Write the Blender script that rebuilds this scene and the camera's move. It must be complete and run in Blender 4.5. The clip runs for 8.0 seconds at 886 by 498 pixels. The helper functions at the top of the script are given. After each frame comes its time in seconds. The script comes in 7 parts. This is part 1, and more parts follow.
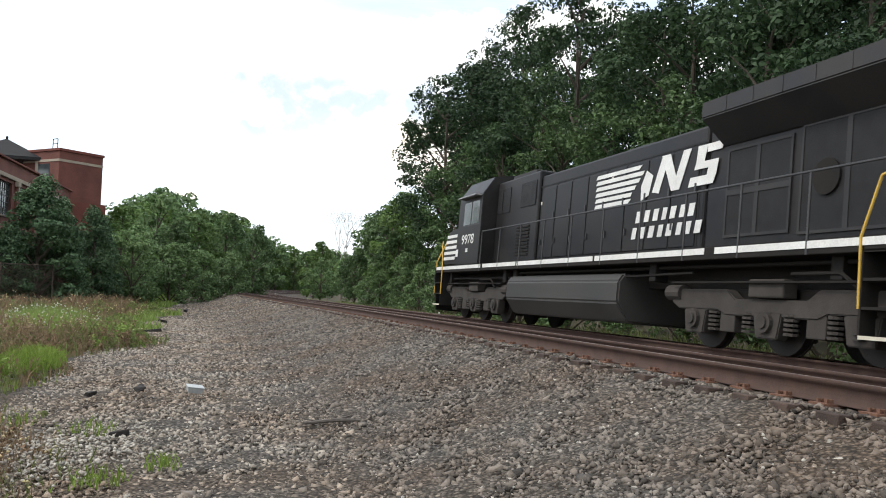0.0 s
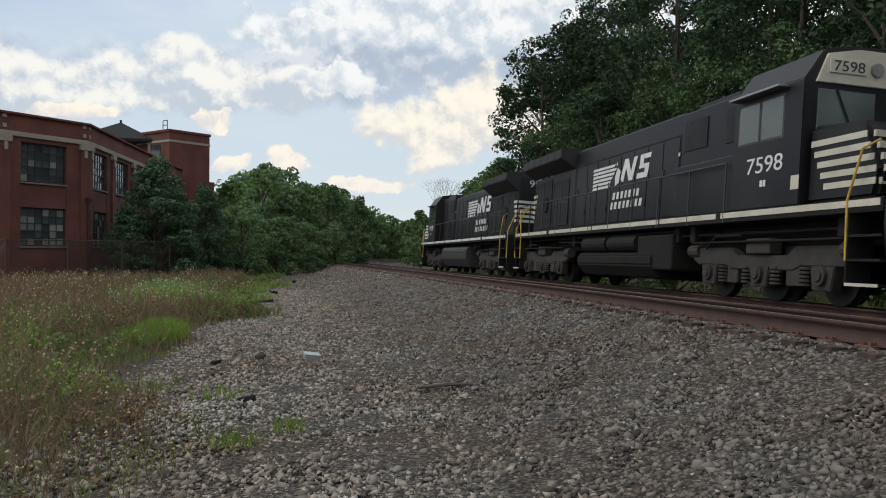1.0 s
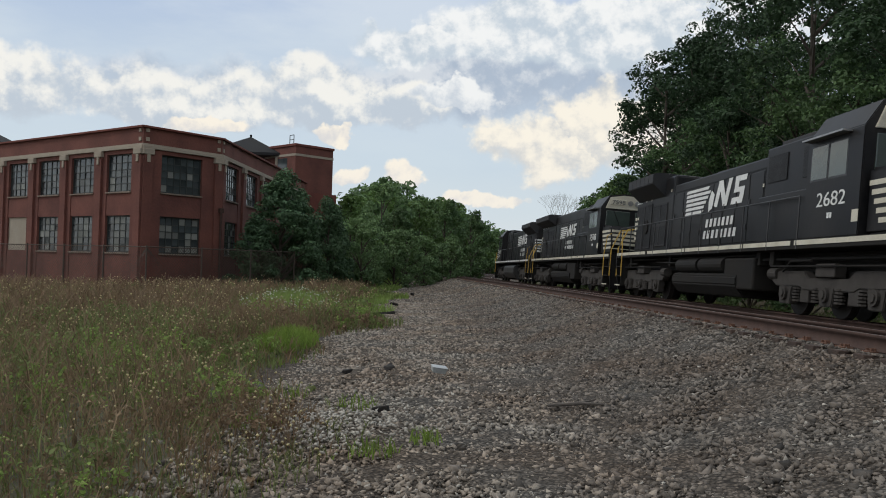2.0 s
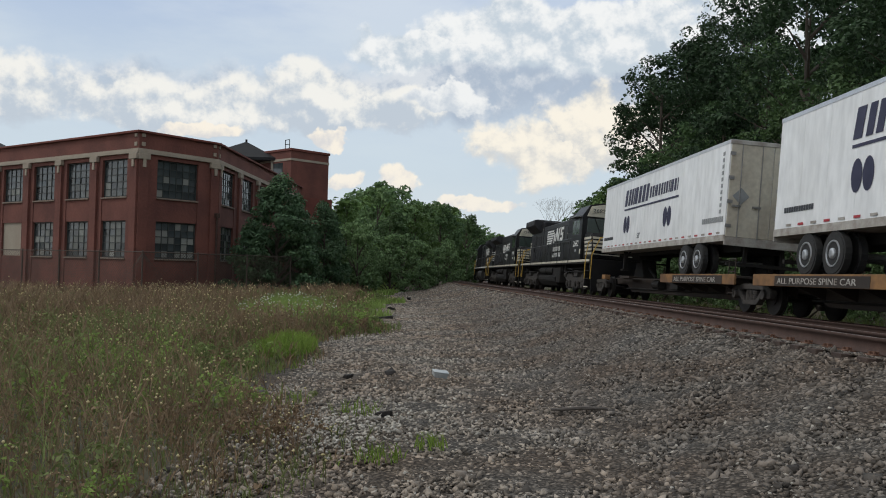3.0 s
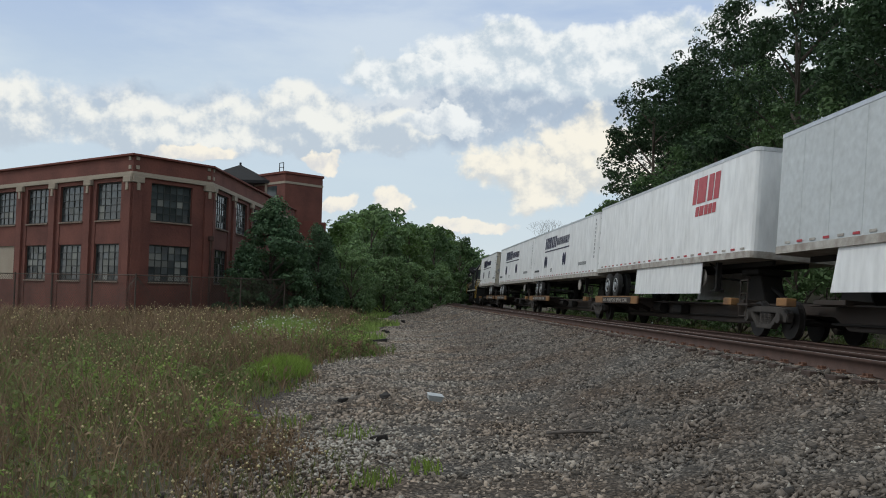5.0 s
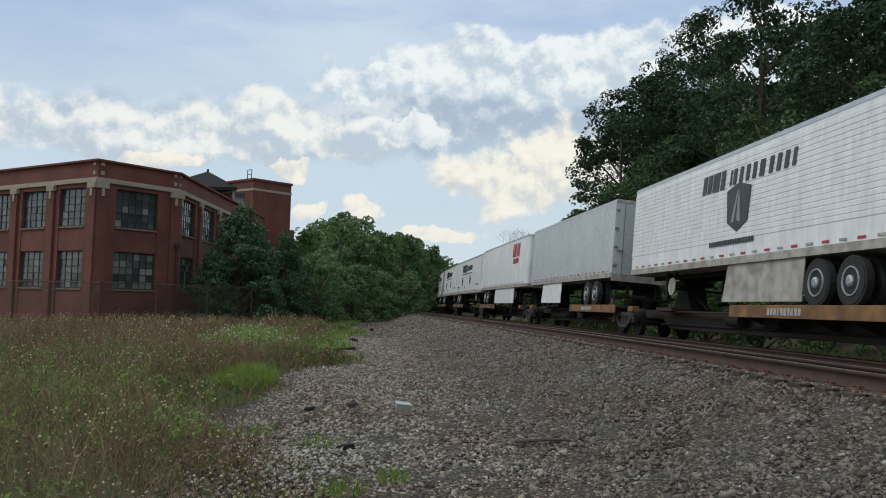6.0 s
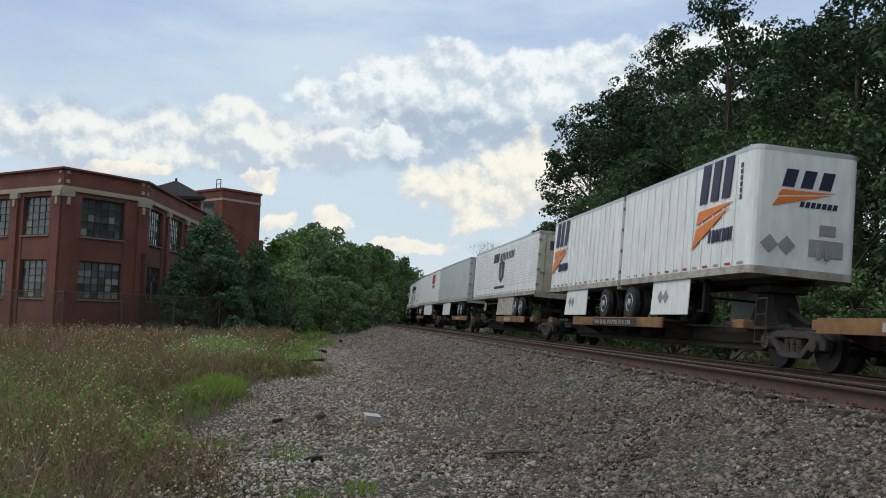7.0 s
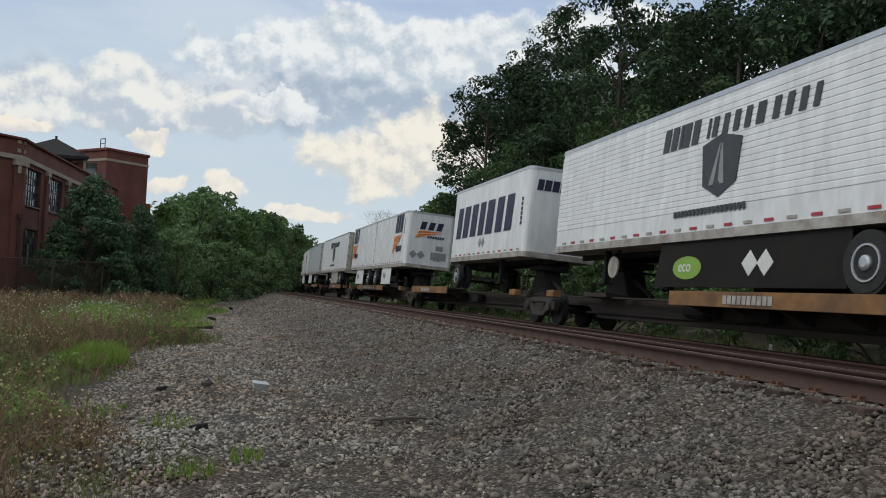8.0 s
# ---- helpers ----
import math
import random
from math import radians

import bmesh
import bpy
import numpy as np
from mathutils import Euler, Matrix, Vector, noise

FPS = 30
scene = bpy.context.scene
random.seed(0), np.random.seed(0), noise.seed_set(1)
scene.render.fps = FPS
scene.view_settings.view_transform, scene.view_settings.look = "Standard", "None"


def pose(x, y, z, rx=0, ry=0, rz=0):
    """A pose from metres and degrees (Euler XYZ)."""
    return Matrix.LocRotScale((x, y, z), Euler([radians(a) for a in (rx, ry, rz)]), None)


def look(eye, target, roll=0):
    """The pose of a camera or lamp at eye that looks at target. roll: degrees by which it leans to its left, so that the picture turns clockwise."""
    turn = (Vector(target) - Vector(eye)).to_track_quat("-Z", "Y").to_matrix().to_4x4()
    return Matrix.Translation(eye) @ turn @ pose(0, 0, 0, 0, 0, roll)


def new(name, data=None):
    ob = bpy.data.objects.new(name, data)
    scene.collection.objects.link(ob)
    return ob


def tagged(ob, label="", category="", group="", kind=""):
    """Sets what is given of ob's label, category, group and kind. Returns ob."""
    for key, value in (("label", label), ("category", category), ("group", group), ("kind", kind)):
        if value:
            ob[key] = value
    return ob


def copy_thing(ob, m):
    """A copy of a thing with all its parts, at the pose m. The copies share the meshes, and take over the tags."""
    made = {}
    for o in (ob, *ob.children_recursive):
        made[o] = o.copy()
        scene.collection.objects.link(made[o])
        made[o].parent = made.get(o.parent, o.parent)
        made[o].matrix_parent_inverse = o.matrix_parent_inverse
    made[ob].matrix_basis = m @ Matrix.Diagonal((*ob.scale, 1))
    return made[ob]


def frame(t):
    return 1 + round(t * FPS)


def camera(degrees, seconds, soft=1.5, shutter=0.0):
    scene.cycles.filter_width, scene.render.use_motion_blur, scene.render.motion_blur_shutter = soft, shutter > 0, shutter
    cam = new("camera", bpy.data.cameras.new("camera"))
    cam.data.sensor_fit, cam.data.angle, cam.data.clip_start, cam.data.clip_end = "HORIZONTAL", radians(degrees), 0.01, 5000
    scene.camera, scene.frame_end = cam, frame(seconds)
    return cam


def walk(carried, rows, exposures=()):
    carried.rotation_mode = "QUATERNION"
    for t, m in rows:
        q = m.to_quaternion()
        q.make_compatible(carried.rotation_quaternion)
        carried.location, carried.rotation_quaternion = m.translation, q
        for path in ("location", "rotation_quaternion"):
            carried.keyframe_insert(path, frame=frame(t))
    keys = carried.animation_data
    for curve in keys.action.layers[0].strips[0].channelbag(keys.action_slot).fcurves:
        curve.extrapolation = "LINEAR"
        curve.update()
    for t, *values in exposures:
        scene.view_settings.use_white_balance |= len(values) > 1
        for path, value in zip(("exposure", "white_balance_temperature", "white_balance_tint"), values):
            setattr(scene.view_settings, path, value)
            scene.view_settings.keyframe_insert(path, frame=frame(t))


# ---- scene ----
def view(x, y, z, yaw, pitch, roll):
    """A camera pose: yaw to the left of +y and pitch upwards, in degrees; roll leans to the left."""
    a, p = radians(yaw), radians(pitch)
    ahead = Vector((-math.sin(a) * math.cos(p), math.cos(a) * math.cos(p), math.sin(p)))
    return look((x, y, z), Vector((x, y, z)) + ahead * 10, roll)


cam = camera(55.74, 8.0, soft=1.0, shutter=0.02)
PATH = [
    (0.0, 0.297, 0.162, 1.589, 2.42, 2.63, 1.92),
    (0.5, 0.249, 0.153, 1.589, 4.29, 1.49, 0.78),
    (1.0, 0.203, 0.069, 1.586, 9.08, 0.18, 0.26),
    (1.5, 0.126, 0.015, 1.589, 13.55, -0.01, 1.60),
    (2.0, -0.003, -0.032, 1.602, 16.85, 1.05, 1.60),
    (3.5, -0.098, -0.039, 1.600, 16.40, 1.38, 1.37),
    (4.0, -0.101, -0.062, 1.610, 16.55, 1.44, 1.41),
    (4.5, -0.094, -0.078, 1.611, 16.64, 2.20, 1.25),
    (6.0, -0.099, -0.026, 1.600, 14.03, 3.53, 1.45),
    (6.5, -0.102, -0.011, 1.593, 12.97, 3.88, 1.30),
    (7.0, -0.099, -0.025, 1.596, 12.01, 4.37, 1.68),
    (7.5, -0.085, -0.051, 1.601, 10.33, 4.05, 2.38),
    (8.0, -0.055, -0.056, 1.588, 4.79, 2.55, 2.48),
]
EXPOSURES = [(0.0, 0.95, 6550, 10), (0.2, 0.75, 6500, 10), (0.4, 0.5, 6450, 9), (0.6, 0.32, 6400, 9), (1.0, 0.08, 6400, 9), (1.6, 0.02, 6400, 9), (2.2, 0.0, 6400, 9), (4.5, 0.0, 6350, 8), (6.0, 0.0, 6200, 6), (7.5, 0.06, 6250, 7), (8.0, -0.08, 6300, 8)]
walk(cam, [(t, view(*row)) for t, *row in PATH], EXPOSURES)

# ---- light ----
SUN_AZ, SUN_EL = radians(112), radians(50)      # to the left of +y, and up
world = bpy.data.worlds.new("sky")
scene.world = world
world.use_nodes = True


def sky():
    nt = world.node_tree
    nt.nodes.clear()
    n, l = nt.nodes.new, nt.links.new
    out, bg = n("ShaderNodeOutputWorld"), n("ShaderNodeBackground")
    st = n("ShaderNodeTexSky")
    st.sky_type, st.sun_disc = "NISHITA", False
    st.sun_elevation, st.sun_rotation = SUN_EL, -SUN_AZ
    st.air_density, st.dust_density = 1.0, 1.5
    co, sep = n("ShaderNodeTexCoord"), n("ShaderNodeSeparateXYZ")
    l(co.outputs["Generated"], sep.inputs[0])
    # clouds lie on a flat deck overhead: direction / (height + small) gives the foreshortening
    up = n("ShaderNodeMath"); up.operation = "ADD"; up.inputs[1].default_value = 0.42
    l(sep.outputs[2], up.inputs[0])
    dv = n("ShaderNodeVectorMath"); dv.operation = "DIVIDE"
    cm = n("ShaderNodeCombineXYZ")
    for k in range(3):
        l(up.outputs[0], cm.inputs[k])
    l(co.outputs["Generated"], dv.inputs[0]); l(cm.outputs[0], dv.inputs[1])

    def noise_tex(scale, detail, rough, shift, distort=0.0):
        mp = n("ShaderNodeMapping"); mp.inputs["Location"].default_value = shift
        l(dv.outputs[0], mp.inputs[0])
        t = n("ShaderNodeTexNoise")
        t.inputs["Scale"].default_value, t.inputs["Detail"].default_value = scale, detail
        t.inputs["Roughness"].default_value, t.inputs["Distortion"].default_value = rough, distort
        l(mp.outputs[0], t.inputs["Vector"])
        return t.outputs["Fac"]

    def ramp(src, stops):
        r = n("ShaderNodeValToRGB")
        r.color_ramp.interpolation = "EASE"
        while len(r.color_ramp.elements) < len(stops):
            r.color_ramp.elements.new(0.5)
        for e, (p, c) in zip(r.color_ramp.elements, stops):
            e.position, e.color = p, (*c, 1)
        l(src, r.inputs[0])
        return r.outputs[0]

    def mix(fac, a, b, mode="MIX"):
        m = n("ShaderNodeMix"); m.data_type, m.blend_type = "RGBA", mode
        l(fac, m.inputs[0]) if not isinstance(fac, float) else setattr(m.inputs[0], "default_value", fac)
        for s, v in ((m.inputs[6], a), (m.inputs[7], b)):
            if isinstance(v, tuple):
                s.default_value = (*v, 1)
            else:
                l(v, s)
        return m.outputs[2]

    # heaped clouds: bright rims, greyer hearts, over thin veils of high cloud
    heap = noise_tex(2.9, 11, 0.56, (3.1, 0.6, 1.0), 0.15)
    cover = ramp(heap, [(0.455, (0, 0, 0)), (0.50, (1, 1, 1))])
    heart = ramp(heap, [(0.46, (10.2, 9.8, 9.0)), (0.545, (8.9, 8.9, 8.8)), (0.61, (6.0, 6.7, 7.4)), (0.72, (5.0, 5.7, 6.5))])
    puff = ramp(noise_tex(7.5, 8, 0.6, (0.4, 2.2, 0.3), 0.2), [(0.40, (0.80, 0.83, 0.87)), (0.60, (1.10, 1.08, 1.05))])
    heart = mix(1.0, heart, puff, "MULTIPLY")
    veil = mix(ramp(noise_tex(1.6, 6, 0.55, (1.7, 0.2, 0.5), 0.4), [(0.35, (0.45, 0.45, 0.45)), (0.65, (0.9, 0.9, 0.9))]), st.outputs[0], (5.2, 6.3, 7.6))
    c = mix(cover, veil, heart)
    # ahead, over the line: single heaps by bearing and height, their edges frayed by noise
    def math_node(op, a, b=None, c=None):
        k = n("ShaderNodeMath"); k.operation = op
        for i, v in enumerate((a, b, c)):
            if v is not None:
                if isinstance(v, (int, float)):
                    k.inputs[i].default_value = v
                else:
                    l(v, k.inputs[i])
        return k.outputs[0]

    flat = math_node("SQRT", math_node("ADD", math_node("MULTIPLY", sep.outputs[0], sep.outputs[0]), math_node("MULTIPLY", sep.outputs[1], sep.outputs[1])))
    az0 = math_node("ARCTAN2", sep.outputs[0], sep.outputs[1])
    el0 = math_node("DIVIDE", sep.outputs[2], math_node("MAXIMUM", flat, 0.02))
    plane = n("ShaderNodeCombineXYZ")
    l(az0, plane.inputs[0]); l(el0, plane.inputs[1])

    def fbm(scale, shift, detail=9, rough=0.58, squash=1.0):
        mp = n("ShaderNodeMapping")
        mp.inputs["Location"].default_value = shift
        mp.inputs["Scale"].default_value = (1, squash, 1)
        l(plane.outputs[0], mp.inputs[0])
        t = n("ShaderNodeTexNoise")
        t.inputs["Scale"].default_value, t.inputs["Detail"].default_value, t.inputs["Roughness"].default_value = scale, detail, rough
        l(mp.outputs[0], t.inputs["Vector"])
        return t

    warp = fbm(9.0, (0.3, 0.7, 0), 5, 0.6)
    wsep = n("ShaderNodeSeparateColor"); l(warp.outputs["Color"], wsep.inputs[0])
    az = math_node("ADD", az0, math_node("MULTIPLY", math_node("SUBTRACT", wsep.outputs[0], 0.5), 0.13))
    el = math_node("ADD", el0, math_node("MULTIPLY", math_node("SUBTRACT", wsep.outputs[1], 0.5), 0.09))
    rough_edge = math_node("SUBTRACT", fbm(13.0, (0, 0, 0.4), 11, 0.6).outputs["Fac"], 0.5)
    above = math_node("SUBTRACT", fbm(13.0, (0.006, 0.014, 0.4), 8, 0.58).outputs["Fac"], 0.5)
    relief = math_node("SUBTRACT", rough_edge, above)      # lit from above: crests bright, hollows grey

    def heaps(places):
        """The depth within the nearest heap, and how high in it: (bearing, height, half width, half height)."""
        best, high = None, None
        for a, e, ra, re in places:
            u = math_node("DIVIDE", math_node("SUBTRACT", az, a), ra)
            v = math_node("DIVIDE", math_node("SUBTRACT", el, e), re)
            d = math_node("SUBTRACT", 1.0, math_node("ADD", math_node("MULTIPLY", u, u), math_node("MULTIPLY", v, v)))
            best, high = (d, v) if best is None else (math_node("MAXIMUM", best, d), math_node("ADD", math_node("MULTIPLY", math_node("GREATER_THAN", d, best), math_node("SUBTRACT", v, high)), high))
        return math_node("ADD", best, math_node("MULTIPLY", rough_edge, 2.2)), high

    # high thin cloud, pale to the left, bluer overhead
    streaks = ramp(fbm(3.0, (0.2, 0.1, 0.9), 6, 0.55, 3.2).outputs["Fac"], [(0.36, (0, 0, 0)), (0.66, (1, 1, 1))])
    front = mix(streaks, (4.3, 5.3, 7.2), (6.2, 6.9, 7.9))
    front = mix(ramp(el0, [(0.05, (1, 1, 1)), (0.22, (0.5, 0.5, 0.5)), (0.34, (0, 0, 0))]), front, (6.1, 7.0, 7.6))
    for places, dark, light, soft, bias in (
            (((-0.22, 0.225, 0.21, 0.062), (-0.08, 0.215, 0.16, 0.07), (-0.36, 0.205, 0.16, 0.045), (0.12, 0.24, 0.2, 0.08), (-0.60, 0.19, 0.22, 0.045)), (4.3, 5.0, 6.0), (7.0, 7.3, 7.7), 1.1, 0.1),
            (((-0.21, 0.280, 0.15, 0.046), (-0.085, 0.280, 0.13, 0.044), (-0.32, 0.262, 0.11, 0.030), (0.10, 0.30, 0.14, 0.05), (0.32, 0.25, 0.2, 0.06)), (5.6, 6.3, 7.0), (9.0, 9.0, 8.9), 0.5, 0.25),
            (((-0.47, 0.194, 0.11, 0.043), (-0.63, 0.178, 0.15, 0.040), (-0.37, 0.186, 0.09, 0.030), (-0.82, 0.19, 0.15, 0.05)), (5.4, 6.0, 6.7), (9.0, 8.8, 8.3), 0.55, 0.2),
            (((-0.28, 0.204, 0.062, 0.016),), (6.0, 6.5, 7.1), (8.9, 8.9, 8.8), 0.4, 0.2),
            (((-0.19, 0.140, 0.065, 0.052), (-0.10, 0.172, 0.10, 0.058), (-0.01, 0.16, 0.09, 0.05)), (6.6, 6.6, 6.5), (9.6, 8.9, 7.7), 0.5, 0.35),
            (((-0.575, 0.156, 0.05, 0.012), (-0.34, 0.112, 0.024, 0.022), (-0.405, 0.10, 0.03, 0.016), (-0.425, 0.155, 0.022, 0.010), (-0.25, 0.073, 0.06, 0.010)), (7.2, 7.0, 6.9), (9.6, 8.8, 7.6), 0.5, 0.4)):
        depth, high = heaps(places)
        lit = math_node("ADD", math_node("ADD", math_node("MULTIPLY", relief, 4.6), math_node("MULTIPLY", high, 0.36)), bias + 0.2)
        body = mix(ramp(lit, [(0.0, (0, 0, 0)), (0.85, (1, 1, 1))]), dark, light)
        front = mix(ramp(depth, [(0.0, (0, 0, 0)), (soft, (1, 1, 1))]), front, body)
    ahead = ramp(math_node("ABSOLUTE", math_node("ADD", az0, 0.2)), [(0.0, (1, 1, 1)), (0.75, (1, 1, 1)), (1.0, (0, 0, 0))])
    c = mix(math_node("MULTIPLY", ahead, ramp(el0, [(0.0, (1, 1, 1)), (0.42, (1, 1, 1)), (0.62, (0, 0, 0))])), c, front)
    # towards the horizon the gaps close into a pale haze
    low = ramp(sep.outputs[2], [(0.0, (0.75, 0.75, 0.75)), (0.07, (0.2, 0.2, 0.2)), (0.13, (0, 0, 0))])
    c = mix(low, c, (7.6, 7.6, 7.4))
    l(c, bg.inputs[0])
    bg.inputs[1].default_value = 0.1
    l(bg.outputs[0], out.inputs[0])


sky()
sun_data = bpy.data.lights.new("sun", "SUN")
sun_data.energy, sun_data.angle, sun_data.color = 0.9, radians(14), (1, 0.95, 0.88)
sun = new("sun", sun_data)
sun.matrix_world = look((-math.sin(SUN_AZ) * 50, math.cos(SUN_AZ) * 50, 50 * math.tan(SUN_EL)), (0, 0, 0))
# ---- materials ----
def material(name, colour, rough=0.7, metal=0.0, second=None, scale=3.0, grain=40.0, amount=0.5, bump=0.15,
             per_object=0.0, per_island=0.0, streak=0.0, spec=0.5, through_light=0.0, coords="Object"):
    """A procedural surface: a colour that drifts to a second one in patches, with fine grain and relief."""
    m = bpy.data.materials.new(name)
    m.use_nodes = True
    nt = m.node_tree
    n, l = nt.nodes.new, nt.links.new
    b = nt.nodes["Principled BSDF"]
    b.inputs["Roughness"].default_value, b.inputs["Metallic"].default_value = rough, metal
    b.inputs["Specular IOR Level"].default_value = spec
    second = second or tuple(c * 0.6 for c in colour)
    co, mp = n("ShaderNodeTexCoord"), n("ShaderNodeMapping")
    l(co.outputs[coords], mp.inputs[0])
    if streak:
        mp.inputs["Scale"].default_value = (1, 1, streak)
    big, small = n("ShaderNodeTexNoise"), n("ShaderNodeTexNoise")
    for t, s, d in ((big, scale, 4), (small, grain, 3)):
        t.inputs["Scale"].default_value, t.inputs["Detail"].default_value = s, d
        l(mp.outputs[0], t.inputs["Vector"])
    r = n("ShaderNodeValToRGB")
    r.color_ramp.elements[0].position, r.color_ramp.elements[1].position = 0.35, 0.65
    l(big.outputs["Fac"], r.inputs[0])
    k = n("ShaderNodeMath"); k.operation = "MULTIPLY"; k.inputs[1].default_value = amount
    l(r.outputs[0], k.inputs[0])
    mx = n("ShaderNodeMix"); mx.data_type = "RGBA"
    mx.inputs[6].default_value, mx.inputs[7].default_value = (*colour, 1), (*second, 1)
    l(k.outputs[0], mx.inputs[0])
    hsv = n("ShaderNodeHueSaturation")
    l(mx.outputs[2], hsv.inputs["Color"])
    # value: 1 + grain + per object + per island
    v = n("ShaderNodeMapRange"); v.inputs[3].default_value, v.inputs[4].default_value = 0.75, 1.25
    l(small.outputs["Fac"], v.inputs[0])
    val = v.outputs[0]
    for share, node, sock in ((per_object, "ShaderNodeObjectInfo", "Random"), (per_island, "ShaderNodeNewGeometry", "Random Per Island")):
        if share:
            o, mr, mu = n(node), n("ShaderNodeMapRange"), n("ShaderNodeMath")
            mr.inputs[3].default_value, mr.inputs[4].default_value = 1 - share, 1 + share
            l(o.outputs[sock], mr.inputs[0])
            mu.operation = "MULTIPLY"
            l(val, mu.inputs[0]); l(mr.outputs[0], mu.inputs[1])
            val = mu.outputs[0]
    l(val, hsv.inputs["Value"])
    l(hsv.outputs[0], b.inputs["Base Color"])
    rr = n("ShaderNodeMapRange"); rr.inputs[3].default_value, rr.inputs[4].default_value = max(rough - 0.12, 0.02), min(rough + 0.12, 1)
    l(big.outputs["Fac"], rr.inputs[0]); l(rr.outputs[0], b.inputs["Roughness"])
    if bump:
        bp = n("ShaderNodeBump"); bp.inputs["Strength"].default_value, bp.inputs["Distance"].default_value = bump, 0.02
        l(small.outputs["Fac"], bp.inputs["Height"]); l(bp.outputs[0], b.inputs["Normal"])
    if through_light:
        tr, ad = n("ShaderNodeBsdfTranslucent"), n("ShaderNodeMixShader")
        l(hsv.outputs[0], tr.inputs[0]); ad.inputs[0].default_value = through_light
        l(b.outputs[0], ad.inputs[1]); l(tr.outputs[0], ad.inputs[2])
        l(ad.outputs[0], nt.nodes["Material Output"].inputs[0])
    return m


BLACK = material("black_paint", (0.0075, 0.0075, 0.009), 0.45, second=(0.026, 0.0235, 0.022), scale=0.7, grain=9, amount=0.8, bump=0.06, spec=0.25)
# black rail paint, lightened to grey: the sky's reflection is put into the colour
RAIL_SKY_GREY = material("sky_sheen_rail_paint", (0.045, 0.045, 0.047), 0.5, bump=0.05)
ROOF_BLACK = material("sooty_roof_paint", (0.015, 0.015, 0.017), 0.65, second=(0.045, 0.04, 0.036), scale=1.2, bump=0.06)
FRAME_BLACK = material("grimy_underframe", (0.012, 0.011, 0.010), 0.8, second=(0.03, 0.025, 0.021), scale=2.0, bump=0.15, spec=0.25)
TRUCK_GREY = material("dusty_truck_steel", (0.050, 0.043, 0.037), 0.85, second=(0.022, 0.019, 0.017), scale=2.5, bump=0.2)
TANK_GREY = material("dusty_tank_paint", (0.035, 0.034, 0.033), 0.6, second=(0.06, 0.055, 0.05), scale=1.0, bump=0.06)
GRILLE = material("dark_grille", (0.006, 0.006, 0.007), 0.7, bump=0.3, grain=120)
WHITE = material("white_lettering", (0.75, 0.75, 0.72), 0.5, second=(0.5, 0.49, 0.46), scale=2, amount=0.4, bump=0.03)
CREAM = material("cream_stripe", (0.62, 0.58, 0.47), 0.5, second=(0.4, 0.36, 0.28), scale=2, amount=0.5, bump=0.03)
YELLOW = material("yellow_rail_paint", (0.62, 0.40, 0.06), 0.5, second=(0.35, 0.2, 0.04), scale=3, bump=0.05)
GLASS = material("dark_window_glass", (0.02, 0.024, 0.026), 0.08, spec=0.8, amount=0.1, bump=0.0)
CAB_GLASS = material("greenish_cab_glass", (0.055, 0.072, 0.062), 0.1, spec=0.8, amount=0.3, bump=0.0)
STEEL = material("bare_steel", (0.35, 0.34, 0.33), 0.4, 0.8, bump=0.05)
WHEEL = material("wheel_steel", (0.03, 0.027, 0.025), 0.55, 0.5, bump=0.1)
RUST = material("rusty_rail", (0.068, 0.036, 0.026), 0.85, second=(0.042, 0.026, 0.021), scale=5, bump=0.2)
RAIL_TOP = material("polished_rail_head", (0.42, 0.38, 0.36), 0.35, 0.9, second=(0.30, 0.22, 0.18), bump=0.02)
TIE = material("weathered_tie_wood", (0.070, 0.045, 0.034), 0.9, second=(0.038, 0.028, 0.024), scale=6, grain=60, bump=0.5, per_object=0.25)
PLATE = material("rusty_tie_plate", (0.15, 0.072, 0.043), 0.85, second=(0.08, 0.045, 0.033), scale=8, bump=0.3, per_island=0.25)
STONE = material("ballast_stone", (0.248, 0.219, 0.184), 0.9, second=(0.203, 0.150, 0.108), scale=0.55, grain=30, amount=0.8, bump=0.3, per_island=0.75)
DARK_STONE = material("fresh_dark_ballast", (0.144, 0.128, 0.110), 0.9, second=(0.122, 0.092, 0.070), scale=0.55, grain=30, amount=0.8, bump=0.3, per_island=0.75)
PALE_STONE = material("pale_limestone", (0.42, 0.39, 0.34), 0.9, second=(0.27, 0.235, 0.19), scale=3, bump=0.3, per_island=0.3)


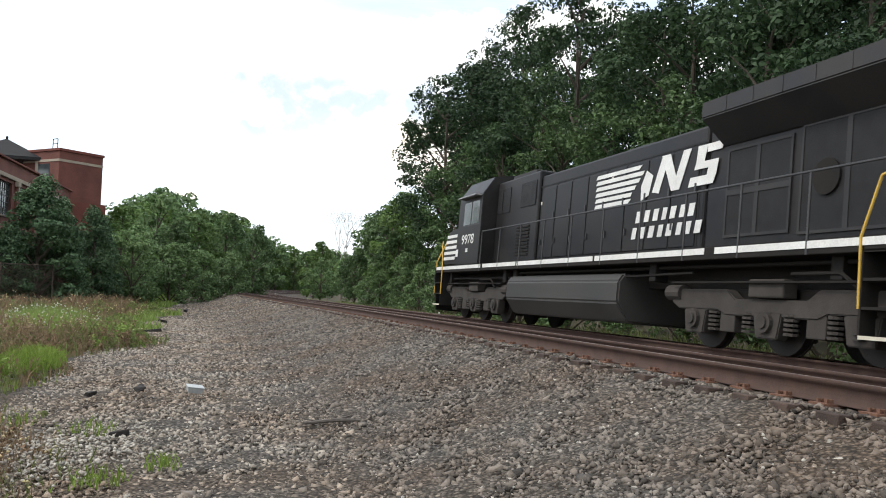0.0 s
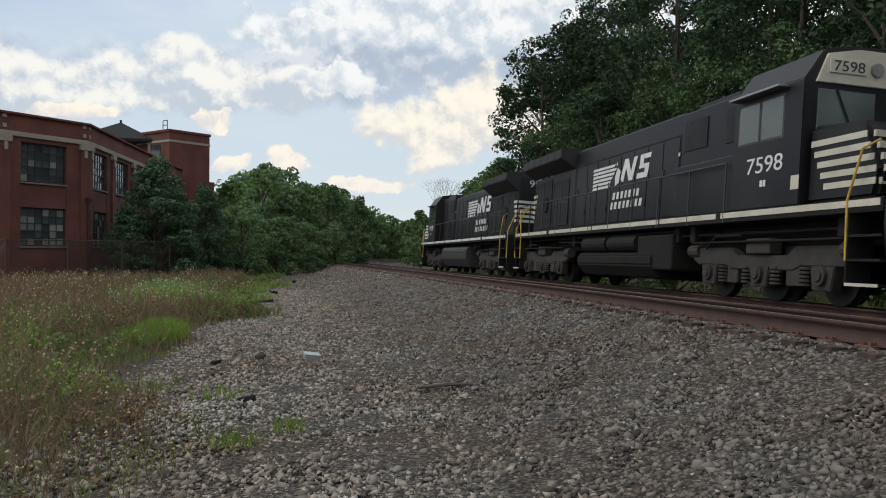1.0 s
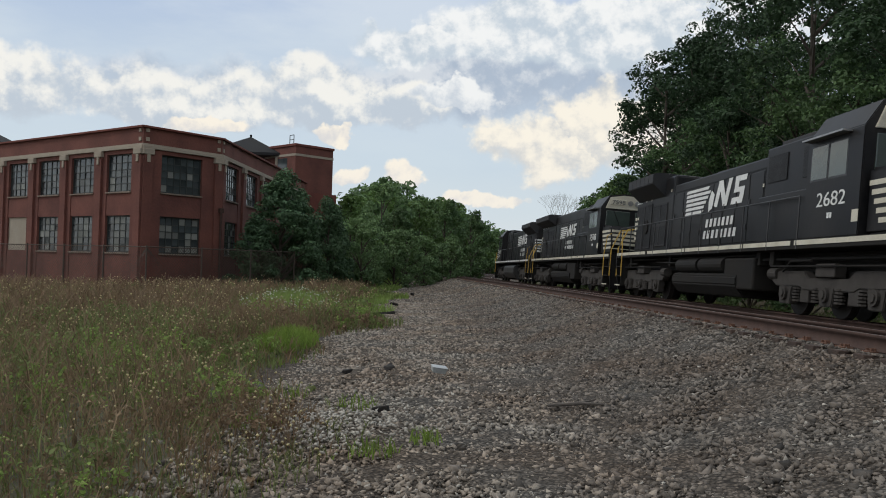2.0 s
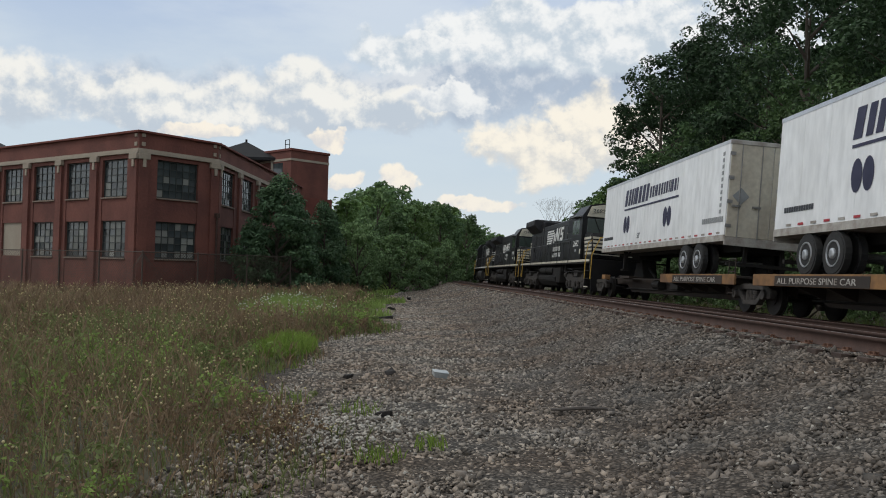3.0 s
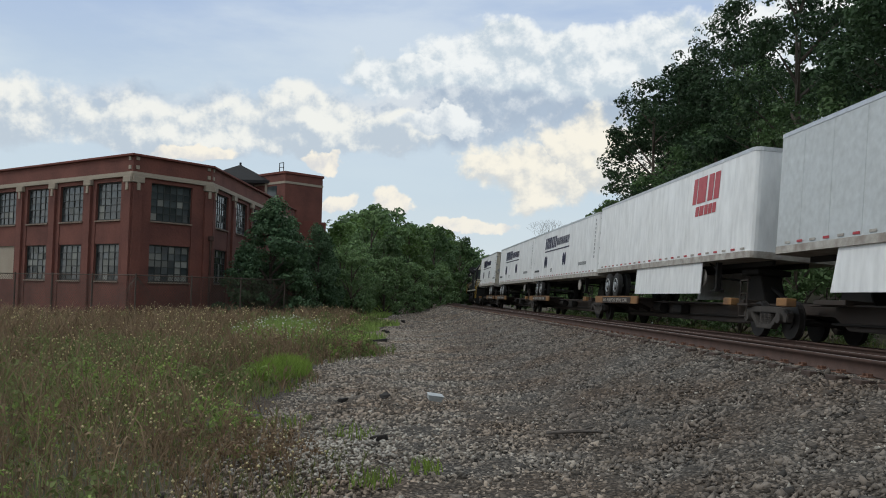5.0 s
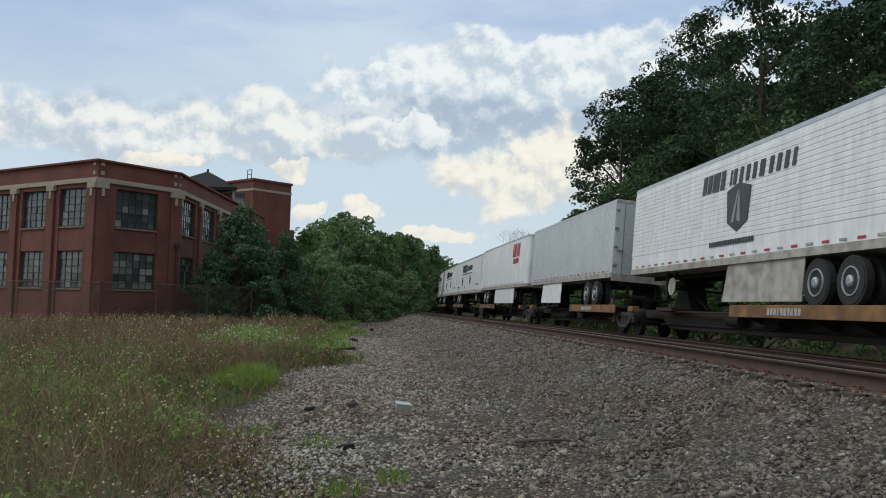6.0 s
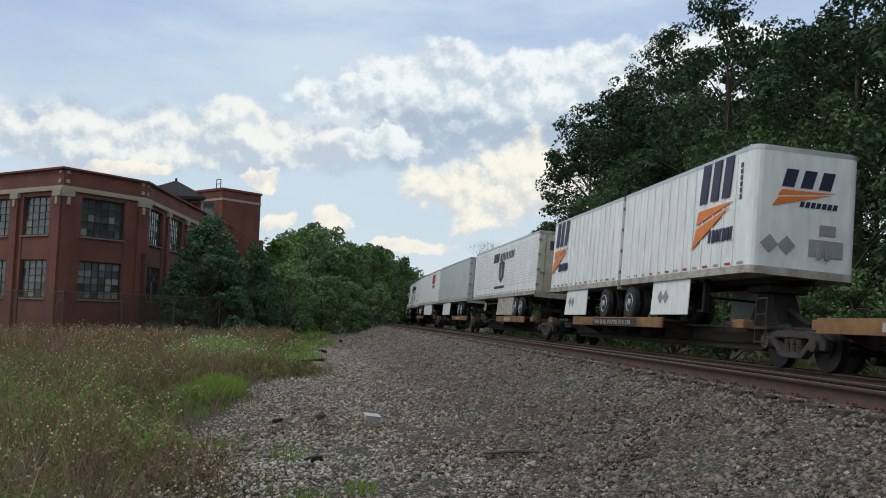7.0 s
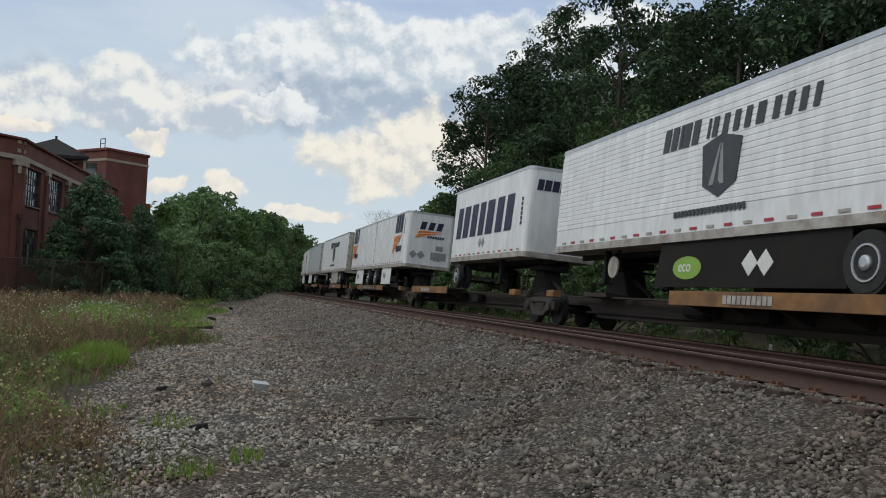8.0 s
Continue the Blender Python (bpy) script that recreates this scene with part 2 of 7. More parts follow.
def gravel_bed_material():
    """Crushed stone seen as a bed: small angular cells, each of its own shade, with dark joints and brown patches."""
    m = bpy.data.materials.new("gravel_bed")
    m.use_nodes = True
    nt = m.node_tree
    n, l = nt.nodes.new, nt.links.new
    b = nt.nodes["Principled BSDF"]
    b.inputs["Roughness"].default_value, b.inputs["Specular IOR Level"].default_value = 0.95, 0.2
    co = n("ShaderNodeTexCoord")
    cells = n("ShaderNodeTexVoronoi"); cells.inputs["Scale"].default_value = 30
    cells.inputs["Randomness"].default_value = 1.0
    big, wide = n("ShaderNodeTexNoise"), n("ShaderNodeTexNoise")
    big.inputs["Scale"].default_value, wide.inputs["Scale"].default_value = 0.55, 60
    big.inputs["Detail"].default_value = 5
    for t in (cells, big, wide):
        l(co.outputs["Object"], t.inputs["Vector"])
    patchy = n("ShaderNodeValToRGB")
    patchy.color_ramp.elements[0].position, patchy.color_ramp.elements[1].position = 0.38, 0.64
    patchy.color_ramp.elements[0].color, patchy.color_ramp.elements[1].color = (0.152, 0.138, 0.121, 1), (0.152, 0.114, 0.084, 1)
    l(big.outputs["Fac"], patchy.inputs[0])
    sep = n("ShaderNodeSeparateColor"); l(cells.outputs["Color"], sep.inputs[0])
    shade = n("ShaderNodeMapRange"); shade.inputs[3].default_value, shade.inputs[4].default_value = 0.45, 1.3
    l(sep.outputs[0], shade.inputs[0])
    joint = n("ShaderNodeMapRange"); joint.inputs[1].default_value, joint.inputs[2].default_value = 0.25, 0.62
    joint.inputs[3].default_value, joint.inputs[4].default_value = 1.0, 0.35
    l(cells.outputs["Distance"], joint.inputs[0])
    mu = n("ShaderNodeMath"); mu.operation = "MULTIPLY"
    l(shade.outputs[0], mu.inputs[0]); l(joint.outputs[0], mu.inputs[1])
    hs = n("ShaderNodeHueSaturation"); l(patchy.outputs[0], hs.inputs["Color"]); l(mu.outputs[0], hs.inputs["Value"])
    l(hs.outputs[0], b.inputs["Base Color"])
    inv = n("ShaderNodeMath"); inv.operation = "SUBTRACT"; inv.inputs[0].default_value = 1.0
    l(cells.outputs["Distance"], inv.inputs[1])
    bp = n("ShaderNodeBump"); bp.inputs["Strength"].default_value, bp.inputs["Distance"].default_value = 0.6, 0.03
    l(inv.outputs[0], bp.inputs["Height"]); l(bp.outputs[0], b.inputs["Normal"])
    return m


GRAVEL = gravel_bed_material()
EARTH = material("earth_and_turf", (0.075, 0.07, 0.04), 0.95, second=(0.10, 0.08, 0.052), scale=0.4, grain=9, amount=0.8, bump=0.8)
TRAILER = material("white_trailer_skin", (0.80, 0.81, 0.81), 0.42, second=(0.66, 0.66, 0.64), scale=0.5, grain=5, amount=0.3, bump=0.0, per_object=0.03, streak=0.3)
TRAILER_GREY = material("pale_grey_trailer_skin", (0.52, 0.55, 0.56), 0.42, second=(0.44, 0.46, 0.46), scale=0.7, grain=6, amount=0.5, bump=0.02)
DOOR_CREAM = material("cream_trailer_door", (0.58, 0.54, 0.44), 0.5, second=(0.40, 0.34, 0.26), scale=1.2, grain=8, amount=0.7, bump=0.03)
DIRTY_WHITE = material("dirty_white_rail", (0.45, 0.43, 0.39), 0.6, second=(0.22, 0.18, 0.15), scale=3, amount=0.8, bump=0.05)
ALU = material("brushed_aluminium", (0.55, 0.56, 0.57), 0.35, 0.7, second=(0.42, 0.42, 0.42), bump=0.03)
TYRE = material("tyre_rubber", (0.018, 0.018, 0.018), 0.85, second=(0.04, 0.038, 0.035), scale=6, bump=0.2)
SPINE_BROWN = material("brown_spine_beam", (0.028, 0.021, 0.017), 0.8, second=(0.05, 0.032, 0.022), scale=1.5, bump=0.12)
SPINE_YELLOW = material("faded_yellow_deck_edge", (0.27, 0.135, 0.045), 0.7, second=(0.10, 0.055, 0.03), scale=2.5, amount=0.8, bump=0.1)
NAVY = material("navy_lettering", (0.014, 0.013, 0.05), 0.5, amount=0.3, bump=0.0)
ORANGE = material("orange_lettering", (0.75, 0.20, 0.03), 0.5, amount=0.3, bump=0.0)
CHARCOAL = material("charcoal_lettering", (0.045, 0.047, 0.055), 0.5, amount=0.4, bump=0.0)
GREY_MARK = material("grey_marking", (0.30, 0.31, 0.31), 0.6, amount=0.4, bump=0.0)
RED_MARK = material("red_reflector", (0.42, 0.03, 0.04), 0.4, amount=0.3, bump=0.0)
LIME = material("lime_badge", (0.25, 0.42, 0.06), 0.5, amount=0.2, bump=0.0)
BRICK = material("red_brick", (0.172, 0.062, 0.045), 0.9, second=(0.105, 0.040, 0.032), scale=0.55, grain=9, amount=0.9, bump=0.5)
BRICK_DARK = material("dark_red_brick", (0.17, 0.05, 0.036), 0.9, second=(0.12, 0.04, 0.03), scale=0.8, grain=14, amount=0.7, bump=0.35)
SILL = material("grimy_stone_sill", (0.22, 0.17, 0.13), 0.85, second=(0.14, 0.09, 0.07), scale=2.5, bump=0.2)
LIMESTONE = material("weathered_limestone_trim", (0.35, 0.30, 0.235), 0.85, second=(0.28, 0.23, 0.18), scale=1.5, bump=0.2)
MUNTIN = material("dark_steel_muntin", (0.03, 0.035, 0.032), 0.6, bump=0.1)
PANE = material("old_window_pane", (0.036, 0.045, 0.048), 0.12, second=(0.09, 0.10, 0.10), scale=0.8, per_object=0.5, spec=0.7, bump=0.0)
PANE_PALE = material("boarded_pale_pane", (0.20, 0.205, 0.185), 0.5, second=(0.2, 0.2, 0.18), scale=0.8, per_object=0.3, bump=0.03)
SLATE = material("dark_roof_covering", (0.012, 0.012, 0.014), 0.9, second=(0.022, 0.021, 0.02), scale=1, bump=0.2)
WIRE = material("rusty_fence_wire", (0.10, 0.075, 0.06), 0.7, 0.4, bump=0.0)
BARK = material("tree_bark", (0.085, 0.068, 0.052), 0.95, second=(0.05, 0.04, 0.032), scale=3, grain=18, bump=0.8)
BARE_WOOD = material("bare_dead_wood", (0.20, 0.17, 0.15), 0.9, bump=0.2)
LEAF = material("oak_leaves", (0.092, 0.150, 0.054), 0.6, second=(0.062, 0.114, 0.047), scale=0.25, grain=3, amount=0.8, bump=0.0, per_island=0.35, per_object=0.15, spec=0.3, through_light=0.3)
LEAF_LIGHT = material("young_leaves", (0.125, 0.200, 0.056), 0.6, second=(0.088, 0.152, 0.05), scale=0.25, grain=3, amount=0.8, bump=0.0, per_island=0.35, per_object=0.15, spec=0.3, through_light=0.35)
LEAF_WOOD = material("forest_leaves", (0.046, 0.080, 0.034), 0.6, second=(0.031, 0.060, 0.030), scale=0.2, grain=3, amount=0.8, bump=0.0, per_island=0.4, per_object=0.2, spec=0.25, through_light=0.28)
LEAF_DEEP = material("deep_green_needles", (0.088, 0.150, 0.070), 0.65, second=(0.062, 0.115, 0.060), scale=0.4, grain=4, amount=0.8, bump=0.0, per_island=0.4, per_object=0.1, spec=0.3, through_light=0.2)
LEAF_DARK = material("bush_leaves", (0.150, 0.232, 0.092), 0.6, second=(0.110, 0.182, 0.082), scale=0.3, grain=3, amount=0.8, bump=0.0, per_island=0.35, per_object=0.2, spec=0.3, through_light=0.25)
GRASS = material("green_grass", (0.200, 0.255, 0.090), 0.7, second=(0.158, 0.168, 0.069), scale=0.4, amount=0.8, bump=0.0, per_island=0.35, spec=0.2, through_light=0.3)
LIME_GRASS = material("bright_grass", (0.215, 0.30, 0.06), 0.7, second=(0.16, 0.24, 0.045), scale=0.6, amount=0.8, bump=0.0, per_island=0.3, spec=0.2, through_light=0.35)
DRY = material("dry_weeds", (0.265, 0.195, 0.120), 0.85, second=(0.202, 0.134, 0.087), scale=0.4, amount=0.8, bump=0.0, per_island=0.35, spec=0.2, through_light=0.25)
FRESH = material("fresh_green_weeds", (0.26, 0.36, 0.095), 0.7, second=(0.20, 0.275, 0.08), scale=0.5, amount=0.8, bump=0.0, per_island=0.35, spec=0.2, through_light=0.35)
WHITE_BLOOM = material("white_blossom", (0.72, 0.72, 0.64), 0.8, bump=0.0, per_island=0.15, through_light=0.2)
BLOOM = material("pale_blossom", (0.66, 0.56, 0.32), 0.8, second=(0.42, 0.36, 0.16), scale=0.6, bump=0.0, per_island=0.2, through_light=0.2)
PLASTIC = material("cloudy_plastic_litter", (0.42, 0.44, 0.44), 0.35, bump=0.02)
CHAR = material("charred_wood", (0.022, 0.018, 0.016), 0.9, bump=0.4)
DRIFT = material("grey_split_wood", (0.13, 0.11, 0.095), 0.9, second=(0.05, 0.045, 0.04), scale=7, bump=0.5)


# ---- building blocks ----
class Solid:
    """A bmesh gathered from shaped boxes, bars, discs and outlines."""

    def __init__(self):
        self.bm = bmesh.new()

    def box(self, x0, x1, y0, y1, z0, z1, bevel=0.0, m=None):
        g = bmesh.ops.create_cube(self.bm, size=1)["verts"]
        for v in g:
            v.co = Vector(((x0 + x1) / 2 + v.co.x * (x1 - x0), (y0 + y1) / 2 + v.co.y * (y1 - y0), (z0 + z1) / 2 + v.co.z * (z1 - z0)))
        if m:
            for v in g:
                v.co = m @ v.co
        if bevel:
            edges = list({e for v in g for e in v.link_edges})
            bmesh.ops.bevel(self.bm, geom=edges, offset=bevel, segments=2, affect="EDGES", profile=0.5)
        return self

    def bar(self, a, b, r, n=8, r2=None):
        a, b = Vector(a), Vector(b)
        d = b - a
        m = Matrix.Translation((a + b) / 2) @ d.to_track_quat("Z", "Y").to_matrix().to_4x4()
        bmesh.ops.create_cone(self.bm, cap_ends=True, segments=n, radius1=r, radius2=r if r2 is None else r2, depth=d.length, matrix=m)
        return self

    def pipe(self, points, r, n=6):
        for a, b in zip(points, points[1:]):
            self.bar(a, b, r, n)
        return self

    def prism(self, outline, lo, hi, axis="y", bevel=0.0):
        """An outline of (a, b) pairs pushed along an axis: y: (x, z), x: (y, z), z: (x, y)."""
        def at(a, b, c):
            return {"y": (a, c, b), "x": (c, a, b), "z": (a, b, c)}[axis]
        lower = [self.bm.verts.new(at(a, b, lo)) for a, b in outline]
        upper = [self.bm.verts.new(at(a, b, hi)) for a, b in outline]
        k = len(outline)
        fs = [self.bm.faces.new(lower), self.bm.faces.new(upper[::-1])]
        fs += [self.bm.faces.new((lower[i], upper[i], upper[(i + 1) % k], lower[(i + 1) % k])) for i in range(k)]
        bmesh.ops.recalc_face_normals(self.bm, faces=fs)
        if bevel:
            bmesh.ops.bevel(self.bm, geom=list({e for f in fs for e in f.edges}), offset=bevel, segments=2, affect="EDGES")
        return self


def part(name, solid, mat, parent, label="", smooth=False):
    me = bpy.data.meshes.new(name)
    solid.bm.to_mesh(me)
    solid.bm.free()
    me.materials.append(mat)
    if smooth:
        me.polygons.foreach_set("use_smooth", [True] * len(me.polygons))
    ob = new(name, me)
    ob.parent = parent
    if label:
        ob["label"] = label
    return ob


def pieces(name, solid, mat, parent, label="", m=None):
    """Every separate piece of a solid as a part of its own."""
    bm, seen, made = solid.bm, set(), []
    bm.verts.ensure_lookup_table()
    for v0 in bm.verts:
        if v0 in seen:
            continue
        island, todo = [], [v0]
        seen.add(v0)
        while todo:
            v = todo.pop()
            island.append(v)
            for e in v.link_edges:
                o = e.other_vert(v)
                if o not in seen:
                    seen.add(o)
                    todo.append(o)
        index = {v: i for i, v in enumerate(island)}
        faces = {f for v in island for f in v.link_faces}
        ob = mesh_object(name, [v.co.copy() for v in island], [[index[v] for v in f.verts] for f in faces], mat, parent)
        if m is not None:
            ob.matrix_basis = m
        if label:
            ob["label"] = label
        made.append(ob)
    bm.free()
    return made


def again(ob, parent, m):
    """One more of a part, on the same mesh."""
    c = ob.copy()
    scene.collection.objects.link(c)
    c.parent, c.matrix_basis = parent, m
    return c


def lettering(name, words, size, mat, parent, m, depth=0.004, shear=0.0, width=None, bold=0.0):
    """Raised words in the built-in font; m places the baseline's left end. width: stretched to that length."""
    cu = bpy.data.curves.new(name, "FONT")
    cu.body, cu.size, cu.extrude, cu.shear, cu.offset = words, size, depth, shear, bold
    tmp = new(name, cu)
    me = bpy.data.meshes.new_from_object(tmp.evaluated_get(bpy.context.evaluated_depsgraph_get()))
    bpy.data.objects.remove(tmp)
    me.name = name
    xs = [v.co.x for v in me.vertices]
    if width and xs:
        k = width / (max(xs) - min(xs))
        for v in me.vertices:
            v.co.x *= k
    me.materials.clear()
    me.materials.append(mat)
    ob = new(name, me)
    ob.parent, ob.matrix_basis = parent, m
    return ob


def mesh_object(name, verts, faces, mat, parent=None, smooth=False):
    me = bpy.data.meshes.new(name)
    me.from_pydata(verts, [], faces)
    me.materials.append(mat)
    if smooth:
        me.polygons.foreach_set("use_smooth", [True] * len(me.polygons))
    ob = new(name, me)
    ob.parent = parent
    return ob


def arrays_object(name, co, quads, mat, parent=None):
    """A mesh from numpy arrays of places (n, 3) and of faces (m, 3) or (m, 4)."""
    me = bpy.data.meshes.new(name)
    co, quads = np.asarray(co, np.float32), np.asarray(quads, np.int32)
    k = quads.shape[1]
    me.vertices.add(len(co)); me.vertices.foreach_set("co", co.ravel())
    me.loops.add(quads.size); me.loops.foreach_set("vertex_index", quads.ravel())
    me.polygons.add(len(quads))
    me.polygons.foreach_set("loop_start", np.arange(0, quads.size, k, dtype=np.int32))
    me.update(calc_edges=True)
    me.materials.append(mat)
    ob = new(name, me)
    ob.parent = parent
    return ob


# ---- the line of the tracks ----
PSI, K0, K1, ASIDE, GRADE, CANT = 0.30354, 0.00195, -4e-05, 5.11, -0.00636, 0.0663
RAIL_Z, TRAIN_Z, TRAIN_OFF = 1.0, 0.753, 4.857     # near rail; inner rail and centre of the train's track
S_ROW = np.arange(-420, 420.01, 0.5)


def heading(s):
    return PSI + K0 * s + K1 * np.clip(s, -60, 200) * s / 2


TH = heading(S_ROW)
MID = heading(S_ROW[:-1] + 0.25)
LINE = np.concatenate([[[0, 0]], np.cumsum(np.stack([-np.sin(MID), np.cos(MID)], 1) * 0.5, 0)])
LINE = LINE - LINE[np.argmin(np.abs(S_ROW))] + ASIDE * np.array([math.cos(PSI), math.sin(PSI)])


def along(s, off=0.0):
    """The place, in plan, s metres along the near rail and off metres to its right."""
    th = heading(np.asarray(s, float))
    x, y = np.interp(s, S_ROW, LINE[:, 0]), np.interp(s, S_ROW, LINE[:, 1])
    return x + np.cos(th) * off, y + np.sin(th) * off


def grade(s):
    return GRADE * np.asarray(s, float)


def smoothstep(a, b, x):
    t = np.clip((np.asarray(x, float) - a) / (b - a), 0, 1)
    return t * t * (3 - 2 * t)


def bed_height(off, s):
    """Height of the ballast across the line: level by the walker, up to the ties, down between and beyond."""
    off = np.asarray(off, float)
    left = np.interp(off, [-9, -6.2, -4.2, -3.0, -0.75, -0.45], [-0.12, -0.03, 0.0, 0.10, 0.70, 0.80])
    flat = np.where(off > -0.45, 0.80 - CANT * np.clip(off, -0.5, 2.0), left)
    flat = np.where(off > 2.0, np.interp(off, [2.0, 2.9, 3.4, 3.6, 6.4, 7.2, 10.5], [0.667, 0.58, 0.56, 0.57, 0.39, 0.2, -0.5]), flat)
    return flat + grade(s)


# ---- ground, ballast and tracks ----
def land_height(x, y):
    """The lie of the land: level field, falling gently with the line, a wooded bank beyond the tracks."""
    p = np.stack([np.ravel(x), np.ravel(y)], 1)
    best, where = np.full(len(p), 1e9), np.zeros(len(p), int)
    for i in range(0, len(LINE), 8):
        d = ((p - LINE[i]) ** 2).sum(1)
        hit = d < best
        best[hit], where[hit] = d[hit], i
    rt = np.stack([np.cos(TH[where]), np.sin(TH[where])], 1)
    off = ((p - LINE[where]) * rt).sum(1)
    off = np.where(np.abs(off) < np.sqrt(best) - 6, np.sign(off) * np.sqrt(best), off)
    s = S_ROW[where]
    z = grade(np.clip(s, 0, 240)) - 0.10
    z = z + 7.5 * smoothstep(9, 42, off) - 0.9 * smoothstep(-3.5, -2.0, off) * (1 - smoothstep(8.0, 10.5, off))
    return z.reshape(np.shape(x)), off.reshape(np.shape(x)), s.reshape(np.shape(x))


def ground():
    step = np.concatenate([-np.geomspace(2400, 60, 26), np.linspace(-55, 60, 100), np.geomspace(65, 2400, 26)])
    gx, gy = np.meshgrid(step, step + 25)
    z, off, _ = land_height(gx, gy)
    bumps = np.sin(gx * 1.3 + np.sin(gy)) * np.cos(gy * 1.1) * 0.04
    co = np.stack([gx, gy, z + bumps - 0.02], -1).reshape(-1, 3)
    n = len(step)
    i = np.arange(n * n).reshape(n, n)
    q = np.stack([i[:-1, :-1], i[:-1, 1:], i[1:, 1:], i[1:, :-1]], -1).reshape(-1, 4)
    tagged(arrays_object("ground", co, q, EARTH), "earth field with thin turf and dry growth", "ground", kind="structure")


def ballast_bed():
    s = np.concatenate([np.arange(-40, 50, 0.35), np.arange(50, 320, 2.0)])
    off = np.concatenate([np.arange(-8.6, 8.01, 0.22), [9, 10.5]])
    gs, go = np.meshgrid(s, off)
    x, y = along(gs, go)
    rng = np.random.default_rng(5)
    z = bed_height(go, gs) + rng.normal(0, 0.014, gs.shape)
    # the walked edge of the gravel wavers into the grass
    edge = -6.9 + 0.7 * np.sin(gs * 0.31) + 0.5 * np.sin(gs * 0.83 + 1)
    z = z - 0.35 * smoothstep(0.0, 0.9, edge - go)
    co = np.stack([x, y, z], -1).reshape(-1, 3)
    n, m = gs.shape
    i = np.arange(n * m).reshape(n, m)
    q = np.stack([i[:-1, :-1], i[:-1, 1:], i[1:, 1:], i[1:, :-1]], -1).reshape(-1, 4)
    tagged(arrays_object("ballast", co, q, GRAVEL), "grey-brown crushed stone ballast sloping down from the tracks", "ballast", kind="structure")


def rail(off, z0, name):
    """One rail of the real section: foot, web and head, swept along the line."""
    prof = [(-0.076, 0), (-0.076, 0.012), (-0.012, 0.03), (-0.009, 0.14), (-0.036, 0.152), (-0.036, 0.183), (-0.028, 0.19),
            (0.028, 0.19), (0.036, 0.183), (0.036, 0.152), (0.009, 0.14), (0.012, 0.03), (0.076, 0.012), (0.076, 0)]
    s = np.concatenate([np.arange(-60, 60, 0.75), np.arange(60, 331, 2.0)])
    k, rows = len(prof), []
    for a, h in prof:
        x, y = along(s, off + a)
        rows.append(np.stack([x, y, z0 - 0.19 + h - CANT * a + grade(s)], -1))
    co = np.stack(rows, 1).reshape(-1, 3)
    i = np.arange(len(s) * k).reshape(len(s), k)
    j = np.roll(i, -1, 1)
    q = np.stack([i[:-1], j[:-1], j[1:], i[1:]], -1)
    ob = arrays_object(name, co, q.reshape(-1, 4), RUST)
    ob.data.materials.append(RAIL_TOP)
    idx = np.zeros((len(s) - 1, k), np.int32)
    idx[:, 6] = 1
    ob.data.polygons.foreach_set("material_index", idx.ravel())
    return ob


def tracks():
    specs = (("near_track", 0.0, RAIL_Z), ("train_track", TRAIN_OFF - 0.76, TRAIN_Z))
    for name, off, z in specs:
        root = tagged(new(name), "rusty steel railway track on wooden ties in grey ballast", "railway track", kind="structure")
        for a in (0.0, 1.51):
            rail(off + a, z - CANT * a, "rail").parent = root
        tie_me, plate_me = None, None
        count = 150 if off == 0 else 130
        for i in range(count):
            s = -6 + i * 0.53
            x, y = along(s, off + 0.755 + 0.02 * math.sin(i * 7.7))
            th = float(heading(s))
            zz = z - 0.19 - CANT * 0.755 + float(grade(s))
            m = pose(x, y, zz) @ Matrix.Rotation(th + 0.012 * math.sin(i * 3.1), 4, "Z") @ Matrix.Rotation(CANT, 4, "Y")
            if tie_me is None:
                tie = part("tie", Solid().box(-1.3, 1.3, -0.115, 0.115, -0.18, -0.012, 0.012), TIE, root)
                b = Solid()
                for c in (-0.755, 0.755):
                    b.box(c - 0.19, c + 0.19, -0.09, 0.09, -0.012, 0.006)
                    for u in (-0.13, -0.095, 0.095, 0.13):
                        b.box(c + u - 0.012, c + u + 0.012, -0.06, -0.03, 0, 0.04)
                        b.box(c + u - 0.012, c + u + 0.012, 0.035, 0.06, 0, 0.035)
                plate = part("tie_plates", b, PLATE, root, "rusty tie plates with spikes")
                tie.matrix_basis = plate.matrix_basis = m
                tie_me, plate_me = tie, plate
            else:
                again(tie_me, root, m)
                again(plate_me, root, m)
        # far ties in one piece
        b = []
        sf = np.arange(-6 + count * 0.53, 240, 0.53)
        co = []
        for dx, dy in ((-1.3, -0.11), (1.3, -0.11), (1.3, 0.11), (-1.3, 0.11)):
            x, y = along(sf + dy, off + 0.755 + dx)
            co.append(np.stack([x, y, z - 0.2 - CANT * (0.755 + dx) + grade(sf)], -1))
        for c in co[:4]:
            b.append(c - [0, 0, 0.12])
        co = np.stack(co + b, 1).reshape(-1, 3)
        base = np.arange(len(sf))[:, None, None] * 8
        f = np.array([[0, 1, 2, 3], [0, 4, 5, 1], [1, 5, 6, 2], [2, 6, 7, 3], [3, 7, 4, 0]])[None]
        tagged(arrays_object("distant_ties", co, (base + f).reshape(-1, 4), TIE, root), kind="stuff")


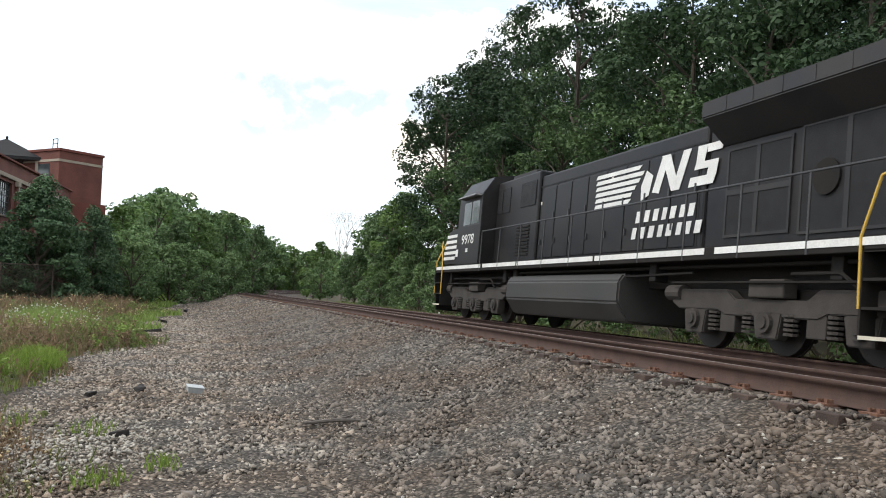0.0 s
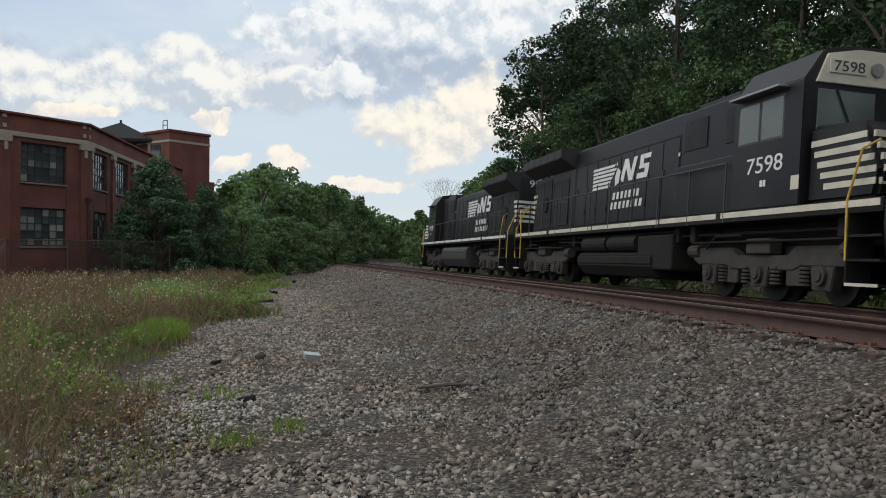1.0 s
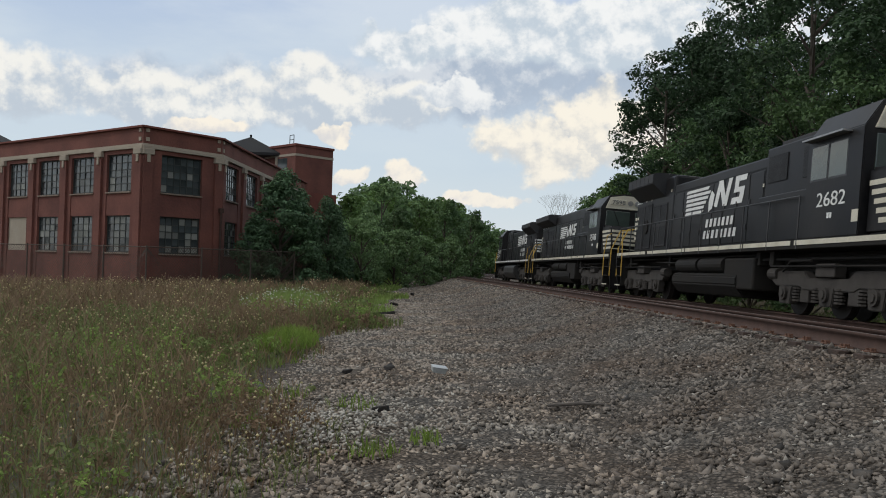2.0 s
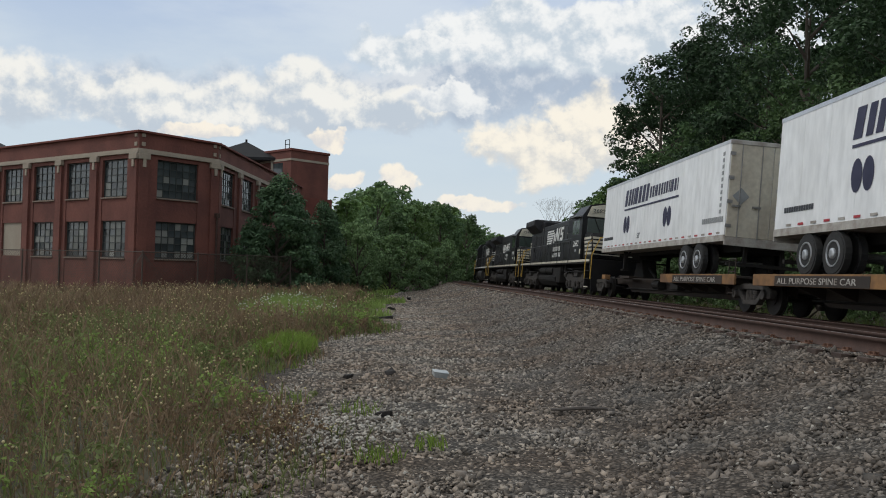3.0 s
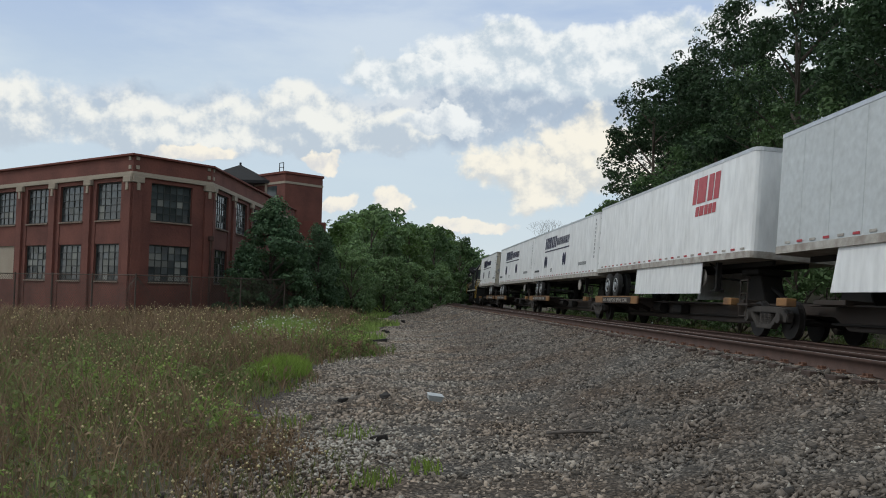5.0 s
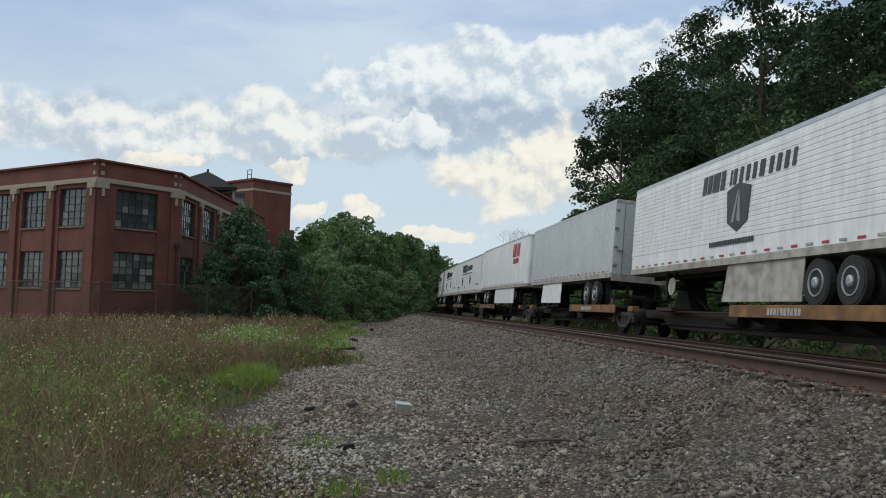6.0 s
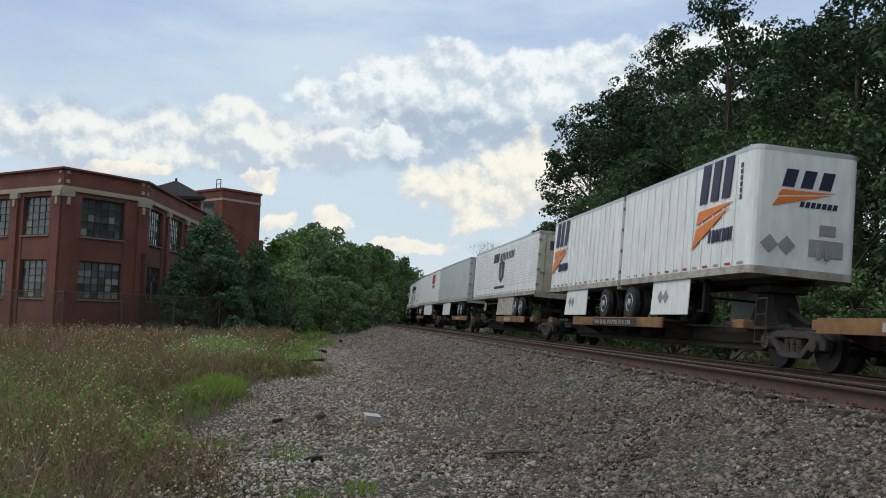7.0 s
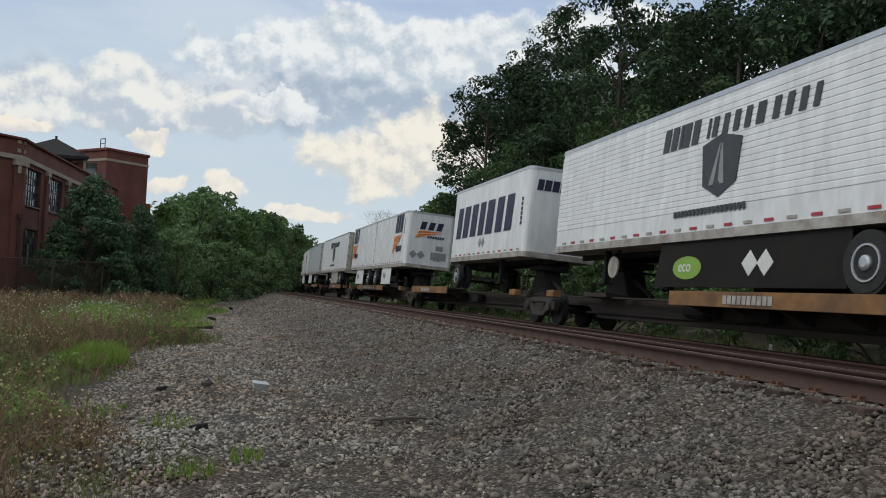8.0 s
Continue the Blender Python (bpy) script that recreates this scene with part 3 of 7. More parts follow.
def rocks(name, label, mat, places, sizes, seed):
    """Many broken stones: each a rough chip of six corners."""
    rng = np.random.default_rng(seed)
    n = len(places)
    cube = np.array([[1, 0, 0], [0, 1, 0], [-1, 0, 0], [0, -1, 0], [0, 0, 1], [0, 0, -1]], float)
    faces = np.array([[0, 1, 4], [1, 2, 4], [2, 3, 4], [3, 0, 4], [1, 0, 5], [2, 1, 5], [3, 2, 5], [0, 3, 5]])
    pts = cube[None] * rng.uniform(0.5, 1.0, (n, 6, 1)) * 0.62 + rng.uniform(-0.16, 0.16, (n, 6, 3))
    pts *= rng.uniform((0.7, 0.6, 0.35), (1.35, 1.0, 0.8), (n, 3))[:, None] * sizes[:, None, None]
    a = rng.normal(size=(n, 3, 3))
    a[:, 2] = a[:, 2] * 0.45 + [0, 0, 1]
    e3 = a[:, 2] / np.linalg.norm(a[:, 2], axis=1)[:, None]
    e1 = np.cross(a[:, 0], e3); e1 /= np.linalg.norm(e1, axis=1)[:, None]
    rot = np.stack([e1, np.cross(e3, e1), e3], 1)
    pts = np.einsum("nij,njk->nik", pts, rot) + places[:, None]
    q = (np.arange(n)[:, None, None] * 6 + faces[None]).reshape(-1, 3)
    return tagged(arrays_object(name, pts.reshape(-1, 3), q, mat), label, "gravel", kind="stuff")


def gravel():
    rng = np.random.default_rng(11)

    def spread(n, s0, s1, o0, o1, power=1.0):
        s = s0 + (s1 - s0) * rng.random(n) ** power
        o = rng.uniform(o0, o1, n)
        x, y = along(s, o)
        return s, o, np.stack([x, y, bed_height(o, s)], 1)
    s, o, p = spread(115000, 2.2, 40, -7.3, -0.35, 1.7)
    keep = rng.random(len(s)) < np.where(o > -4.2, 1.0, 0.7)
    size = (rng.gamma(5, 0.0066, len(s)) + 0.013) * 1.2
    size = size * (1 + s / 70)
    dark = rng.random(len(s)) < smoothstep(-5.2, -2.6, o)
    rocks("ballast_stones", "dark broken ballast stones piled along the track", DARK_STONE, p[keep & dark], size[keep & dark], 3)
    rocks("ballast_stones", "grey-brown broken stones on the walked gravel", STONE, p[keep & ~dark], size[keep & ~dark], 8)
    s, o, p = spread(9000, 0, 50, 0.1, 3.6, 1.2)
    rocks("ballast_stones", "grey broken ballast stones between the rails", DARK_STONE, p, rng.uniform(0.04, 0.08, len(s)), 4)
    s, o, p = spread(13000, 2.0, 36, -7.2, -0.8, 1.4)
    keep = rng.random(len(s)) < np.where(o < -4.4, 0.75, 0.3)
    rocks("pale_stones", "pale limestone chips strewn over the gravel", PALE_STONE, p[keep], (rng.gamma(5, 0.0066, len(s)) + 0.013)[keep], 5)
    s, o, p = spread(16000, 36, 120, -7.0, -0.35, 1.3)
    rocks("ballast_stones", "grey broken ballast stones farther along the track", STONE, p, rng.uniform(0.06, 0.13, len(s)), 7)
    s, o, p = spread(16000, -14, 2.3, -7.0, -0.35)
    rocks("ballast_stones", "grey broken stones around the standing place", STONE, p, rng.gamma(5, 0.0066, len(s)) + 0.013, 9)
    # a whiter patch of washed stone beside the grass
    c = np.stack([rng.normal(-3.35, 0.45, 900), rng.normal(7.75, 0.7, 900)], 1)
    rocks("pale_stones", "patch of washed white stones near the grass", PALE_STONE, np.column_stack([c, np.full(900, 0.012)]), rng.uniform(0.02, 0.07, 900), 6)


def ground_litter():
    a = tagged(new("plastic_tub"), "clear crushed plastic tub lying on the gravel", "litter")
    b = Solid().prism([(-0.16, 0), (0.16, 0), (0.19, 0.13), (-0.19, 0.13)], -0.11, 0.11, "y", 0.012)
    part("tub", b, PLASTIC, a)
    part("rim", Solid().box(-0.2, 0.2, -0.11, 0.11, 0.128, 0.145, 0.006), PLASTIC, a)
    a.matrix_basis = pose(-3.6, 11.77, 0.02, 14, 8, 35) @ Matrix.Scale(0.6, 4)
    for x, y, r, l, lab in ((-4.35, 11.75, 0.08, 0.22, "dark charred lump of wood on gravel"), (-3.23, 8.5, 0.035, 0.2, "small black burnt stick on gravel"),
                            (-4.8, 11.2, 0.05, 0.2, "dark charred lump of wood on gravel"), (-9.2, 24.5, 0.06, 0.45, "dark broken tie piece by the grass"),
                            (-11.0, 30.0, 0.06, 0.5, "dark broken tie piece by the grass"), (-14.0, 41.0, 0.07, 0.5, "dark broken tie piece by the grass")):
        b = Solid().box(-l / 2, l / 2, -r, r, -0.02, r * 0.9, r * 0.3)
        for v in b.bm.verts:
            v.co += noise.noise_vector(v.co * 7 + Vector((x, y, 0))) * r * 1.1
        ob = part("charred_wood", b, CHAR, None)
        ob.matrix_basis = pose(x, y, 0.02, 0, 6, x * 57)
        tagged(ob, lab, "wood scrap")
    b = Solid().bar((-0.36, -0.03, 0.015), (0.0, 0.02, 0.035), 0.016, 7, 0.024).bar((0.0, 0.02, 0.035), (0.3, 0.0, 0.03), 0.024, 7, 0.012).bar((0.02, 0.02, 0.04), (0.24, 0.13, 0.07), 0.016, 6, 0.008).bar((-0.15, 0, 0.03), (-0.3, 0.09, 0.04), 0.011, 5, 0.006)
    ob = part("driftwood", b, DRIFT, None)
    ob.matrix_basis = pose(-1.25, 9.55, 0.03, 0, 0, 22)
    tagged(ob, "grey weathered split branch lying on gravel", "branch")
    for s, o in ((18.6, 7.9), (44, 8.3)):
        x, y = along(s, o)
        m = tagged(new("marker_post"), "short white marker post beside the track", "post")
        z = float(bed_height(o, s))
        part("post", Solid().box(-0.04, 0.04, -0.04, 0.04, -0.3, 0.55, 0.008), WHITE, m)
        part("band", Solid().box(-0.043, 0.043, -0.043, 0.043, 0.3, 0.36), GREY_MARK, m)
        m.matrix_basis = pose(float(x), float(y), z)


ground()
ballast_bed()


# ---- brick factory ----
C1, C2 = Vector((-28.14, 37.65)), Vector((-26.34, 42.42))
FA = Vector((-math.sin(radians(71)), math.cos(radians(71))))      # the street front
FS = Vector((-math.sin(radians(15.5)), math.cos(radians(15.5))))  # the railway side
BASE, TOP = -0.9, 8.53


def wall_frame(a, b):
    """A frame whose x runs along the wall, y outwards and z up."""
    d = (b - a).normalized()
    out = Vector((d.y, -d.x))
    m = Matrix(((d.x, out.x, 0, a.x), (d.y, out.y, 0, a.y), (0, 0, 1, 0), (0, 0, 0, 1)))
    return m, (b - a).length


def factory_window(m, x0, x1, z0, z1, parent, number, cols, rows, seed):
    rng = random.Random(seed)
    root = tagged(new("window_%d" % number), "steel-framed factory window with many small panes", "window", kind="structure")
    root.matrix_basis = m
    fr = Solid()
    for a, b, c, d in ((x0, x1, z0, z0 + 0.07), (x0, x1, z1 - 0.07, z1), (x0, x0 + 0.07, z0 + 0.07, z1 - 0.07), (x1 - 0.07, x1, z0 + 0.07, z1 - 0.07)):
        fr.box(a, b, -0.22, -0.14, c, d)
    part("window_frame", fr, MUNTIN, root)
    mu = Solid()
    w, h = (x1 - x0 - 0.14) / cols, (z1 - z0 - 0.14) / rows
    for i in range(1, cols):
        t = 0.035 if i * 2 != cols and i % 2 else 0.05
        mu.box(x0 + 0.07 + i * w - t / 2, x0 + 0.07 + i * w + t / 2, -0.21, -0.15, z0 + 0.07, z1 - 0.07)
    for j in range(1, rows):
        mu.box(x0 + 0.07, x1 - 0.07, -0.208, -0.152, z0 + 0.07 + j * h - 0.018, z0 + 0.07 + j * h + 0.018)
    part("muntins", mu, MUNTIN, root)
    first = {}
    low = z0 < 4
    for i in range(cols):
        for j in range(rows):
            pale = rng.random() < (0.36 if low else 0.05)
            mt = PANE_PALE if pale else PANE
            mm = Matrix.Translation((x0 + 0.07 + (i + 0.5) * w, -0.185, z0 + 0.07 + (j + 0.5) * h)) @ Matrix.Rotation(rng.gauss(0, 0.02), 4, "X") @ Matrix.Rotation(rng.gauss(0, 0.02), 4, "Z")
            if pale in first:
                again(first[pale], root, mm)
            else:
                first[pale] = part("pane", Solid().box(-w / 2 + 0.004, w / 2 - 0.004, -0.004, 0.004, -h / 2 + 0.004, h / 2 - 0.004), mt, root)
                first[pale].matrix_basis = mm
    part("window_sill", Solid().box(x0 - 0.04, x1 + 0.04, -0.25, 0.05, z0 - 0.08, z0, 0.012), SILL, root)


def facade(name, a, b, bays, number, piers=True, blocked=()):
    """One front of the factory: a brick wall pierced by two rows of windows, piers between the bays, stone bands."""
    m, length = wall_frame(a, b)
    root = tagged(new(name), "red brick factory wall with piers and pale stone bands", "wall", kind="structure")
    root.matrix_basis = m
    rowz = ((1.76, 3.77), (5.05, 7.1))
    wall, pierb, trim, cap = Solid(), Solid(), Solid(), Solid()
    xs = [0.0]
    for x0, x1 in bays:
        xs += [x0, x1]
    xs.append(length)
    for i in range(0, len(xs), 2):
        if xs[i + 1] - xs[i] > 0.01:
            wall.box(xs[i], xs[i + 1], -0.4, 0, BASE, 7.1)
    for x0, x1 in bays:
        wall.box(x0, x1, -0.4, -0.04, BASE, rowz[0][0])
        wall.box(x0, x1, -0.4, -0.04, rowz[0][1], rowz[1][0])
    wall.box(0, length, -0.4, 0, 7.1, TOP - 0.12)
    part("brickwork", wall, BRICK, root)
    trim.box(-0.05, length + 0.05, 0, 0.12, 7.32, 7.5, 0.02)
    trim.box(-0.05, length + 0.05, 0, 0.07, 7.5, 7.58)
    part("stone_band", trim, LIMESTONE, root)
    cap.box(-0.12, length + 0.12, -0.5, 0.16, TOP - 0.12, TOP, 0.02)
    part("coping", cap, BRICK_DARK, root, "dark coping along the parapet")
    if piers:
        first = None
        ends = [0.25] + [(p[1] + q[0]) / 2 for p, q in zip(bays, bays[1:])] + [length - 0.25]
        for x in ends:
            if first is None:
                first = part("pier", Solid().box(-0.27, 0.27, 0, 0.14, BASE, 6.98), BRICK, root)
                capital = part("pier_cap", Solid().box(-0.34, 0.34, 0, 0.22, 7.0, 7.31, 0.03).box(-0.09, 0.09, 0.145, 0.2, 6.6, 7.0), LIMESTONE, root)
                block = part("stone_block", Solid().box(-0.1, 0.1, 0, 0.05, 7.72, 7.92).box(-0.1, 0.1, 0, 0.05, 8.2, 8.38), LIMESTONE, root)
                for o in (first, capital, block):
                    o.matrix_basis = Matrix.Translation((x, 0, 0))
            else:
                for o in (first, capital):
                    again(o, root, Matrix.Translation((x, 0, 0)))
                if x in (ends[0], ends[-1]):
                    again(block, root, Matrix.Translation((x, 0, 0)))
    for i, (x0, x1) in enumerate(bays):
        for j, (z0, z1) in enumerate(rowz):
            if (i, j) in blocked:
                p = tagged(new("boarded_window"), "pale boarded-up window opening in the brick wall", "window", kind="structure")
                p.matrix_basis = m
                part("board", Solid().box(x0, x1, -0.3, -0.12, BASE + 0.4, z1), LIMESTONE, p)
                continue
            wide = x1 - x0 > 2.4
            factory_window(m, x0, x1, z0, z1, root, number, 6 if wide else 4, 5, number * 7 + 1)
            number += 1
    return number


def factory():
    a_end = C1 + FA * 34
    s_end = C2 + FS * 32
    bays = [(0.98 + 3.55 * i, 0.98 + 3.55 * i + 2.3) for i in range(9)]
    length = (a_end - C1).length
    # the street front is framed from its far end so that x runs to the corner
    flipped = [(length - x1, length - x0) for x0, x1 in reversed(bays)]
    n = facade("wall_street", a_end, C1, flipped, 1, blocked=((len(bays) - 4, 0), (len(bays) - 5, 0)))
    n = facade("wall_corner", C1, C2, [(1.15, 3.78)], n)
    n = facade("wall_railway", C2, s_end, [(0.95 + 4.7 * i, 0.95 + 4.7 * i + 2.8) for i in range(6)], n)
    m, l = wall_frame(s_end, a_end)
    back = tagged(new("wall_back"), "plain brick rear wall of the factory", "wall", kind="structure")
    back.matrix_basis = m
    part("brickwork", Solid().box(0, l, -0.4, 0, BASE, TOP - 0.1), BRICK_DARK, back)
    roof = Solid()
    middle = (C1 + C2 + s_end + a_end) / 4
    inner = [q.lerp(middle, 0.07) for q in (C1, C2, s_end, a_end)]
    roof.prism([(p.x, p.y) for p in inner], TOP - 0.75, TOP - 0.5, "z")
    tagged(part("roof", roof, SLATE, None), "dark flat factory roof behind the parapet", "roof", kind="structure")
    # stair tower at the end of the railway side
    t = tagged(new("stair_tower"), "square red brick stair tower with a stone band", "tower")
    d = Vector((-31.81 + 33.7, 69.73 - 66.03)).normalized()
    w, depth = 4.15, 4.6
    m = Matrix(((d.x, d.y, 0, -33.7), (d.y, -d.x, 0, 66.03), (0, 0, 1, 0), (0, 0, 0, 1)))
    t.matrix_basis = m
    part("brickwork", Solid().box(0, w, -depth, 0, BASE, 11.6), BRICK, t)
    part("coping", Solid().box(-0.1, w + 0.1, -depth - 0.1, 0.1, 11.6, 11.82, 0.03), BRICK_DARK, t)
    part("stone_band", Solid().box(-0.04, w + 0.04, -depth - 0.04, 0.04, 10.75, 10.95), LIMESTONE, t)
    part("base_course", Solid().box(-0.2, w + 0.35, -depth, 0.2, BASE, 7.6), BRICK_DARK, t)
    win = part("window", Solid().box(-2.6, -1.2, -0.02, 0.03, 9.4, 10.6), PANE, t, "small dark tower window")
    win.matrix_basis = Matrix.Rotation(radians(90), 4, "Z") @ Matrix.Translation((0, 0, 0))
    lad = Solid().pipe([(0.5, -1, 11.8), (0.5, -1, 12.7), (0.5, -1.6, 12.7), (0.5, -1.6, 11.8)], 0.035).bar((0.5, -1, 12.3), (0.5, -1.6, 12.3), 0.03)
    part("ladder_hoop", lad, MUNTIN, t)
    # water-tank house with a hipped roof, on the factory roof
    for x, y, k in ((-39.9, 69.1, 1.0), (-62.0, 60.0, 1.0)):
        h = tagged(new("roof_pavilion"), "open roof pavilion with a dark hipped roof", "roof structure")
        part("hipped_roof", Solid().prism([(-3.3, -3.3), (3.3, -3.3), (3.3, 3.3), (-3.3, 3.3)], 10.9, 11.15, "z"), SLATE, h)
        b = Solid()
        bmesh.ops.create_cone(b.bm, cap_ends=True, segments=4, radius1=4.6, radius2=0.15, depth=1.75, matrix=Matrix.Translation((0, 0, 12.02)) @ Matrix.Rotation(radians(45), 4, "Z"))
        part("roof_slope", b, SLATE, h)
        part("finial", Solid().bar((0, 0, 12.8), (0, 0, 13.15), 0.1), SLATE, h)
        post = part("post", Solid().box(-0.15, 0.15, -0.15, 0.15, 7.7, 10.9), LIMESTONE, h)
        post.matrix_basis = Matrix.Translation((-2.9, -2.9, 0))
        for a, c in ((2.9, -2.9), (2.9, 2.9), (-2.9, 2.9)):
            again(post, h, Matrix.Translation((a, c, 0)))
        part("parapet", Solid().box(-3, 3, -3, 3, 7.7, 8.7), BRICK_DARK, h)
        h.matrix_basis = pose(x, y, 0, 0, 0, 20)
    # drain pipe by the corner
    m, l = wall_frame(C1, C2)
    dp = tagged(new("drain_pipe"), "rusty drain pipe on the brick corner", "pipe")
    part("pipe", Solid().pipe([(l - 0.12, 0.22, 4.2), (l - 0.12, 0.22, BASE)], 0.06).box(l - 0.25, l, 0.14, 0.36, 4.2, 4.45, 0.02), RUST, dp)
    dp.matrix_basis = m


def fence():
    """Chain-link fence before the factory: posts, top rail and woven wire."""
    root = tagged(new("chain_link_fence"), "rusty chain-link fence before the brick factory", "fence")
    pts = [C1 + FA * 34 + Vector((1, -5.5)), C1 + FA * 12 + Vector((2.0, -4.2)), C1 + Vector((3.0, -3.5)), C2 + Vector((4.3, 1.0)), C2 + FS * 9 + Vector((4.6, 0))]
    z0, z1 = -0.15, 2.05
    post = part("post", Solid().bar((0, 0, z0 - 0.2), (0, 0, z1 + 0.08), 0.04), WIRE, root)
    rail_s = Solid()
    wires = []
    first = True
    for a, b in zip(pts, pts[1:]):
        n = max(1, round((b - a).length / 3))
        for i in range(n):
            p = a.lerp(b, i / n)
            mm = Matrix.Translation((p.x, p.y, 0))
            if first:
                post.matrix_basis, first = mm, False
            else:
                again(post, root, mm)
        rail_s.bar((a.x, a.y, z1), (b.x, b.y, z1), 0.025, 6)
        L, d = (b - a).length, (b - a).normalized()
        h = z1 - z0
        for k in np.arange(-h, L, 0.16):
            for sgn in (1, -1):
                u0, u1 = (k, k + h) if sgn > 0 else (k + h, k)
                wires.append((a + d * min(max(u0, 0), L), a + d * min(max(u1, 0), L)))
    part("top_rail", rail_s, WIRE, root)
    end = again(post, root, Matrix.Translation((pts[-1].x, pts[-1].y, 0)))
    co, q = [], []
    for a, b in wires:
        i = len(co)
        co += [(a.x, a.y, z0), (a.x, a.y, z0 + 0.022), (b.x, b.y, z1), (b.x, b.y, z1 - 0.022)]
        q.append((i, i + 1, i + 2, i + 3))
    tagged(arrays_object("wire_mesh", co, q, WIRE, root), kind="stuff")


factory()
fence()


# ---- the train ----
SIDE = Matrix(((-1, 0, 0, 0), (0, 0, 1, 0), (0, 1, 0, 0), (0, 0, 0, 1)))       # writing on a vehicle's left side
OTHER = Matrix(((1, 0, 0, 0), (0, 0, -1, 0), (0, 1, 0, 0), (0, 0, 0, 1)))      # on its right side
TAIL = Matrix(((0, 0, -1, 0), (-1, 0, 0, 0), (0, 1, 0, 0), (0, 0, 0, 1)))      # on its rear
FRONT = Matrix(((0, 0, 1, 0), (1, 0, 0, 0), (0, 1, 0, 0), (0, 0, 0, 1)))       # on its front


def on(face, x, y, z):
    return Matrix.Translation((x, y, z)) @ face


def slab(solid, pts, thick=0.006):
    """A flat raised shape from (right, up) points, facing +z of its own frame."""
    return solid.prism(pts, 0.0, thick, "z")


def bars_word(name, letters, w, h, mat, parent, m, slant=0.0, gap=0.22, label=""):
    """A word as plain bars of its size: one slanted block a letter; digits of `letters` give each block's share of width."""
    b, x = Solid(), 0.0
    total = sum(letters)
    for k in letters:
        a, c = x / total * w, (x + k * (1 - gap)) / total * w
        slab(b, [(a, 0), (c, 0), (c + slant * h, h), (a + slant * h, h)])
        x += k
    return pieces(name, b, mat, parent, label, m)[0]


def hood_emblem(parent, m, kx=1.0, kz=1.0):
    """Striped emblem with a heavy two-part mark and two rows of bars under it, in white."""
    m, k = m @ Matrix.Diagonal((kx, kz, 1, 1)), 1.0
    b = Solid()
    for i in range(6):
        z = i * 0.155
        slab(b, [(0.0, z), (1.15 + 0.12 * i, z), (1.2 + 0.12 * i, z + 0.1), (0.06, z + 0.1)] if i % 5 else [(0.0, z), (1.2 + 0.3 * (i > 3), z), (1.3 + 0.3 * (i > 3), z + 0.1), (0.05, z + 0.1)])
    pieces("stripe", b, WHITE, parent, "white emblem stripe", m)
    b = Solid()
    slab(b, [(1.95, 0.15), (2.15, 0.1), (2.4, 0.95), (2.2, 0.95)])
    slab(b, [(2.18, 0.95), (2.42, 0.95), (2.72, 0.1), (2.5, 0.1)], 0.008)
    slab(b, [(2.52, 0.1), (2.72, 0.1), (2.98, 0.95), (2.78, 0.95)], 0.01)
    slab(b, [(2.95, 0.1), (3.55, 0.1), (3.62, 0.3), (3.0, 0.3)])
    slab(b, [(3.4, 0.3), (3.62, 0.3), (3.66, 0.6), (3.44, 0.6)])
    slab(b, [(3.08, 0.45), (3.44, 0.45), (3.44, 0.6), (3.12, 0.6)])
    slab(b, [(3.12, 0.6), (3.32, 0.6), (3.38, 0.95), (3.15, 0.95)])
    slab(b, [(3.38, 0.78), (3.72, 0.78), (3.76, 0.95), (3.38, 0.95)])
    slab(b, [(1.62, 0.0), (1.85, 0.1), (1.95, 0.55), (1.75, 0.7), (1.6, 0.35)])
    pieces("mark", b, WHITE, parent, "bold white mark", m)
    bars_word("word_bar", [7, 7, 7, 6, 7, 6, 7], 1.75 * k, 0.27 * k, WHITE, parent, m @ Matrix.Translation((1.5 * k, -0.52 * k, 0)), 0.15, 0.45)
    bars_word("word_bar", [6, 7, 7, 6, 7, 6, 6, 7], 2.05 * k, 0.27 * k, WHITE, parent, m @ Matrix.Translation((1.4 * k, -0.9 * k, 0)), 0.15, 0.45)


def coil(b, x, y, z0, z1, r):
    n = 5
    for i in range(n):
        z = z0 + (z1 - z0) * (i + 0.5) / n
        b.bar((x, y, z - 0.022), (x, y, z + 0.022), r, 9)


def wheel_mesh(r):
    b = Solid()
    for y, s in ((-0.80, -1), (0.80, 1)):
        b.bar((0, y - 0.065, 0), (0, y + 0.065, 0), r, 22)
        b.bar((0, y - s * 0.085, 0), (0, y - s * 0.06, 0), r + 0.028, 22)
        b.bar((0, y + s * 0.06, 0), (0, y + s * 0.09, 0), r * 0.45, 12)
    b.bar((0, -1.05, 0), (0, 1.05, 0), 0.085, 8)
    return b


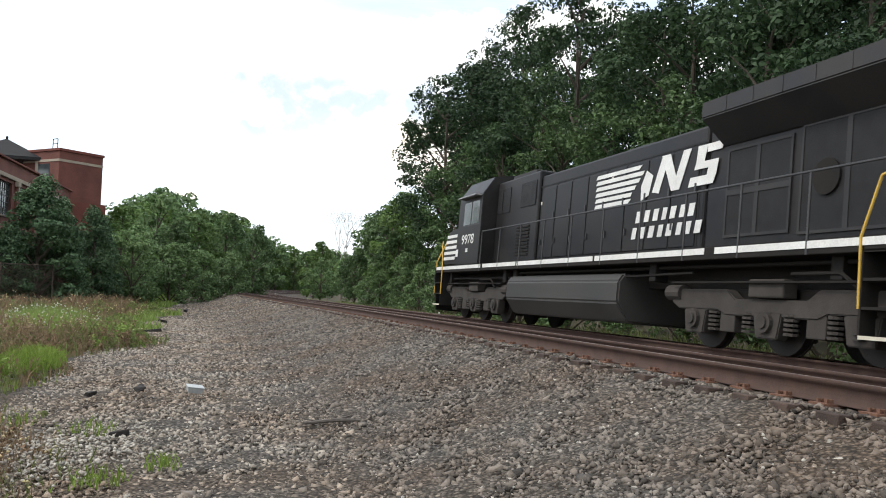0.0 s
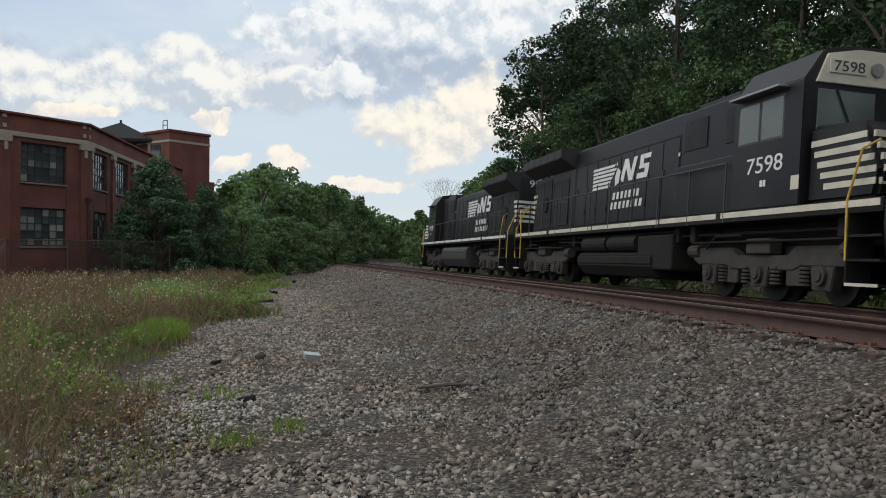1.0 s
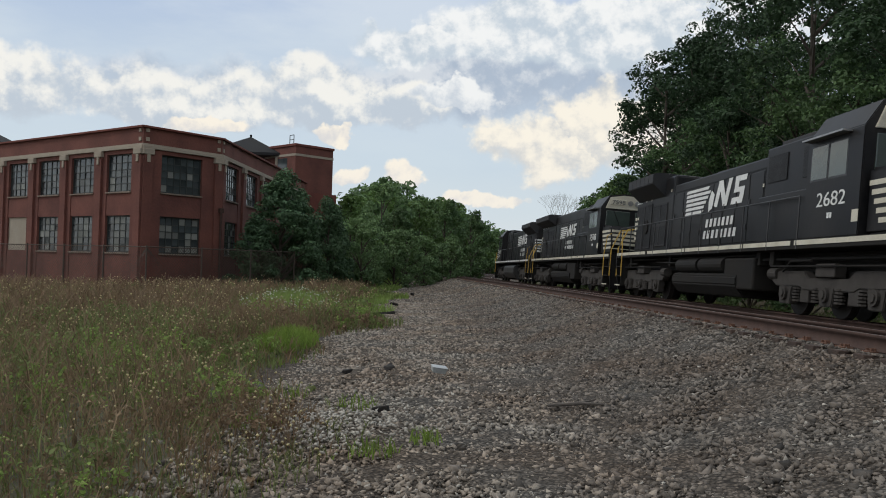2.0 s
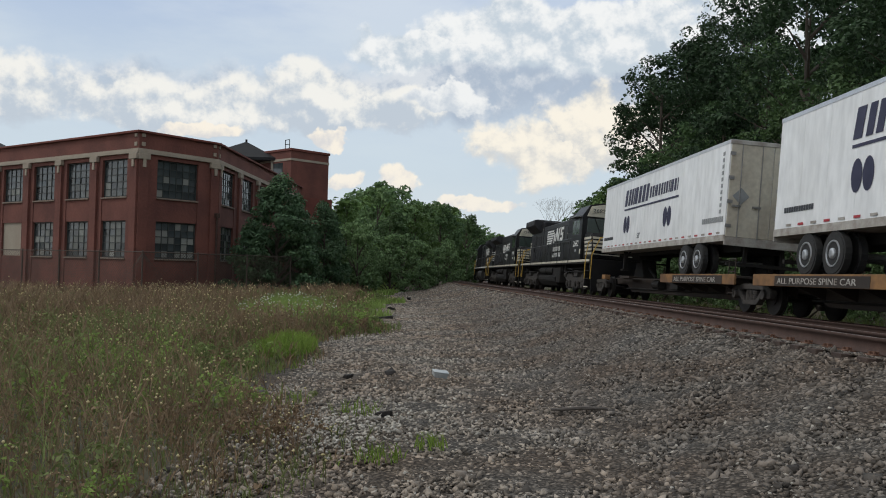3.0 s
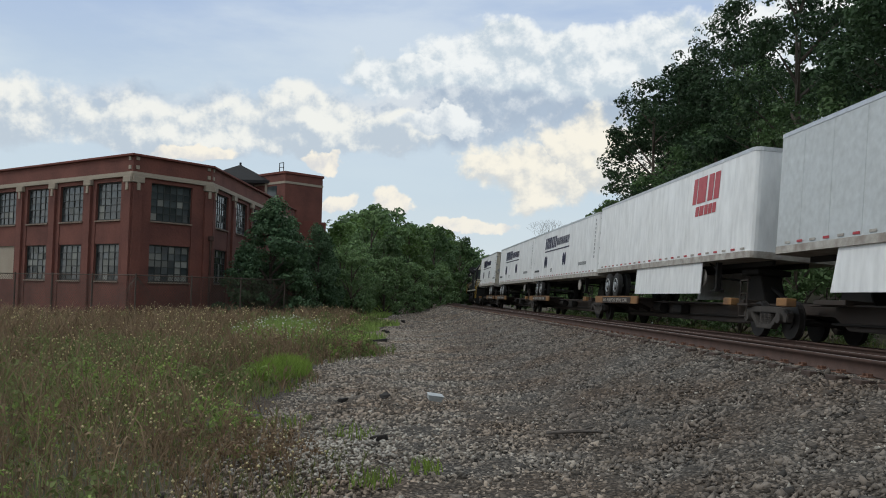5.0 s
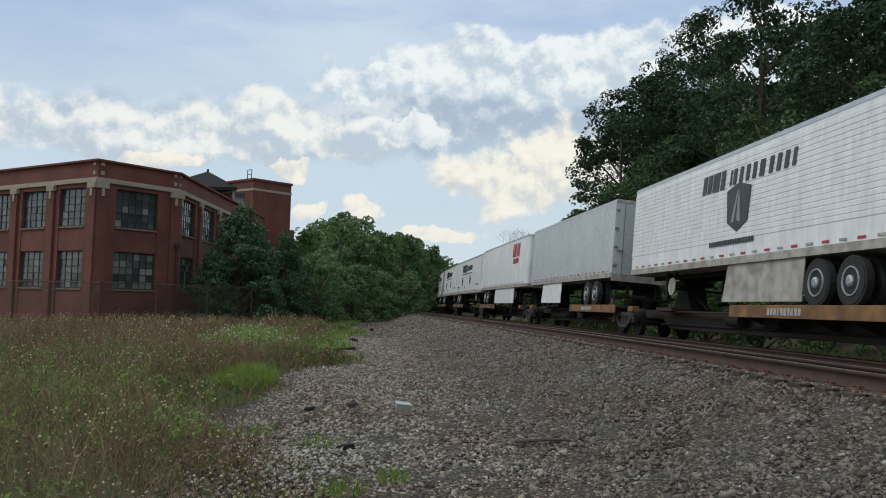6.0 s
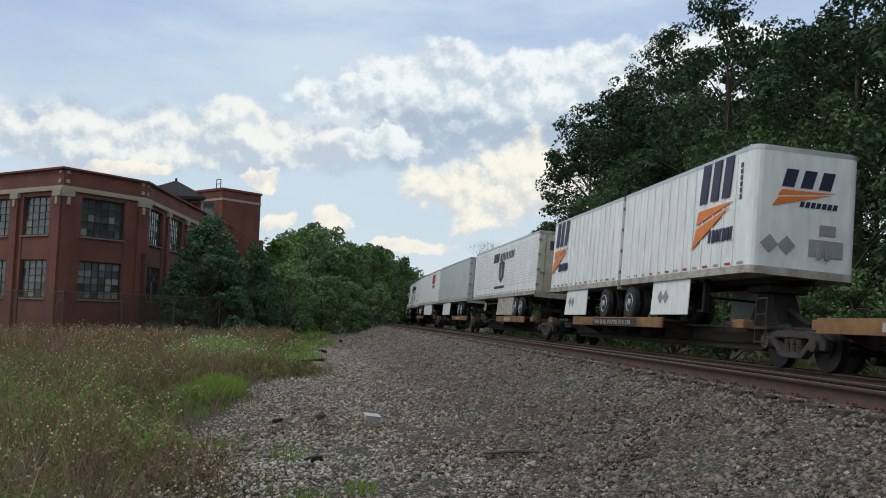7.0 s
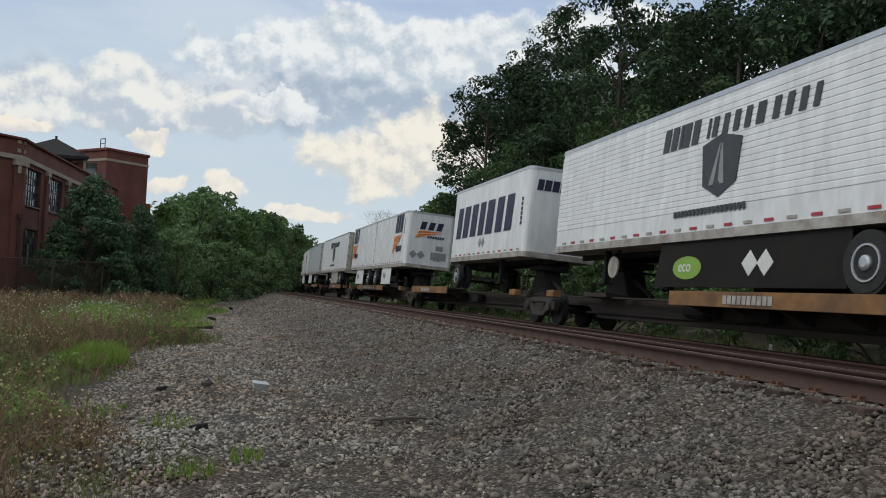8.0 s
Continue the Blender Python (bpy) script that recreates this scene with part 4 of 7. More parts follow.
def loco_truck(parent, x):
    tr = new("truck")
    tr.parent = parent
    tr.matrix_basis = Matrix.Translation((x, 0, 0))
    w = part("wheelset", wheel_mesh(0.51), WHEEL, tr)
    w.matrix_basis = Matrix.Translation((-1.95, 0, 0.51))
    for a in (0, 1.95):
        again(w, tr, Matrix.Translation((a, 0, 0.51)))
    for sgn in (1, -1):
        b = Solid()
        y0, y1 = sorted((sgn * 1.0, sgn * 1.22))
        b.prism([(-2.75, 0.78), (-2.55, 1.02), (-1.1, 1.02), (-0.85, 0.86), (0.85, 0.86), (1.1, 1.02), (2.55, 1.02), (2.75, 0.78), (2.5, 0.66), (1.3, 0.66), (1.1, 0.58), (-1.1, 0.58), (-1.3, 0.66), (-2.5, 0.66)], y0, y1, "y", 0.02)
        for c in (-1.95, 0, 1.95):
            b.prism([(c - 0.34, 0.66), (c + 0.34, 0.66), (c + 0.26, 0.24), (c - 0.26, 0.24)], sgn * 1.02, sgn * 1.24, "y", 0.02)
            b.bar((c, sgn * 1.2, 0.5), (c, sgn * 1.31, 0.5), 0.17, 14)
            b.bar((c, sgn * 1.3, 0.5), (c, sgn * 1.34, 0.5), 0.10, 10)
        for c in (-1.05, 1.05):
            b.box(c - 0.2, c + 0.2, *sorted((sgn * 1.0, sgn * 1.2)), 0.3, 0.66, 0.02)
        b.bar((-2.9, sgn * 1.15, 0.95), (-2.45, sgn * 1.15, 0.95), 0.15, 12)
        b.bar((2.45, sgn * 1.15, 0.95), (2.9, sgn * 1.15, 0.95), 0.15, 12)
        b.box(-0.42, 0.42, *sorted((sgn * 1.02, sgn * 1.3)), 0.88, 1.18, 0.03)
        part("side_frame", b, TRUCK_GREY, tr, "dusty cast steel side frame")
        c = Solid()
        for a in (-1.42, 1.42, -0.5, 0.5):
            coil(c, a, sgn * 1.17, 0.3, 0.66, 0.12)
        tagged(part("springs", c, TRUCK_GREY, tr), kind="stuff")
        p = Solid().pipe([(-2.6, sgn * 1.34, 1.12), (2.6, sgn * 1.34, 1.12)], 0.022)
        p.pipe([(-2.0, sgn * 1.3, 1.0), (-1.6, sgn * 1.3, 1.25), (-0.6, sgn * 1.3, 1.25)], 0.03)
        part("brake_pipe", p, FRAME_BLACK, tr)
    part("bolster", Solid().box(-2.4, 2.4, -0.95, 0.95, 0.62, 1.05, 0.03), FRAME_BLACK, tr)


def end_steps(parent, x, face):
    """Pilot, steps and yellow grab rails at one end; face +1 or -1 tells which way it looks."""
    f = face
    pl = Solid().prism([(-1.35, 0.18), (1.35, 0.18), (1.5, 1.25), (1.5, 1.7), (-1.5, 1.7), (-1.5, 1.25)], x - 0.06, x + 0.06, "x", 0.01)
    part("pilot", pl, BLACK, parent)
    part("coupler", Solid().box(*sorted((x, x + f * 0.55)), -0.14, 0.14, 0.72, 0.98, 0.03).box(*sorted((x + f * 0.4, x + f * 0.72)), -0.2, 0.2, 0.66, 1.04, 0.05), FRAME_BLACK, parent)
    for sgn in (1, -1):
        st = Solid()
        for i in range(4):
            st.box(*sorted((x - f * 0.1, x - f * 0.85)), *sorted((sgn * 1.1, sgn * 1.5)), 0.36 + i * 0.38, 0.40 + i * 0.38)
        st.box(*sorted((x - f * 0.86, x - f * 0.9)), *sorted((sgn * 1.05, sgn * 1.5)), 0.36, 1.62)
        part("steps", st, FRAME_BLACK, parent)
        ed = Solid().box(*sorted((x - f * 0.1, x - f * 0.86)), *sorted((sgn * 1.5, sgn * 1.52)), 0.35, 0.40)
        part("step_edge", ed, CREAM, parent)
        hr = Solid()
        hr.pipe([(x - f * 0.9, sgn * 1.5, 0.75), (x - f * 0.9, sgn * 1.52, 1.7), (x - f * 0.62, sgn * 1.5, 2.5), (x - f * 0.35, sgn * 1.4, 2.62)], 0.021)
        hr.pipe([(x + f * 0.05, sgn * 1.45, 0.75), (x + f * 0.05, sgn * 1.45, 1.9), (x + f * 0.05, sgn * 1.1, 2.75), (x + f * 0.05, sgn * 0.6, 2.8)], 0.025)
        part("grab_rail", hr, YELLOW, parent, "yellow grab rail by the steps")


def handrail(parent, x0, x1, sgn):
    b = Solid().pipe([(x0, sgn * 1.5, 2.72), (x1, sgn * 1.5, 2.72)], 0.02)
    part("handrail", b, RAIL_SKY_GREY, parent)
    post = part("stanchion", Solid().bar((0, sgn * 1.5, 1.5), (0, sgn * 1.5, 2.72), 0.022, 6), RAIL_SKY_GREY, parent)
    n = round(abs(x1 - x0) / 1.55)
    post.matrix_basis = Matrix.Translation((x0, 0, 0))
    for i in range(1, n + 1):
        again(post, parent, Matrix.Translation((x0 + (x1 - x0) * i / n, 0, 0)))


def locomotive(digits, label, cream=False, wide_tank=True, radiator=(-9.15, -4.6), wing=(3.8, 4.25, 4.6), hood=4.12, emblem=(0.75, 1.3, 0.9), trucks=(-7.5, 6.7)):
    """A six-axle road diesel; its cab end looks along +x."""
    root = tagged(new("locomotive"), label, "locomotive", "locomotives of the freight train")
    stripe = CREAM if cream else WHITE
    fr = Solid().box(-10.5, 10.4, -1.5, 1.5, 1.5, 1.72, 0.015).box(-10.2, 10.1, -0.75, 0.75, 1.05, 1.5, 0.02)
    part("frame", fr, FRAME_BLACK, root)
    for sgn in (1, -1):
        st = Solid()
        y0, y1 = sorted((sgn * 1.5, sgn * 1.512))
        st.box(-10.45, -6.4, y0, y1, 1.59, 1.7).box(-6.1, -2.0, y0, y1, 1.59, 1.7).box(-1.9, 2.6, y0, y1, 1.59, 1.7).box(2.7, 5.4, y0, y1, 1.59, 1.7).box(5.6, 10.35, y0, y1, 1.59, 1.7)
        pieces("sill_stripe", st, stripe, root, "pale sill stripe")
        pp = Solid().pipe([(-9.5, sgn * 1.2, 1.42), (3.0, sgn * 1.2, 1.42), (3.3, sgn * 1.2, 1.3), (9, sgn * 1.2, 1.3)], 0.035)
        pp.pipe([(-5.5, sgn * 1.3, 1.3), (-2.9, sgn * 1.3, 1.25), (-2.6, sgn * 1.3, 1.0)], 0.025)
        for a in (-9.0, -4.1, 3.2, 4.0, 9.2):
            pp.box(a - 0.12, a + 0.12, *sorted((sgn * 1.0, sgn * 1.3)), 1.15, 1.5, 0.02)
        part("piping", pp, FRAME_BLACK, root)
    # long hood, in sections with doors
    hw = 0.96
    hd = Solid().box(-10.0, -5.2, -hw, hw, 1.72, max(hood, wing[2] - 0.08), 0.1).box(-5.18, 2.6, -hw, hw, 1.72, hood, 0.06)
    part("long_hood", hd, BLACK, root)
    ac = Solid().box(2.62, 5.9, -1.02, 1.02, 1.72, 4.3, 0.05).box(3.2, 5.9, -1.42, -1.0, 1.72, 2.9, 0.03)
    part("equipment_cab", ac, BLACK, root)
    dr = Solid()
    gr = Solid()
    la = Solid()
    lv = Solid()
    for sgn in (1, -1):
        for i in range(8):
            x = -4.95 + i * 0.93
            dr.box(x, x + 0.86, *sorted((sgn * hw, sgn * (hw + 0.022))), 1.85, 3.75, 0.008)
            la.box(x + 0.02, x + 0.07, *sorted((sgn * (hw + 0.02), sgn * (hw + 0.05))), 2.9, 3.05)
            la.box(x + 0.78, x + 0.83, *sorted((sgn * (hw + 0.02), sgn * (hw + 0.05))), 2.2, 2.35)
        for x, z0, z1, w in ((-9.7, 1.95, 3.6, 0.9), (-8.7, 1.95, 3.6, 0.9), (-7.5, 2.0, 2.7, 0.75), (-6.65, 2.0, 2.7, 0.75), (-7.5, 2.8, 3.5, 0.75), (-6.65, 2.8, 3.5, 0.75)):
            gr.box(x, x + w, *sorted((sgn * hw, sgn * (hw + 0.018))), z0, z1)
        for x, z0, z1, w in ((2.8, 3.35, 4.05, 1.1), (4.75, 3.3, 4.05, 0.55), (5.4, 3.3, 4.05, 0.4)):
            gr.box(x, x + w, *sorted((sgn * 1.02, sgn * 1.04)), z0, z1)
        for i in range(9):
            z = 1.95 + i * 0.1
            lv.box(3.1, 4.0, *sorted((sgn * 1.02, sgn * 1.05)), z, z + 0.05)
    # solid near-black strips between and above the doors paint in the gaps' shade
    gaps = Solid()
    for sgn in (1, -1):
        for i in range(9):
            x = -4.985 + i * 0.93
            gaps.box(x - 0.03, x + 0.028, *sorted((sgn * (hw - 0.01), sgn * (hw + 0.006))), 1.83, 3.78)
        gaps.box(-5.2, 2.6, *sorted((sgn * (hw - 0.01), sgn * (hw + 0.01))), 3.8, 3.84)
    pieces("door_gap_shade", gaps, GRILLE, root)
    pieces("hood_door", dr, BLACK, root)
    pieces("latch", la, RAIL_SKY_GREY, root)
    pieces("louvre_slat", lv, FRAME_BLACK, root)
    pieces("grille", gr, GRILLE, root, "dark air grille")
    fm = Solid()
    for sgn in (1, -1):
        y0, y1 = sorted((sgn * hw, sgn * (hw + 0.03)))
        for x, z0, z1, w in ((-9.7, 1.95, 3.6, 0.9), (-8.7, 1.95, 3.6, 0.9), (-7.5, 2.0, 2.7, 0.75), (-6.65, 2.0, 2.7, 0.75), (-7.5, 2.8, 3.5, 0.75), (-6.65, 2.8, 3.5, 0.75)):
            fm.box(x - 0.05, x, y0, y1, z0 - 0.05, z1 + 0.05).box(x + w, x + w + 0.05, y0, y1, z0 - 0.05, z1 + 0.05)
            fm.box(x, x + w, y0, y1, z1, z1 + 0.05).box(x, x + w, y0, y1, z0 - 0.05, z0)
    pieces("grille_frame", fm, ROOF_BLACK, root)
    vw = Solid().bar((-8.35, hw, 2.75), (-8.35, hw + 0.06, 2.75), 0.28, 18).bar((-8.35, -hw, 2.75), (-8.35, -hw - 0.06, 2.75), 0.28, 18)
    pieces("brake_wheel", vw, FRAME_BLACK, root)
    # radiator wings
    r0, r1 = radiator
    w0, w1, w2 = wing
    rd = Solid().prism([(-1.5, w1), (-0.98, w0), (0.98, w0), (1.5, w1), (1.5, w2), (1.3, w2 + 0.06), (-1.3, w2 + 0.06), (-1.5, w2)], r0, r1, "x", 0.02)
    part("radiator", rd, ROOF_BLACK, root, "flared black radiator housing")
    ri = Solid()
    for i in range(5):
        x = r0 + (r1 - r0) * (i + 1) / 6
        ri.prism([(-1.508, w1 + 0.02), (-1.508, w2 - 0.02), (1.508, w2 - 0.02), (1.508, w1 + 0.02)], x - 0.012, x + 0.012, "x")
    pieces("radiator_rib", ri, ROOF_BLACK, root)
    ex = Solid().box(-2.4, -1.2, -0.5, 0.5, hood, hood + 0.2, 0.04).box(0.4, 1.6, -0.35, 0.35, hood, hood + 0.14, 0.04).box(3.2, 5.0, -0.9, 0.9, 4.3, 4.42, 0.02)
    pieces("roof_box", ex, ROOF_BLACK, root)
    # cab
    cb = Solid().prism([(-1.5, 1.72), (1.5, 1.72), (1.5, 3.95), (1.15, 4.5), (0.5, 4.62), (-0.5, 4.62), (-1.15, 4.5), (-1.5, 3.95)], 5.92, 8.25, "x", 0.02)
    part("cab", cb, BLACK, root)
    vis = Solid()
    win = Solid()
    fra = Solid()
    for sgn in (1, -1):
        for x0, x1 in ((6.15, 6.85), (6.95, 7.65)):
            win.box(x0, x1, *sorted((sgn * 1.49, sgn * 1.508)), 3.02, 3.75)
            fra.box(x0 - 0.04, x1 + 0.04, *sorted((sgn * 1.49, sgn * 1.503)), 2.98, 3.79)
        vis.prism([(6.05, 3.88), (7.8, 3.88), (7.8, 3.92), (6.05, 3.92)], *sorted((sgn * 1.48, sgn * 1.72)), "y")
    pieces("side_window", win, CAB_GLASS, root, "cab side window glass")
    pieces("window_frame", fra, RAIL_SKY_GREY, root)
    pieces("sunshade", vis, STEEL, root)
    ws = Solid().box(8.24, 8.275, 0.12, 1.25, 3.05, 3.8, 0.02).box(8.24, 8.275, -1.25, -0.12, 3.05, 3.8, 0.02)
    pieces("windshield", ws, CAB_GLASS, root, "greenish windshield pane")
    wp = Solid().bar((8.3, 0.9, 3.8), (8.3, 0.6, 3.15), 0.015, 5).bar((8.3, -0.9, 3.8), (8.3, -0.6, 3.15), 0.015, 5)
    pieces("wiper", wp, FRAME_BLACK, root)
    brow = Solid().prism([(-1.3, 3.9), (1.3, 3.9), (1.1, 4.42), (0.5, 4.54), (-0.5, 4.54), (-1.1, 4.42)], 8.24, 8.3, "x", 0.01)
    part("brow", brow, stripe if cream else BLACK, root)
    lights = Solid()
    for y in (-0.16, 0.16):
        lights.bar((8.3, y, 4.2), (8.36, y, 4.2), 0.12, 14)
    pieces("headlight", lights, STEEL, root, "round headlight")
    for y in (0.72, -0.72):
        part("number_board", Solid().box(8.3, 8.33, y - 0.36, y + 0.36, 4.08, 4.34, 0.01), FRAME_BLACK if not cream else CREAM, root)
        lettering("road_number", digits, 0.26, WHITE if not cream else CHARCOAL, root, on(FRONT, 8.335, y - 0.3, 4.12), width=0.6)
    # nose
    ns = Solid().prism([(8.26, 1.72), (10.0, 1.72), (10.15, 2.2), (9.7, 3.0), (8.26, 3.1)], -1.36, 1.36, "y", 0.08)
    part("nose", ns, BLACK, root)
    ns2 = Solid()
    sr = Solid()
    for sgn in (1, -1):
        for i in range(5):
            z = 1.95 + i * 0.19
            x1 = 10.03 - max(0, z - 2.2) * 0.5
            sr.box(8.35 + 0.1 * (4 - i), x1, *sorted((sgn * 1.355, sgn * 1.372)), z, z + 0.105)
    for i in range(5):
        z = 1.95 + i * 0.19
        x = 10.15 - abs(z + 0.05 - 2.2) * 0.5
        sr.box(x - 0.03, x + 0.035, -1.3, 1.3, z, z + 0.105)
    pieces("nose_stripe", sr, stripe, root, "pale nose stripe")
    sgns = Solid()
    for sgn in (1, -1):
        sgns.box(8.0, 8.24, *sorted((sgn * 1.5, sgn * 1.507)), 2.0, 2.25)
    pieces("plate", sgns, stripe, root)
    # rear end of the hood: stripes and number boards
    b = Solid()
    for i in range(5):
        b.box(-10.014, -10.0, -0.9, 0.9, 2.3 + i * 0.2, 2.41 + i * 0.2)
    for sgn in (1, -1):
        for i in range(5):
            b.box(-10.0, -9.75 + 0.05 * i, *sorted((sgn * hw, sgn * (hw + 0.024))), 2.3 + i * 0.2, 2.41 + i * 0.2)
    pieces("rear_stripe", b, stripe, root, "pale stripe on the hood end")
    lettering("road_number", digits, 0.42, WHITE, root, on(TAIL, -10.012, 0.5, 3.8), width=1.0)
    for sgn, face in ((1, SIDE), (-1, OTHER)):
        lettering("road_number", digits, 0.34, WHITE, root, on(face, -9.575 + sgn * 0.37, sgn * (hw + 0.012), 3.75), width=0.72)
    # lettering on both flanks
    for sgn, face in ((1, SIDE), (-1, OTHER)):
        y = sgn * (hw + 0.028)
        start, kx, kz = emblem
        hood_emblem(root, on(face, -start if sgn > 0 else -start - 3.0, y, 2.9), kx, kz)
        lettering("cab_number", digits, 0.44, WHITE, root, on(face, 7.1 + sgn * 0.62, sgn * 1.505, 2.4), width=1.2)
        bars_word("initial", [1, 1], 0.22, 0.12, WHITE, root, on(face, 7.1 + sgn * 0.1, sgn * 1.505, 2.13))
        handrail(root, -10.2, 5.7, sgn)
        sm = Solid()
        for i, (x, z) in enumerate(((-5.5, 3.9), (-3.2, 3.3), (-1.6, 3.5), (2.4, 3.3), (3.0, 3.0), (5.2, 2.9), (-7.9, 3.75), (-8.6, 3.75))):
            sm.box(x, x + 0.09, *sorted((y, y + sgn * 0.004)), z, z + 0.09)
        pieces("notice", sm, CREAM, root, "small pale notice")
    # tank between the trucks
    t = Solid()
    if wide_tank:
        t.prism([(-1.35, 1.32), (1.35, 1.32), (1.48, 1.15), (1.48, 0.7), (1.2, 0.3), (-1.2, 0.3), (-1.48, 0.7), (-1.48, 1.15)], -3.1, 3.3, "x", 0.04)
    else:
        t.prism([(-1.3, 0.95), (1.3, 0.95), (1.45, 0.85), (1.45, 0.6), (1.2, 0.3), (-1.2, 0.3), (-1.45, 0.6), (-1.45, 0.85)], -3.2, 2.2, "x", 0.04)
        t.box(1.2, 3.2, -1.4, 1.4, 0.5, 1.35, 0.05)
    part("fuel_tank", t, TANK_GREY if wide_tank else FRAME_BLACK, root, "dusty fuel tank")
    if not wide_tank:
        for sgn in (1, -1):
            for a, c in ((-2.9, -1.0), (-0.8, 1.1)):
                part("air_reservoir", Solid().bar((a, sgn * 1.25, 1.18), (c, sgn * 1.25, 1.18), 0.22, 16), FRAME_BLACK, root, smooth=False)
    loco_truck(root, trucks[0])
    loco_truck(root, trucks[1])
    end_steps(root, 10.5, 1)
    end_steps(root, -10.55, -1)
    return root


def lathe(solid, profile, sgn, n=20):
    """A dished disc turned about the axle: (radius, distance outwards) pairs."""
    rings = []
    for r, y in profile:
        if r:
            rings.append([solid.bm.verts.new((r * math.cos(t), sgn * y, r * math.sin(t))) for t in np.linspace(0, 2 * math.pi, n, False)])
        else:
            rings.append([solid.bm.verts.new((0, sgn * y, 0))])
    fs = []
    for a, b in zip(rings, rings[1:]):
        for i in range(n):
            j = (i + 1) % n
            fs.append(solid.bm.faces.new((a[i], a[j], b[j], b[i]) if len(b) > 1 else (a[i], a[j], b[0])))
    bmesh.ops.recalc_face_normals(solid.bm, faces=fs)
    return solid


def tyre_pair(parent, x, z, r=0.5):
    ax = new("axle")
    ax.parent = parent
    ax.matrix_basis = Matrix.Translation((x, 0, z))
    b = Solid()
    for sgn in (1, -1):
        for a in (1.27, 0.93):
            b.bar((0, sgn * (a - 0.13), 0), (0, sgn * (a + 0.02), 0), r, 24)
            b.bar((0, sgn * (a - 0.15), 0), (0, sgn * (a + 0.035), 0), r - 0.05, 24)
    pieces("tyre", b, TYRE, ax)
    b = Solid()
    for sgn in (1, -1):
        lathe(b, [(0.30, 1.28), (0.29, 1.325), (0.262, 1.325), (0.245, 1.275), (0.13, 1.25), (0.115, 1.34), (0.07, 1.36), (0.0, 1.36)], sgn, 20)
    b.bar((0, -1.2, 0), (0, 1.2, 0), 0.07, 8)
    pieces("rim", b, ALU, ax, "pale wheel rim")
    # the closed rim gets dark discs as the painted shade of its hand holes
    b = Solid()
    for sgn in (1, -1):
        for i in range(8):
            a = i * math.pi / 4
            p = (0.19 * math.cos(a), 0.19 * math.sin(a))
            b.bar((p[0], sgn * 1.25, p[1]), (p[0], sgn * 1.272, p[1]), 0.032, 7)
    pieces("hand_hole_shade", b, TYRE, ax)


